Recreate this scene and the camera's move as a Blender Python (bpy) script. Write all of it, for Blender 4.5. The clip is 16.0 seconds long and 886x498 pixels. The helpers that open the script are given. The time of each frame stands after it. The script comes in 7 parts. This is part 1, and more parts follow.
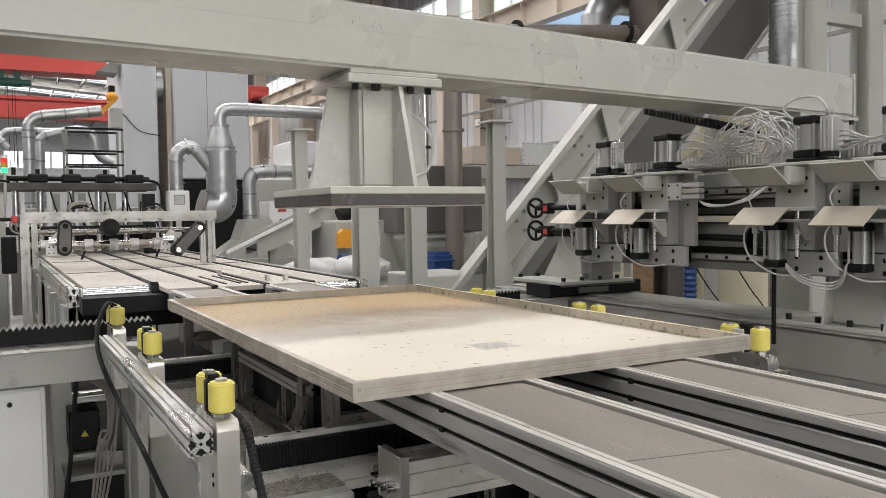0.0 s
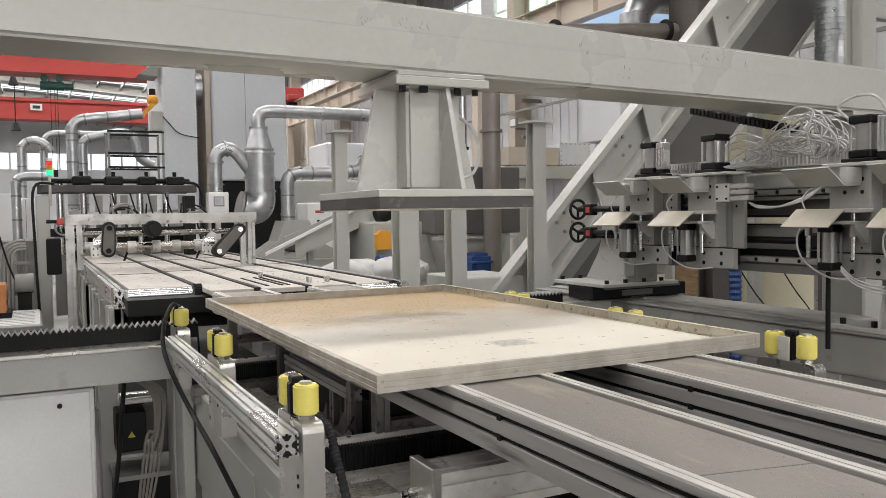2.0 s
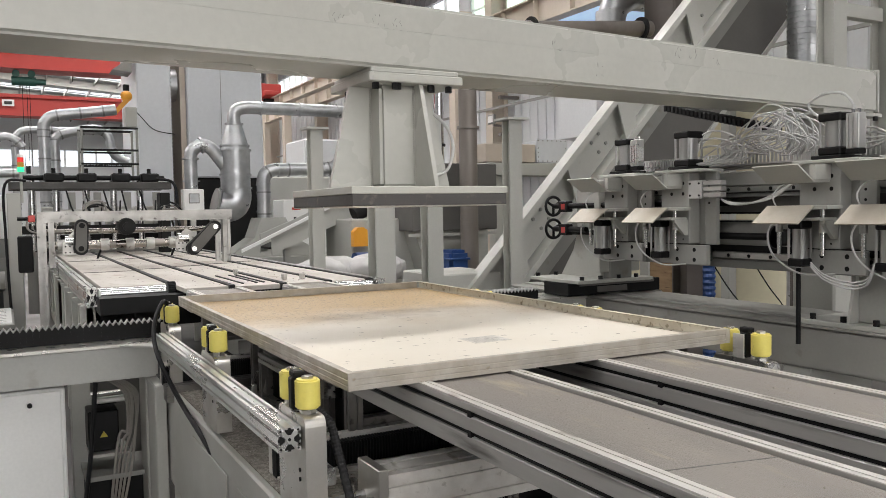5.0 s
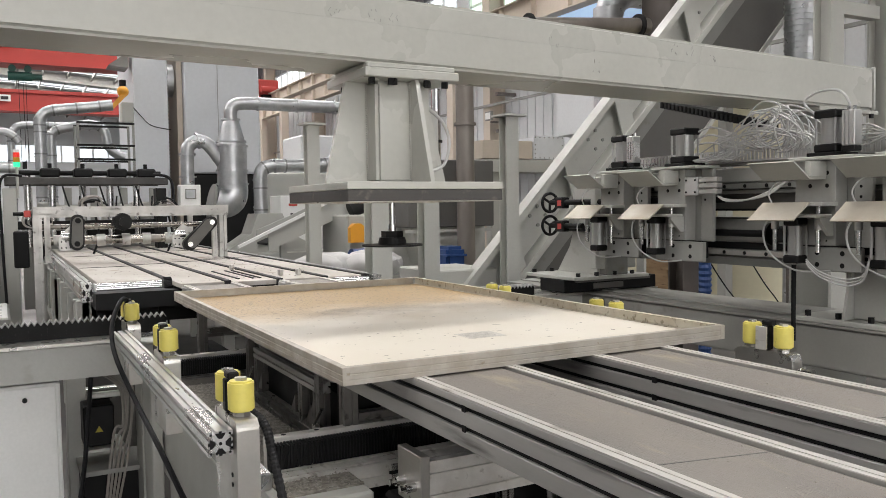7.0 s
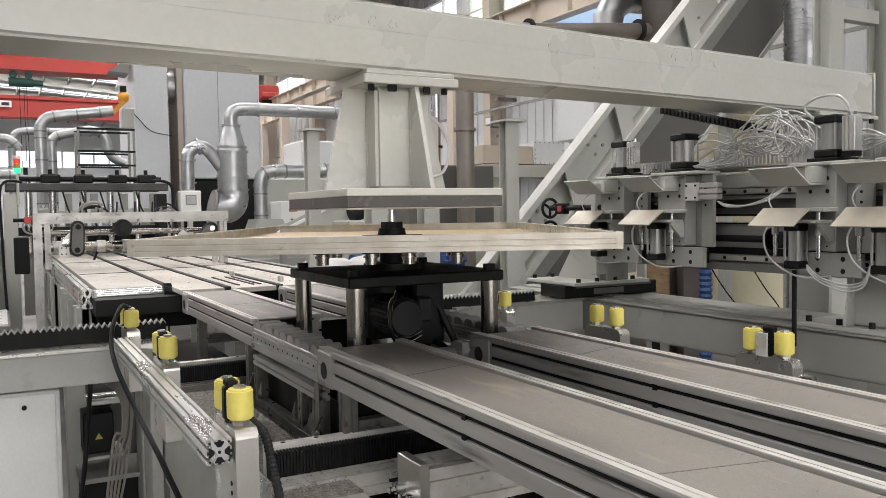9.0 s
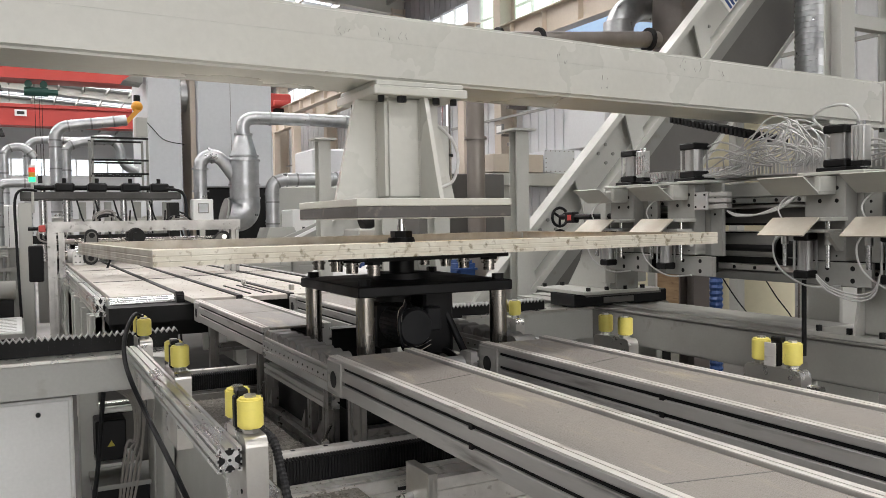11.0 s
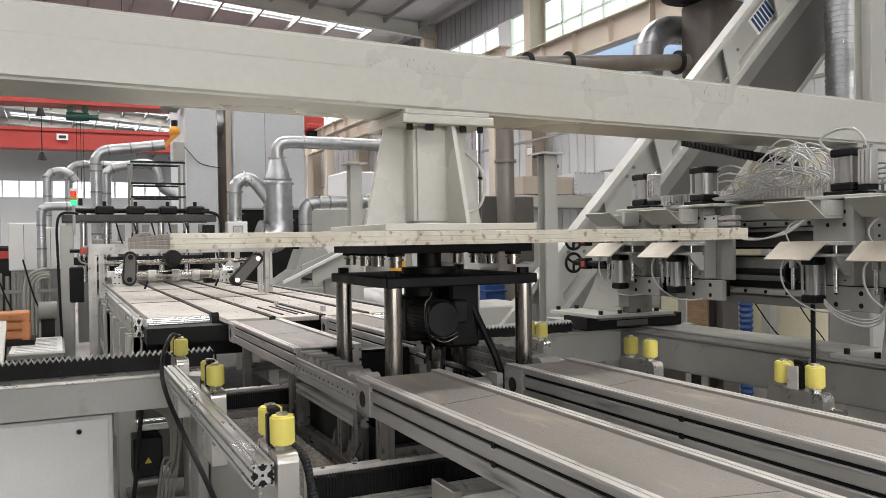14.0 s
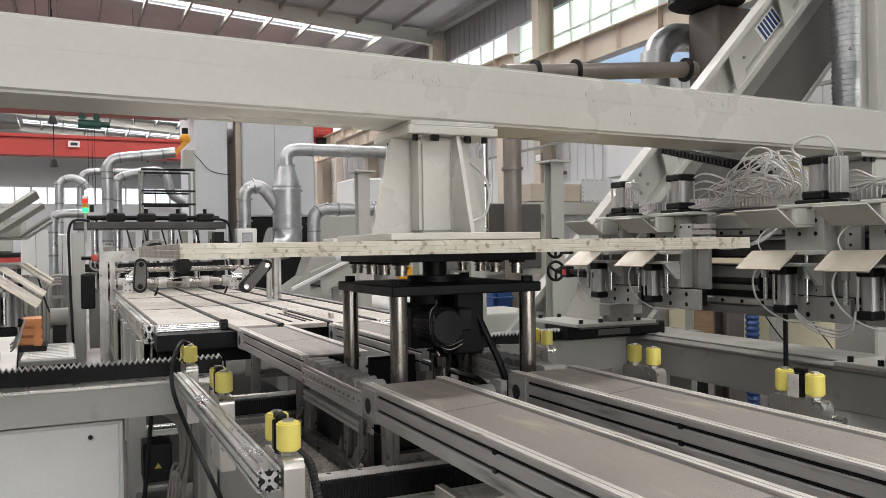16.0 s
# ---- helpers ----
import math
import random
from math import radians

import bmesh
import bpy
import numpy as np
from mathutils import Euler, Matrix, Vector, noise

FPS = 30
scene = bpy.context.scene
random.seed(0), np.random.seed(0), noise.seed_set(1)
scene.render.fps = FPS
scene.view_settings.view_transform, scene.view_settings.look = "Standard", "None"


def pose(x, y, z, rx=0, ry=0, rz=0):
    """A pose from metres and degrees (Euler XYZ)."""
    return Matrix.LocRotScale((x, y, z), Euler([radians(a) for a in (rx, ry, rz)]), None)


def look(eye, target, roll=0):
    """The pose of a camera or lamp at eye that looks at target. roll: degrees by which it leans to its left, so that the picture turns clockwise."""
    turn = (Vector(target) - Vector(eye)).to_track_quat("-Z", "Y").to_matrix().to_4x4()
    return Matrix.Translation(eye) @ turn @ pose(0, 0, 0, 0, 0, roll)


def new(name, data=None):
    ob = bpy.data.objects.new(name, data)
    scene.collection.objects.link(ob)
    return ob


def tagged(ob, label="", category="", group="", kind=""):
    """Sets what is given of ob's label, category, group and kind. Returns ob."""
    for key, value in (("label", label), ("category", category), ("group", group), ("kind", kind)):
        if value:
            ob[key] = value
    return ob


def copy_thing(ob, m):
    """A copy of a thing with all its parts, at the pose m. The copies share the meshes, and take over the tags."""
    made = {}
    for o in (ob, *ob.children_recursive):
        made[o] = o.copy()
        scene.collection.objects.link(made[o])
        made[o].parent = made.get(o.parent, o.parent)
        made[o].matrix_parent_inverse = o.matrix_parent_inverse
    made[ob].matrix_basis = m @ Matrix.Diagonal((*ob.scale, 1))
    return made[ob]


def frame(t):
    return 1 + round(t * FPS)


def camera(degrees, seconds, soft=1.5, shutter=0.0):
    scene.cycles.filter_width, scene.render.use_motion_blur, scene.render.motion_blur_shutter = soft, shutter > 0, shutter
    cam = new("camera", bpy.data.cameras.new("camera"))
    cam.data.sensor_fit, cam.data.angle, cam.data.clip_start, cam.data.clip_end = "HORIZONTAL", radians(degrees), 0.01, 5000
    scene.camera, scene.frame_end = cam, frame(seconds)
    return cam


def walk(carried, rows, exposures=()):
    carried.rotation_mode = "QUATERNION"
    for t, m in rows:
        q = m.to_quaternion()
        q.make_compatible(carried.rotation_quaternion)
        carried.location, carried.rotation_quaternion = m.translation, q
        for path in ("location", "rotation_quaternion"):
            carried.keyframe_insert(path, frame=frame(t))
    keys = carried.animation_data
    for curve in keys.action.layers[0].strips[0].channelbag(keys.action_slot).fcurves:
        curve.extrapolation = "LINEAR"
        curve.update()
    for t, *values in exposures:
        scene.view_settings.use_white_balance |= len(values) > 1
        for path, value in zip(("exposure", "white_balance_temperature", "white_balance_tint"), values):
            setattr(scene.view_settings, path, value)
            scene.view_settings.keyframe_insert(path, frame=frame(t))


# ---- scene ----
cam = camera(57.3, 16.0, soft=0.6)
PATH = [
    (0, (-0.611, -1.636, 1.336), (0.359, 0.111, 1.248), -0.8),
    (0.5, (-0.618, -1.618, 1.336), (0.338, 0.137, 1.251), -0.8),
    (1, (-0.631, -1.598, 1.342), (0.301, 0.17, 1.256), -0.8),
    (1.5, (-0.642, -1.58, 1.342), (0.268, 0.199, 1.256), -0.8),
    (2, (-0.641, -1.588, 1.345), (0.258, 0.197, 1.259), -0.9),
    (2.5, (-0.638, -1.59, 1.344), (0.264, 0.193, 1.259), -0.9),
    (3, (-0.64, -1.594, 1.346), (0.275, 0.182, 1.26), -1.0),
    (3.5, (-0.637, -1.594, 1.346), (0.291, 0.176, 1.26), -0.9),
    (4, (-0.632, -1.594, 1.346), (0.305, 0.172, 1.259), -0.9),
    (6.5, (-0.623, -1.598, 1.344), (0.327, 0.159, 1.24), -0.9),
    (7, (-0.622, -1.598, 1.342), (0.329, 0.159, 1.239), -0.8),
    (7.5, (-0.622, -1.597, 1.346), (0.33, 0.159, 1.243), -0.9),
    (8, (-0.62, -1.594, 1.346), (0.332, 0.162, 1.247), -0.9),
    (8.5, (-0.622, -1.597, 1.349), (0.331, 0.159, 1.253), -0.9),
    (9, (-0.618, -1.596, 1.347), (0.332, 0.162, 1.256), -0.9),
    (11.5, (-0.622, -1.619, 1.357), (0.296, 0.157, 1.291), -0.9),
    (12, (-0.627, -1.621, 1.359), (0.282, 0.159, 1.301), -0.9),
    (12.5, (-0.633, -1.634, 1.361), (0.267, 0.151, 1.314), -0.9),
    (13, (-0.634, -1.648, 1.364), (0.253, 0.144, 1.327), -0.8),
    (13.5, (-0.64, -1.66, 1.366), (0.233, 0.139, 1.34), -0.8),
    (14, (-0.638, -1.687, 1.365), (0.219, 0.119, 1.346), -0.9),
    (14.5, (-0.626, -1.71, 1.366), (0.215, 0.105, 1.353), -0.9),
    (15, (-0.624, -1.721, 1.367), (0.207, 0.098, 1.357), -0.9),
    (15.5, (-0.623, -1.73, 1.369), (0.207, 0.09, 1.361), -0.9),
    (16, (-0.642, -1.73, 1.375), (0.195, 0.086, 1.371), -0.9),
]
walk(cam, [(t, look(eye, target, roll)) for t, eye, target, roll in PATH],
     [(0, -0.08), (6.9, -0.08), (7.6, 0.0), (8.4, 0.06), (11.5, 0.1), (13, 0.08), (16, 0.02)])

# ---- world and light ----
world = bpy.data.worlds.new("sky")
scene.world = world
world.use_nodes = True
wn = world.node_tree.nodes
sky = wn.new("ShaderNodeTexSky")
sky.sky_type, sky.sun_disc = "NISHITA", False
sky.sun_elevation, sky.sun_rotation = radians(52), radians(120)
wn["Background"].inputs["Strength"].default_value = 0.14
world.node_tree.links.new(sky.outputs["Color"], wn["Background"].inputs["Color"])
sun_data = bpy.data.lights.new("sun", "SUN")
sun_data.energy, sun_data.angle, sun_data.color = 1.2, radians(12), (1, 0.96, 0.9)
sun = new("sun", sun_data)
sun.matrix_world = look((12, -8, 20), (0, 0, 0))


def skylight(x, y, z, sx, sy, power, tilt):
    d = bpy.data.lights.new("skylight", "AREA")
    d.shape, d.size, d.size_y, d.energy, d.color = "RECTANGLE", sx, sy, power, (1.0, 0.962, 0.945)
    o = new("skylight", d)
    o.matrix_world = pose(x, y, z, 0, tilt, 0)


# ---- materials ----
def mat(name, color, rough=0.5, metal=0.0, second=None, amount=0.5, size=6.0, bump=0.1, fine=60.0, stretch=(1, 1, 1), dirt=None, dirt_cut=0.62, emit=0.0, spread=0.0, spec=0.5):
    """A painted, metal or plastic surface: two colours in broad patches, a fine grain in tone and relief, stains."""
    m = bpy.data.materials.new(name)
    m.use_nodes = True
    nt = m.node_tree
    nd, ln = nt.nodes, nt.links
    b = nd["Principled BSDF"]
    tc = nd.new("ShaderNodeTexCoord")
    mp = nd.new("ShaderNodeMapping")
    mp.inputs["Scale"].default_value = stretch
    ln.new(tc.outputs["Object"], mp.inputs["Vector"])
    second = second or tuple(c * 0.82 for c in color)

    def noise_tex(scale, detail):
        n = nd.new("ShaderNodeTexNoise")
        n.inputs["Scale"].default_value, n.inputs["Detail"].default_value = scale, detail
        ln.new(mp.outputs["Vector"], n.inputs["Vector"])
        return n

    def ramp(src, lo, hi, a, c):
        r = nd.new("ShaderNodeMapRange")
        r.inputs["From Min"].default_value, r.inputs["From Max"].default_value = lo, hi
        r.inputs["To Min"].default_value, r.inputs["To Max"].default_value = a, c
        ln.new(src, r.inputs["Value"])
        return r.outputs["Result"]

    def mix(fac, a, c):
        x = nd.new("ShaderNodeMix")
        x.data_type = "RGBA"
        ln.new(fac, x.inputs["Factor"])
        for sock, v in ((x.inputs["A"], a), (x.inputs["B"], c)):
            if isinstance(v, tuple):
                sock.default_value = (*v, 1)
            else:
                ln.new(v, sock)
        return x.outputs["Result"]

    big, small = noise_tex(size, 5), noise_tex(fine, 4)
    col = mix(ramp(big.outputs["Fac"], 0.35, 0.65, 0, amount), color, second)
    col = mix(ramp(small.outputs["Fac"], 0.3, 0.7, 0, 0.22), col, tuple(c * 0.75 for c in color))
    if dirt:
        d = noise_tex(size * 2.3, 8)
        col = mix(ramp(d.outputs["Fac"], dirt_cut, dirt_cut + 0.12, 0, 0.8), col, dirt)
    if spread:
        oi = nd.new("ShaderNodeObjectInfo")
        hs = nd.new("ShaderNodeHueSaturation")
        ln.new(ramp(oi.outputs["Random"], 0, 1, 1 - spread, 1 + spread), hs.inputs["Value"])
        ln.new(col, hs.inputs["Color"])
        col = hs.outputs["Color"]
    ln.new(col, b.inputs["Base Color"])
    b.inputs["Metallic"].default_value = metal
    b.inputs["Specular IOR Level"].default_value = spec
    ln.new(ramp(big.outputs["Fac"], 0.3, 0.7, max(0.04, rough - 0.1), min(1, rough + 0.12)), b.inputs["Roughness"])
    if bump:
        bp = nd.new("ShaderNodeBump")
        bp.inputs["Strength"].default_value, bp.inputs["Distance"].default_value = bump, 0.004
        ln.new(small.outputs["Fac"], bp.inputs["Height"])
        ln.new(bp.outputs["Normal"], b.inputs["Normal"])
    if emit:
        b.inputs["Emission Color"].default_value = (*color, 1)
        b.inputs["Emission Strength"].default_value = emit
    return m


PAINT = mat("light_grey_machine_paint", (0.47, 0.47, 0.435), 0.42, 0, (0.41, 0.41, 0.375), 0.5, 3, 0.06, 90, dirt=(0.3, 0.28, 0.23), dirt_cut=0.68)
BEAM = mat("press_beam_paint", (0.5, 0.5, 0.457), 0.3, 0, (0.46, 0.455, 0.415), 0.5, 2, 0.08, 40, dirt=(0.41, 0.39, 0.335), dirt_cut=0.7)
PAINTC = mat("conveyor_grey_paint", (0.36, 0.36, 0.335), 0.45, 0, (0.3, 0.3, 0.28), 0.5, 3, 0.05, 60)
# machine paint lightened to carry the stronger light on the left girder
PAINTL = mat("brightened_girder_paint", (0.62, 0.62, 0.585), 0.4, 0, (0.55, 0.55, 0.515), 0.5, 3, 0.05, 80, dirt=(0.42, 0.4, 0.35), dirt_cut=0.68)
# grey paint darkened for the shade on the clamp bed girder, plus scuffs
PAINTD = mat("shaded_scuffed_paint", (0.31, 0.305, 0.28), 0.45, 0, (0.24, 0.235, 0.215), 0.6, 4, 0.06, 80, dirt=(0.17, 0.155, 0.13), dirt_cut=0.63)
# dark grey for small parts; also holds the shade of trough and channel
PAINTT = mat("dark_and_shaded_grey", (0.13, 0.125, 0.115), 0.5, 0, (0.1, 0.095, 0.09), 0.5, 2, 0.05, 40)
PAINTG = mat("mid_grey_machine_paint", (0.27, 0.27, 0.25), 0.45, 0, (0.21, 0.21, 0.195), 0.5, 3, 0.06, 90, dirt=(0.18, 0.16, 0.13))
WHITE = mat("white_powder_coat", (0.87, 0.87, 0.85), 0.4, 0, (0.75, 0.75, 0.73), 0.5, 3, 0.03, 80)
ALU = mat("anodised_aluminium", (0.62, 0.62, 0.605), 0.32, 0.8, (0.5, 0.5, 0.485), 0.6, 8, 0.015, 160, stretch=(1, 0.3, 1), dirt=(0.2, 0.19, 0.17), dirt_cut=0.66)
ALUD = mat("dull_aluminium_side", (0.54, 0.53, 0.51), 0.38, 0.6, (0.37, 0.36, 0.34), 0.8, 9, 0.03, 170, stretch=(1, 0.1, 1), dirt=(0.1, 0.09, 0.08), dirt_cut=0.6)
# aluminium darkened for the shade under the belts, with oily stains
ALUK = mat("shaded_oily_aluminium", (0.27, 0.26, 0.245), 0.34, 0.8, (0.17, 0.16, 0.15), 0.7, 12, 0.06, 160, dirt=(0.06, 0.055, 0.05), dirt_cut=0.58)
ALUB = mat("bright_worn_aluminium", (0.74, 0.72, 0.68), 0.4, 0.3, (0.54, 0.51, 0.47), 0.8, 16, 0.08, 260, stretch=(1, 0.25, 1), dirt=(0.26, 0.23, 0.19), dirt_cut=0.6)
STEEL = mat("polished_steel", (0.62, 0.62, 0.62), 0.16, 1.0, (0.5, 0.5, 0.5), 0.4, 10, 0.02, 150)
PLATE = mat("ground_steel_plate", (0.56, 0.55, 0.52), 0.32, 0.85, (0.48, 0.45, 0.4), 0.6, 12, 0.04, 160)
LIP = mat("bare_guide_sheet", (0.58, 0.54, 0.46), 0.48, 0.35, (0.47, 0.41, 0.32), 0.6, 8, 0.04, 120)
GALV = mat("galvanised_sheet", (0.52, 0.53, 0.54), 0.36, 0.85, (0.36, 0.37, 0.38), 0.7, 9, 0.04, 70)
CYL = mat("satin_cylinder_barrel", (0.44, 0.44, 0.43), 0.42, 0.7, (0.3, 0.3, 0.29), 0.7, 14, 0.05, 120, stretch=(1, 1, 0.25))
RUSTY = mat("mill_scale_steel", (0.15, 0.13, 0.118), 0.55, 0, (0.1, 0.085, 0.075), 0.7, 3, 0.1, 50, dirt=(0.2, 0.15, 0.11))
RUSTK = mat("dark_mill_steel", (0.06, 0.058, 0.055), 0.5, 0, (0.035, 0.033, 0.03), 0.7, 6, 0.1, 60, dirt=(0.12, 0.11, 0.1), dirt_cut=0.6)
RUSTD = mat("brown_grey_duct_steel", (0.24, 0.215, 0.195), 0.4, 0.3, (0.17, 0.145, 0.125), 0.7, 5, 0.08, 60, stretch=(1, 1, 0.3))
# galvanised tone darkened for the shadow lines at the lock seams
GALVD = mat("seam_shadow_zinc", (0.3, 0.3, 0.3), 0.5, 0.6, (0.2, 0.2, 0.2), 0.6, 9, 0.04, 70)
MOTOR = mat("dark_motor_casting", (0.014, 0.0145, 0.016), 0.55, 0, (0.008, 0.008, 0.009), 0.6, 12, 0.1, 120, spec=0.3)
COLUMN = mat("oiled_guide_column", (0.36, 0.34, 0.31), 0.22, 1.0, (0.22, 0.2, 0.18), 0.7, 14, 0.03, 150, stretch=(1, 1, 0.2))
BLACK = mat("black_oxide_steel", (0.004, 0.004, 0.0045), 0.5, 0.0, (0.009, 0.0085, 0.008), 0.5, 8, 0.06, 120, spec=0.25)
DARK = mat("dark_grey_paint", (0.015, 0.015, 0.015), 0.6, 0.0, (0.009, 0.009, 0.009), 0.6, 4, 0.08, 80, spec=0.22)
RUBBER = mat("black_rubber", (0.014, 0.014, 0.015), 0.6, 0, (0.024, 0.023, 0.021), 0.5, 12, 0.15, 200, spec=0.3)
CLEAT = mat("grey_rubber_cleat", (0.33, 0.32, 0.3), 0.6, 0, (0.24, 0.23, 0.215), 0.7, 12, 0.15, 150, dirt=(0.42, 0.39, 0.33), dirt_cut=0.6)
PAD = mat("dark_press_pad", (0.06, 0.057, 0.055), 0.6, 0, (0.09, 0.085, 0.08), 0.5, 10, 0.1, 160, dirt=(0.16, 0.14, 0.12))
BELT = mat("worn_grey_belt", (0.225, 0.205, 0.185), 0.46, 0, (0.31, 0.28, 0.245), 0.8, 8, 0.6, 420, stretch=(1, 0.22, 1), dirt=(0.4, 0.34, 0.25), dirt_cut=0.57)
YELLOW = mat("yellow_polyurethane", (0.82, 0.71, 0.17), 0.42, 0, (0.74, 0.63, 0.15), 0.5, 20, 0.05, 120, dirt=(0.42, 0.36, 0.12), dirt_cut=0.66)
FRAME = mat("weathered_panel_aluminium", (0.54, 0.51, 0.45), 0.42, 0.45, (0.4, 0.35, 0.28), 0.7, 20, 0.08, 140, dirt=(0.3, 0.24, 0.16), dirt_cut=0.68)
FRAMED = mat("stained_panel_aluminium", (0.62, 0.59, 0.5), 0.5, 0.2, (0.5, 0.45, 0.36), 0.7, 17, 0.12, 260, dirt=(0.15, 0.115, 0.06), dirt_cut=0.56)
GLASS = mat("dark_cell_glass", (0.02, 0.025, 0.04), 0.2, 0, (0.03, 0.03, 0.04), 0.4, 6, 0.0)
RED = mat("crane_red_paint", (0.5, 0.055, 0.045), 0.45, 0, (0.4, 0.05, 0.04), 0.6, 1.5, 0.03, 20)
GREEN = mat("hoist_green_paint", (0.02, 0.09, 0.07), 0.5)
BLUE = mat("motor_blue_paint", (0.022, 0.065, 0.21), 0.4)
ORANGE = mat("orange_guard_paint", (0.8, 0.36, 0.03), 0.45)
CREAM = mat("beige_column_paint", (0.56, 0.49, 0.41), 0.5, 0, (0.5, 0.43, 0.35), 0.5, 1, 0.03, 20)
TANK = mat("cream_tank_paint", (0.74, 0.69, 0.5), 0.45, 0, (0.66, 0.61, 0.44), 0.5, 1.5, 0.03, 20)
CLAD = mat("grey_wall_cladding", (0.64, 0.65, 0.66), 0.5, 0, (0.57, 0.58, 0.59), 0.5, 0.7, 0.03, 20)
CLADD = mat("dark_grey_cladding", (0.27, 0.275, 0.285), 0.5, 0, (0.22, 0.225, 0.235), 0.5, 0.7, 0.03, 20)
ROOF = mat("pale_roof_sheet", (0.5, 0.51, 0.53), 0.55, 0, (0.4, 0.41, 0.43), 0.6, 0.8, 0.05, 12)
SILO = mat("pale_silo_paint", (0.7, 0.72, 0.75), 0.45, 0, (0.64, 0.66, 0.69), 0.5, 0.8, 0.03, 20)
FLOOR = mat("grey_concrete", (0.1, 0.095, 0.088), 0.55, 0, (0.065, 0.061, 0.057), 0.7, 0.9, 0.1, 30, dirt=(0.08, 0.075, 0.07))
DUSTY = mat("dusty_slat_board", (0.56, 0.525, 0.475), 0.6, 0, (0.43, 0.39, 0.34), 0.7, 4, 0.15, 120, stretch=(1, 0.4, 1), dirt=(0.3, 0.24, 0.17), dirt_cut=0.6)
CHIP = mat("glass_and_polymer_chips", (0.44, 0.415, 0.365), 0.6, 0, (0.16, 0.14, 0.12), 1.0, 90, 0.6, 260)
DUST = mat("chip_dust_bed", (0.34, 0.315, 0.27), 0.8, 0, (0.15, 0.135, 0.115), 1.0, 60, 0.8, 240)
WOOD = mat("crate_wood", (0.4, 0.27, 0.15), 0.6, 0, (0.24, 0.155, 0.09), 0.8, 5, 0.2, 60, stretch=(1, 1, 6), dirt=(0.14, 0.08, 0.045))
TIMBER = mat("stained_crate_boards", (0.5, 0.2, 0.07), 0.6, 0, (0.36, 0.15, 0.06), 0.8, 5, 0.2, 60, dirt=(0.16, 0.08, 0.04))
HOSE = mat("clear_air_hose", (0.56, 0.56, 0.545), 0.22, 0, (0.42, 0.42, 0.41), 0.4, 20, 0.0)
CABLE = mat("black_cable", (0.007, 0.007, 0.008), 0.5, 0, None, 0.3, 20, 0.0, spec=0.25)
EDGE = mat("grey_fold_edge", (0.46, 0.46, 0.45), 0.5, 0, (0.12, 0.12, 0.11), 0.6, 20, 0.05, 80)
GREYC = mat("grey_cable", (0.28, 0.26, 0.24), 0.5, 0, None, 0.3, 20, 0.0)
PANE = mat("bright_daylight_pane", (0.9, 0.95, 1.0), 0.3, emit=1.0, bump=0)
TREE = mat("daylight_with_far_leaves", (0.72, 0.88, 0.78), 0.4, 0, (0.4, 0.62, 0.42), 0.7, 1.2, 0, 3, emit=1.2)
SKYB = mat("pale_blue_daylight_sheet", (0.42, 0.58, 0.82), 0.4, emit=0.5, bump=0)
LAMP_R = mat("red_signal_lens", (0.7, 0.04, 0.03), 0.3, emit=0.6)
LAMP_G = mat("green_signal_lens", (0.02, 0.8, 0.22), 0.3, emit=2.0)
LAMP_Y = mat("amber_signal_lens", (0.5, 0.24, 0.02), 0.3, emit=0.2)
STICKY = mat("yellow_warning_sticker", (0.5, 0.42, 0.05), 0.5, bump=0)
INK = mat("dark_print", (0.03, 0.03, 0.03), 0.6, bump=0)
SACK = mat("white_woven_sack", (0.62, 0.61, 0.6), 0.7, 0, (0.5, 0.49, 0.48), 0.6, 8, 0.3, 90)


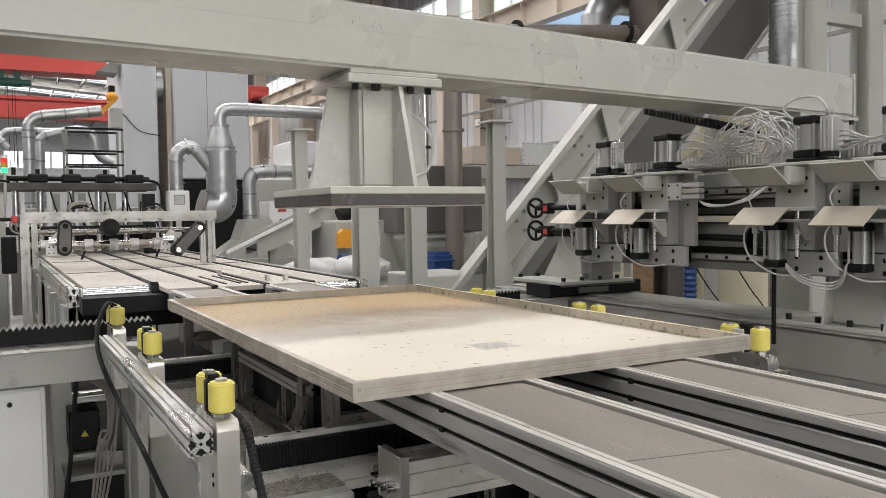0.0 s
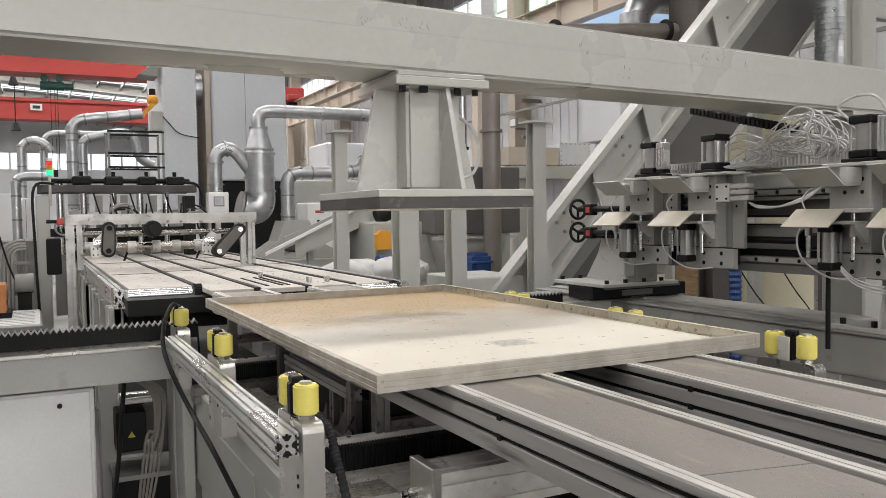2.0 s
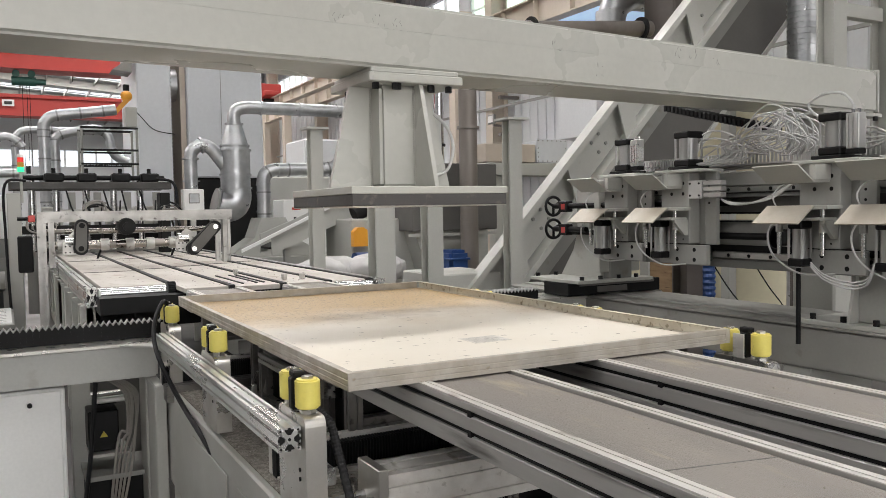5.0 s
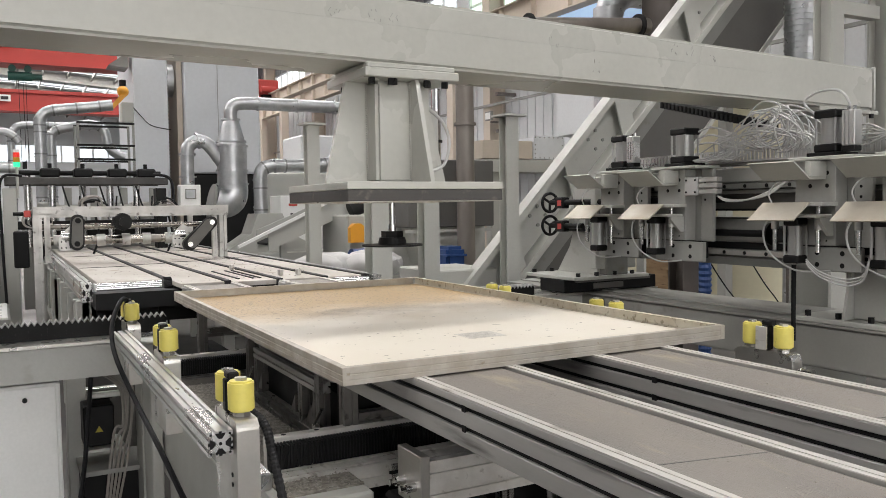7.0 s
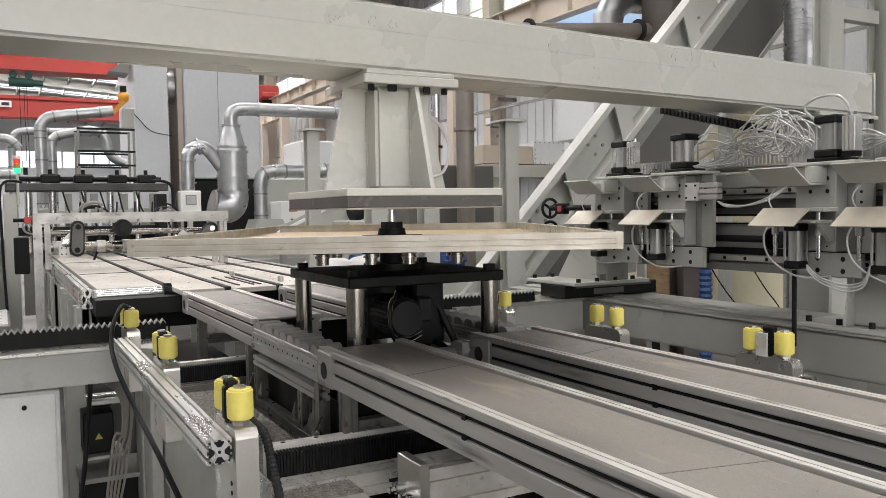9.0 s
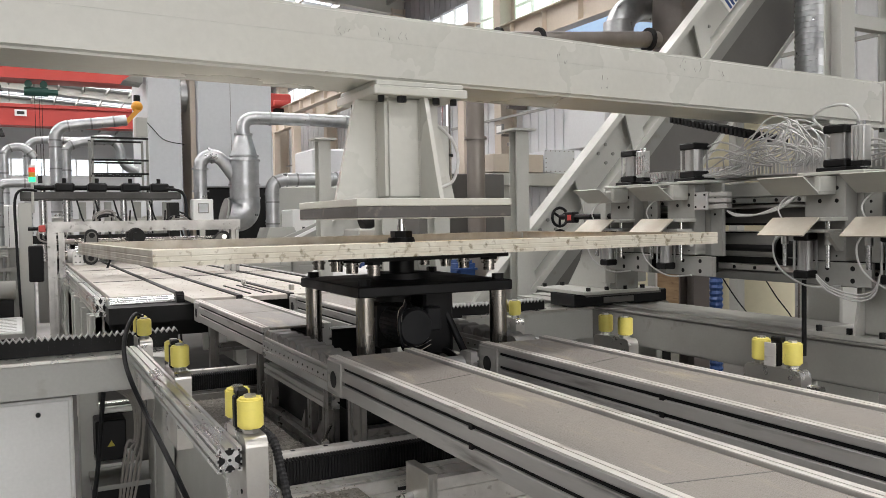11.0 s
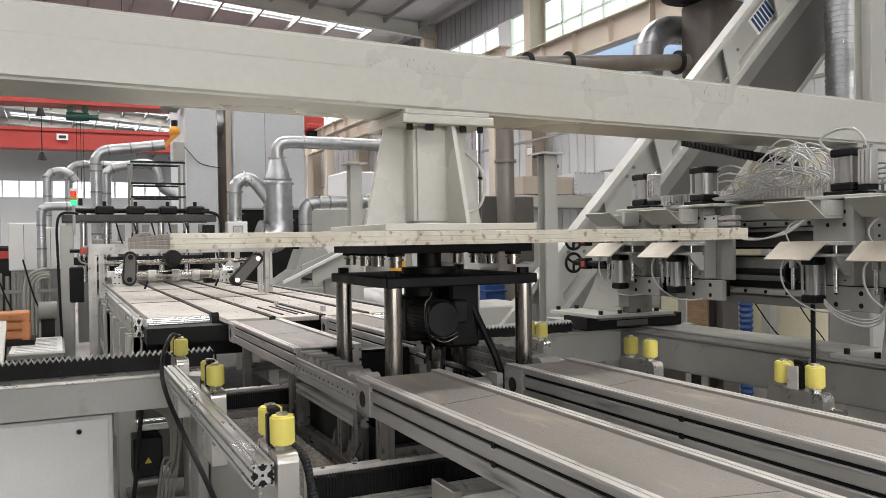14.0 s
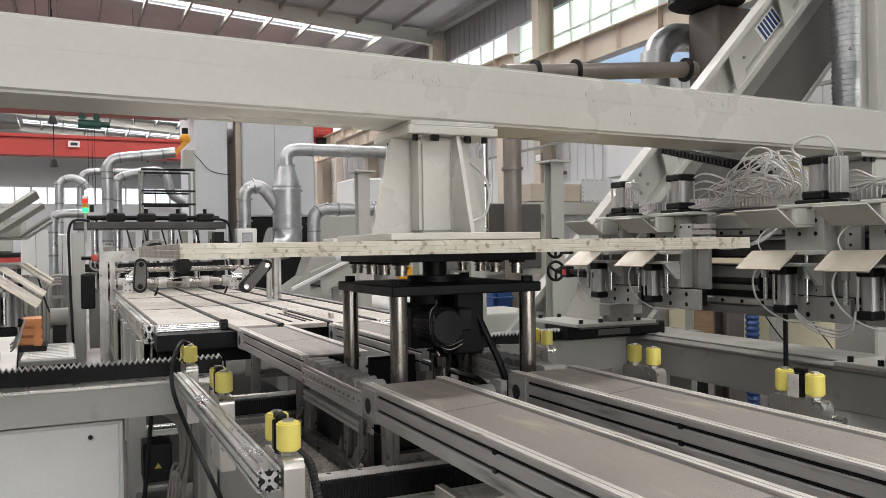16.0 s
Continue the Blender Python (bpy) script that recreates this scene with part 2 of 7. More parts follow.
def backsheet_material():
    """White polymer sheet: brown scorch towards one end, a sooty smear, scattered specks."""
    m = bpy.data.materials.new("white_backsheet")
    m.use_nodes = True
    nd, ln = m.node_tree.nodes, m.node_tree.links
    b = nd["Principled BSDF"]
    tc = nd.new("ShaderNodeTexCoord")
    sep = nd.new("ShaderNodeSeparateXYZ")
    ln.new(tc.outputs["Object"], sep.inputs[0])

    def noise_tex(scale, detail, stretch=(1, 1, 1)):
        mp = nd.new("ShaderNodeMapping")
        mp.inputs["Scale"].default_value = stretch
        ln.new(tc.outputs["Object"], mp.inputs["Vector"])
        n = nd.new("ShaderNodeTexNoise")
        n.inputs["Scale"].default_value, n.inputs["Detail"].default_value = scale, detail
        ln.new(mp.outputs["Vector"], n.inputs["Vector"])
        return n.outputs["Fac"]

    def math_node(op, a, c):
        x = nd.new("ShaderNodeMath")
        x.operation, x.use_clamp = op, False
        for i, v in enumerate((a, c)):
            if isinstance(v, (int, float)):
                x.inputs[i].default_value = v
            else:
                ln.new(v, x.inputs[i])
        return x.outputs[0]

    def rng(src, lo, hi, a=0.0, c=1.0):
        r = nd.new("ShaderNodeMapRange")
        r.interpolation_type = "SMOOTHSTEP"
        for k, v in (("From Min", lo), ("From Max", hi), ("To Min", a), ("To Max", c)):
            r.inputs[k].default_value = v
        ln.new(src, r.inputs["Value"])
        return r.outputs["Result"]

    def mix(fac, a, c):
        x = nd.new("ShaderNodeMix")
        x.data_type = "RGBA"
        ln.new(fac, x.inputs["Factor"])
        for sock, v in ((x.inputs["A"], a), (x.inputs["B"], c)):
            if isinstance(v, tuple):
                sock.default_value = (*v, 1)
            else:
                ln.new(v, sock)
        return x.outputs["Result"]

    n1 = noise_tex(3, 6)
    edge = math_node("ADD", sep.outputs["Y"], math_node("MULTIPLY", n1, 0.7))
    brown = rng(edge, 0.12, 0.85, 0, 0.95)
    col = mix(rng(noise_tex(1.5, 4), 0.4, 0.65, 0, 0.5), (0.76, 0.71, 0.615), (0.68, 0.615, 0.5))
    col = mix(brown, col, (0.41, 0.27, 0.105))
    dx = math_node("MULTIPLY", math_node("SUBTRACT", sep.outputs["X"], 0.02), 2.6)
    dy = math_node("MULTIPLY", math_node("SUBTRACT", sep.outputs["Y"], 0.18), 5.0)
    d2 = math_node("ADD", math_node("MULTIPLY", dx, dx), math_node("MULTIPLY", dy, dy))
    soot = math_node("MULTIPLY", rng(d2, 0.0, 1.6, 0.36, 0.0), rng(noise_tex(12, 10, (1, 1.4, 1)), 0.4, 0.7))
    col = mix(soot, col, (0.25, 0.19, 0.12))
    col = mix(rng(noise_tex(42, 2), 0.68, 0.74, 0, 0.8), col, (0.2, 0.16, 0.12))
    col = mix(math_node("MULTIPLY", rng(noise_tex(90, 3), 0.57, 0.66, 0, 0.9), rng(edge, 0.2, 0.85)), col, (0.16, 0.12, 0.07))
    ln.new(col, b.inputs["Base Color"])
    b.inputs["Roughness"].default_value = 0.45
    bp = nd.new("ShaderNodeBump")
    bp.inputs["Strength"].default_value, bp.inputs["Distance"].default_value = 0.15, 0.004
    ln.new(noise_tex(60, 4), bp.inputs["Height"])
    ln.new(bp.outputs["Normal"], b.inputs["Normal"])
    return m


SHEET = backsheet_material()
LABEL = mat("faded_grey_label", (0.64, 0.605, 0.54), 0.5, 0, (0.55, 0.52, 0.46), 0.8, 30, 0)
LABELD = mat("faded_label_print", (0.46, 0.435, 0.39), 0.5, 0, (0.4, 0.38, 0.34), 0.8, 30, 0)

# ---- mesh helpers ----
OFF = {}


def thing(name, base, label, category, group="", kind=""):
    o = new(name)
    o.location = base
    OFF[o.name] = Vector(base)
    return tagged(o, label, category, group, kind)


def part(name, bm, material, parent=None, label="", smooth=False):
    """Links a bmesh, drawn in the place's own metres, as one mesh under a thing or a part."""
    off = OFF[parent.name] if parent else Vector((0, 0, 0))
    bmesh.ops.translate(bm, vec=-off, verts=bm.verts)
    bmesh.ops.recalc_face_normals(bm, faces=bm.faces)
    me = bpy.data.meshes.new(name)
    bm.to_mesh(me)
    bm.free()
    me.materials.append(material)
    if smooth:
        for p in me.polygons:
            p.use_smooth = True
        me.set_sharp_from_angle(angle=radians(38))
    o = new(name, me)
    o.parent = parent
    OFF[o.name] = off
    if label:
        o["label"] = label
    return o


def parts(name, bm, material, parent, label="", smooth=False):
    """The same for a bmesh that holds several loose pieces: each becomes a part of its own."""
    bm.verts.ensure_lookup_table()
    left, made = set(bm.verts), []
    while left:
        seed = left.pop()
        island, todo = {seed}, [seed]
        while todo:
            for e in todo.pop().link_edges:
                for v in e.verts:
                    if v not in island:
                        island.add(v)
                        todo.append(v)
        left -= island
        one = bag()
        new_v = {v: one.verts.new(v.co) for v in island}
        for f in {f for v in island for f in v.link_faces}:
            one.faces.new([new_v[v] for v in f.verts])
        made.append(part(name, one, material, parent, label, smooth))
    bm.free()
    return made


def structure(name, bm, material, label, category, kind="structure", smooth=False):
    o = part(name, bm, material, None, "", smooth)
    return tagged(o, label, category, "", kind)


def bag():
    return bmesh.new()


def box(bm, x0, x1, y0, y1, z0, z1, bev=0.0, seg=1):
    m = Matrix.Translation(((x0 + x1) / 2, (y0 + y1) / 2, (z0 + z1) / 2)) @ Matrix.Diagonal((abs(x1 - x0), abs(y1 - y0), abs(z1 - z0), 1))
    r = bmesh.ops.create_cube(bm, size=1, matrix=m)
    if bev:
        es = list({e for v in r["verts"] for e in v.link_edges})
        bmesh.ops.bevel(bm, geom=es, offset=bev, segments=seg, affect="EDGES", clamp_overlap=True)
    return bm


def rod(bm, p0, p1, r, seg=16, r2=None):
    p0, p1 = Vector(p0), Vector(p1)
    d = p1 - p0
    m = Matrix.Translation((p0 + p1) / 2) @ d.to_track_quat("Z", "Y").to_matrix().to_4x4()
    bmesh.ops.create_cone(bm, cap_ends=True, segments=seg, radius1=r, radius2=r if r2 is None else r2, depth=d.length, matrix=m)
    return bm


def prism(bm, poly, axis, a0, a1):
    """Extrudes a polygon: axis y takes (x, z) pairs, x takes (y, z), z takes (x, y)."""
    def at(p, a):
        return {"x": (a, p[0], p[1]), "y": (p[0], a, p[1]), "z": (p[0], p[1], a)}[axis]
    lo = [bm.verts.new(at(p, a0)) for p in poly]
    hi = [bm.verts.new(at(p, a1)) for p in poly]
    bm.faces.new(lo)
    bm.faces.new(hi)
    for i in range(len(poly)):
        j = (i + 1) % len(poly)
        bm.faces.new((lo[i], lo[j], hi[j], hi[i]))
    return bm


def smooth_line(pts, n=6):
    pts = [Vector(p) for p in pts]
    out = []
    for i in range(len(pts) - 1):
        a, b, c, d = pts[max(i - 1, 0)], pts[i], pts[i + 1], pts[min(i + 2, len(pts) - 1)]
        for k in range(n):
            t = k / n
            out.append(0.5 * ((2 * b) + (c - a) * t + (2 * a - 5 * b + 4 * c - d) * t * t + (3 * b - a - 3 * c + d) * t ** 3))
    return out + [pts[-1]]


def tube(bm, pts, r, seg=10, n=6, ripple=0.0):
    """A round hose or duct along a smoothed line; ripple makes it corrugated."""
    line = smooth_line(pts, n) if n else [Vector(p) for p in pts]
    side, rings = None, []
    for i, p in enumerate(line):
        d = (line[min(i + 1, len(line) - 1)] - line[max(i - 1, 0)]).normalized()
        side = (d.orthogonal() if side is None else side - d * side.dot(d)).normalized()
        up = d.cross(side)
        rr = r * (1 + (ripple if i % 2 else -ripple))
        rings.append([bm.verts.new(p + (side * math.cos(a) + up * math.sin(a)) * rr) for a in (2 * math.pi * k / seg for k in range(seg))])
    for a, b in zip(rings, rings[1:]):
        for k in range(seg):
            bm.faces.new((a[k], a[(k + 1) % seg], b[(k + 1) % seg], b[k]))
    bm.faces.new(rings[0])
    bm.faces.new(rings[-1])
    return bm


def slot_profile(w, h, nw, nh, s=0.008, d=0.007):
    """The outline of a T-slot extrusion about its centre."""
    pts = []

    def edge(p, q, n):
        p, q = Vector(p), Vector(q)
        u = (q - p).normalized()
        inn = Vector((-u.y, u.x))
        pts.append(p)
        for k in range(n):
            c = p + (q - p) * ((k + 0.5) / n)
            pts.extend((c - u * s / 2, c - u * s / 2 + inn * d, c + u * s / 2 + inn * d, c + u * s / 2))
    edge((-w / 2, -h / 2), (w / 2, -h / 2), nw)
    edge((w / 2, -h / 2), (w / 2, h / 2), nh)
    edge((w / 2, h / 2), (-w / 2, h / 2), nw)
    edge((-w / 2, h / 2), (-w / 2, -h / 2), nh)
    return [tuple(p) for p in pts]


def extrusion(bm, axis, a0, a1, c, w, h, nw=1, nh=1, s=0.008, d=0.007):
    return prism(bm, [(p[0] + c[0], p[1] + c[1]) for p in slot_profile(w, h, nw, nh, s, d)], axis, a0, a1)


def profile_end(parent, y, c, w, h, d=-1):
    """Bores and slots seen on the sawn end of an extrusion that runs along y."""
    bm = bag()
    for sx in (-1, 1):
        for sz in (-1, 1):
            rod(bm, (c[0] + sx * w * 0.38, y, c[1] + sz * h * 0.38), (c[0] + sx * w * 0.38, y + d * 0.0008, c[1] + sz * h * 0.38), min(w, h) * 0.05, 10)
    rod(bm, (c[0], y, c[1]), (c[0], y + d * 0.0008, c[1]), min(w, h) * 0.07, 12)
    # four T-shaped slots, each narrow at the mouth and wide inside
    a, b = min(y, y + d * 0.0008), max(y, y + d * 0.0008)
    tee = [(-0.06, 0.5), (-0.06, 0.43), (-0.2, 0.43), (-0.2, 0.38), (-0.07, 0.2), (0.07, 0.2), (0.2, 0.38), (0.2, 0.43), (0.06, 0.43), (0.06, 0.5)]
    for turn in range(4):
        poly = []
        for u, v in tee:
            for k in range(turn):
                u, v = v, -u
            poly.append((c[0] + u * w, c[1] + v * h))
        prism(bm, poly, "y", a, b)
    part("profile_bore", bm, BLACK, parent)


def bolts(bm, places, r=0.008, h=0.01, axis=(0, 0, 1)):
    for p in places:
        rod(bm, p, Vector(p) + Vector(axis) * h, r, 6)
    return bm

# ---- the hall ----
X0, X1, Y0, Y1 = -17.0, 9.4, -13.0, 60.0
structure("floor", box(bag(), X0, X1, Y0, Y1, -0.2, 0.0), FLOOR, "grey concrete factory floor", "floor")


FILL_POWER = 720


def hall():
    # opening in the unseen south wall, made up to admit fill light
    bm = bag()
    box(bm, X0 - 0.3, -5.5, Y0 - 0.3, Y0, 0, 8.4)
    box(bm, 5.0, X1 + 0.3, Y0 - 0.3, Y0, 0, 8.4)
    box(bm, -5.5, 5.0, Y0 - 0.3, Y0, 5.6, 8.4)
    structure("wall_south", bm, CLAD, "grey cladding wall with an added wide opening, out of view", "wall")
    # lamp added in that opening to brighten faces that look south
    fill_light = bpy.data.lights.new("gate_daylight", "AREA")
    fill_light.shape, fill_light.size, fill_light.size_y, fill_light.energy, fill_light.color = "RECTANGLE", 10.4, 5.5, FILL_POWER, (1.0, 0.95, 0.92)
    new("gate_daylight", fill_light).matrix_world = look((-0.25, Y0 - 0.1, 2.8), (-0.25, 0, 2.8))
    bm = box(bag(), X0 - 0.3, X0, Y0, Y1, 0, 7.6)
    structure("wall_west", bm, CLAD, "grey cladding wall of the hall", "wall")
    # east wall: band of windows between posts
    bm = box(bag(), X1, X1 + 0.25, Y0, Y1, 0, 5.55)
    structure("wall_east_upper", box(bag(), X1, X1 + 0.25, Y0, Y1, 6.752, 7.7), CLADD, "darker grey cladding above the window band", "wall")
    upper = bag()
    for k in range(200):
        box(upper, X1 - 0.02, X1 - 0.001, -2.0 + 0.3 * k, -1.95 + 0.3 * k, 6.76, 7.6)
    structure("trim", upper, CLADD, "ribs of the darker wall cladding", "wall ribs")
    for k in range(13):
        box(bm, X1, X1 + 0.25, Y0 + k * 5.75 - 0.3, Y0 + k * 5.75 + 0.3, 5.55, 6.75)
    structure("wall_east", bm, CLAD, "pale grey cladding wall with a high band of windows", "wall")
    ribs = bag()
    y = -2.0
    while y < Y1:
        box(ribs, X1 - 0.02, X1 - 0.001, y, y + 0.05, 0.0, 5.5)
        y += 0.3
    structure("trim", ribs, CLAD, "ribs of the pale wall cladding", "wall ribs")
    # north wall
    bm = box(bag(), X0, X1, Y1, Y1 + 0.25, 0, 4.8)
    box(bm, X0, X1, Y1, Y1 + 0.25, 5.9, 8.5)
    structure("wall_north", bm, CLAD, "grey end wall with a band of windows", "wall")
    for k in range(11):
        w = thing("window_%d" % (k + 1), (X1 + 0.1, -1.0 + k * 5.75, 6.15), "bright window band in the hall wall", "window", "", "structure")
        y0 = Y0 + (k + 2) * 5.75 + 0.3
        part("pane", box(bag(), X1 + 0.1, X1 + 0.12, y0, y0 + 5.15, 5.55, 6.75), TREE if k in (1, 2) else PANE, w)
        bm = bag()
        for j in range(8):
            box(bm, X1 + 0.03, X1 + 0.09, y0 + j * 0.735, y0 + j * 0.735 + 0.05, 5.55, 6.75)
        box(bm, X1 + 0.03, X1 + 0.085, y0, y0 + 5.15, 6.1, 6.15)
        part("window_frame", bm, WHITE, w)
    w = thing("window_12", (-4, Y1 + 0.1, 5.3), "bright window band in the end wall", "window", "", "structure")
    part("pane", box(bag(), X0, X1, Y1 + 0.12, Y1 + 0.14, 4.8, 5.9), PANE, w)
    bm = bag()
    for j in range(27):
        box(bm, X0 + j, X0 + j + 0.12, Y1 + 0.02, Y1 + 0.1, 4.8, 5.9)
    part("window_frame", bm, WHITE, w)


hall()


def roof():
    ridge, eave = (-3.8, 8.55), 7.65
    slope_e = (ridge[1] - eave) / (X1 - ridge[0])
    bm = bag()
    strips = (-6, 1.5, 9.0, 15.0, 20.5, 26.0, 29.3, 34.8, 40.6, 46.3, 52.1)
    ys = [Y0]
    for s in strips:
        ys += [s, s + 1.3]
    ys.append(Y1)
    for a, b in zip(ys[::2], ys[1::2]):
        prism(bm, [(X1 + 0.3, eave), (ridge[0], ridge[1]), (X0 - 0.3, eave), (X0 - 0.3, eave + 0.15), (ridge[0], ridge[1] + 0.15), (X1 + 0.3, eave + 0.15)], "y", a, b)
    for s in strips:
        prism(bm, [(X1 + 0.3, eave), (X1 - 1.5, eave + 1.8 * slope_e), (X1 - 1.5, eave + 1.8 * slope_e + 0.15), (X1 + 0.3, eave + 0.15)], "y", s, s + 1.3)
        prism(bm, [(ridge[0] + 1, ridge[1] - slope_e), (ridge[0], ridge[1]), (ridge[0] - 1, ridge[1] - slope_e), (ridge[0], ridge[1] + 0.15)], "y", s, s + 1.3)
    structure("ceiling", bm, ROOF, "pale sheet roof with translucent skylight strips", "ceiling")
    panes = bag()
    for s in strips:
        for x0, x1 in ((ridge[0] + 1, X1 - 1.5), (X0 + 1.5, ridge[0] - 1)):
            za, zb = (ridge[1] - slope_e * abs(x - ridge[0]) + 0.1 for x in (x0, x1))
            prism(panes, [(x0, za), (x1, zb), (x1, zb + 0.02), (x0, za + 0.02)], "y", s, s + 1.3)
            tilt = math.degrees(math.atan2(za - zb, x1 - x0))
            skylight((x0 + x1) / 2, s + 0.65, (za + zb) / 2 - 0.06, (x1 - x0), 1.25, SKY_POWER, tilt)
    structure("skylight_strip", panes, PANE, "bright translucent skylight strips in the roof", "skylight")
    for k in range(12):
        y = -9.0 + 5.75 * k
        r = thing("roof_frame", (X1, y, 7), "beige-grey steel portal rafter under the roof", "rafter", "roof rafters", "structure")
        bm = bag()
        for sx, x1 in ((1, X1), (-1, X0)):
            a, b = (ridge[0], ridge[1] - 0.02), (x1, eave - 0.02)
            prism(bm, [a, b, (b[0], b[1] - 0.42), (a[0], a[1] - 0.3)], "y", y - 0.01, y + 0.01)
            for dz in (0.0, 0.4):
                prism(bm, [(a[0], a[1] - dz * 0.75), b if dz == 0 else (b[0], b[1] - dz), (b[0], b[1] - dz - 0.02), (a[0], a[1] - dz * 0.75 - 0.02)], "y", y - 0.1, y + 0.1)
        part("rafter", bm, PAINT, r)
        bm = box(bag(), X1 - 0.4, X1 - 0.02, y - 0.012, y + 0.012, 0, 7.4)
        for x in (X1 - 0.42, X1 - 0.03):
            box(bm, x, x + 0.02, y - 0.14, y + 0.14, 0, 7.4)
        part("column", bm, CREAM, r)
    bm = bag()
    for k in range(12):
        for sx in (1, -1):
            x = ridge[0] + sx * (0.8 + k * 1.08)
            z = ridge[1] - slope_e * abs(x - ridge[0]) - 0.14
            box(bm, x - 0.03, x + 0.03, Y0, Y1, z - 0.06, z + 0.07)
    structure("purlins", bm, PAINTG, "thin grey purlins under the roof sheets", "purlins")


SKY_POWER = 520
roof()


def crane_runway(x, z0, z1, ya, yb):
    g = thing("crane_runway", (x, ya, z0), "beige crane runway girder with stiffeners along the hall", "girder", "crane runways")
    bm = prism(bag(), [(x - 0.13, z0), (x + 0.13, z0), (x + 0.13, z0 + 0.025), (x + 0.01, z0 + 0.025), (x + 0.01, z1 - 0.025), (x + 0.13, z1 - 0.025), (x + 0.13, z1), (x - 0.13, z1), (x - 0.13, z1 - 0.025), (x - 0.01, z1 - 0.025), (x - 0.01, z0 + 0.025), (x - 0.13, z0 + 0.025)], "y", ya, yb)
    part("girder_web", bm, CREAM, g)
    y = ya + 0.6
    while y < yb:
        part("stiffener", box(bag(), x - 0.12, x - 0.0105, y, y + 0.015, z0 + 0.0255, z1 - 0.0255), CREAM, g)
        y += 1.15
    y = ya + 0.3
    while y < yb:
        part("bracket_column", box(bag(), x - 0.12, x + 0.12, y, y + 0.25, 0, z0 - 0.0005, 0.005), CREAM if x > 7 else PAINT, g)
        y += 11.3


crane_runway(8.63, 4.92, 5.43, -4, 58)
crane_runway(7.5, 4.9, 5.25, 12.4, 58)


def bridge_crane(y, z, h, end):
    g = thing("bridge_crane", (0, y, z), "red overhead bridge crane spanning the hall", "crane", "red bridge cranes")
    part("bridge_beam", box(bag(), X0 + 0.4, end, y - 0.3, y + 0.3, z, z + h, 0.01), RED, g)
    bm = box(bag(), X0 + 0.4, end, y - 0.38, y - 0.305, z + h - 0.1, z + h)
    box(bm, X0 + 0.4, end, y - 0.38, y - 0.305, z, z + 0.06)
    parts("flange", bm, RED, g)
    part("capacity_plate", box(bag(), -0.62, -0.3, y - 0.42, y - 0.4, z + h * 0.42, z + h * 0.72), WHITE, g, "small white capacity plate")
    part("print_bars", box(bag(), -0.56, -0.36, y - 0.43, y - 0.421, z + h * 0.5, z + h * 0.64), INK, g)
    part("end_carriage", box(bag(), end + 0.001, end + 0.75, y - 0.6, y + 0.6, z + 0.85, z + 1.35, 0.03), RED, g)
    for dy in (-0.45, 0.45):
        part("travel_wheel", rod(bag(), (end + 0.2, y + dy, z + 0.76), (end + 0.5, y + dy, z + 0.76), 0.16, 16), DARK, g, "", True)
    part("travel_motor", rod(bag(), (end + 0.1, y - 0.75, z + 1.0), (end + 0.6, y - 0.75, z + 1.0), 0.1, 14), RED, g, "", True)
    part("carriage_arm", box(bag(), end - 0.1, end + 0.3, y - 0.25, y + 0.25, z + h - 0.02, z + 0.95), RED, g)
    return g


bridge_crane(17.0, 4.3, 0.72, 3.3)
bridge_crane(26.0, 4.36, 0.64, 7.0)


def hoist(x, y, z):
    h = thing("hoist", (x, y, z), "dark green electric wire hoist under the crane", "hoist")
    part("drum", rod(bag(), (x - 0.24, y, z), (x + 0.2, y, z), 0.09, 18), GREEN, h, "", True)
    part("motor", rod(bag(), (x + 0.201, y, z), (x + 0.38, y, z), 0.06, 14), GREEN, h, "", True)
    for dx in (-0.16, 0.12):
        part("hanger", box(bag(), x + dx - 0.03, x + dx + 0.03, y - 0.03, y + 0.03, z + 0.08, 4.45), GREEN, h)
        part("trolley_wheel", rod(bag(), (x + dx, y - 0.1, z + 0.14), (x + dx, y - 0.031, z + 0.14), 0.07, 14), GREEN, h, "", True)
    for dx in (-0.05, 0.03, 0.08):
        part("hoist_rope", rod(bag(), (x + dx, y, z - 1.7), (x + dx, y, z - 0.085), 0.006, 6), DARK, h)
    part("hook_block", box(bag(), x - 0.04, x + 0.04, y - 0.04, y + 0.04, z - 1.85, z - 1.7), DARK, h)


hoist(-0.2, 16.85, 4.08)
bm = bag()
for x in (-1.3, -1.0, 0.9):
    rod(bm, (x, 20, 7.5), (x, 20, 4.6), 0.01, 6)
structure("hanging_wires", bm, DARK, "thin wires hanging from the roof", "wires", "stuff")


def bay_lamp(x, y, z):
    l = thing("bay_lamp", (x, y, z), "small dark high-bay lamp hanging from the roof", "lamp", "high-bay lamps")
    part("shade", rod(bag(), (x, y, z), (x, y, z + 0.22), 0.13, 16, 0.06), DARK, l, "", True)
    part("stem", rod(bag(), (x, y, z + 0.22), (x, y, 8.55 - 0.0682 * abs(x + 3.8) + 0.02), 0.015, 8), DARK, l)


for x, y, z in ((1.9, 13.5, 7.2), (-1.0, 22.6, 4.9), (-1.0, 24.0, 3.85)):
    bay_lamp(x, y, z)

# ---- the belt conveyors ----
TOP = 0.965


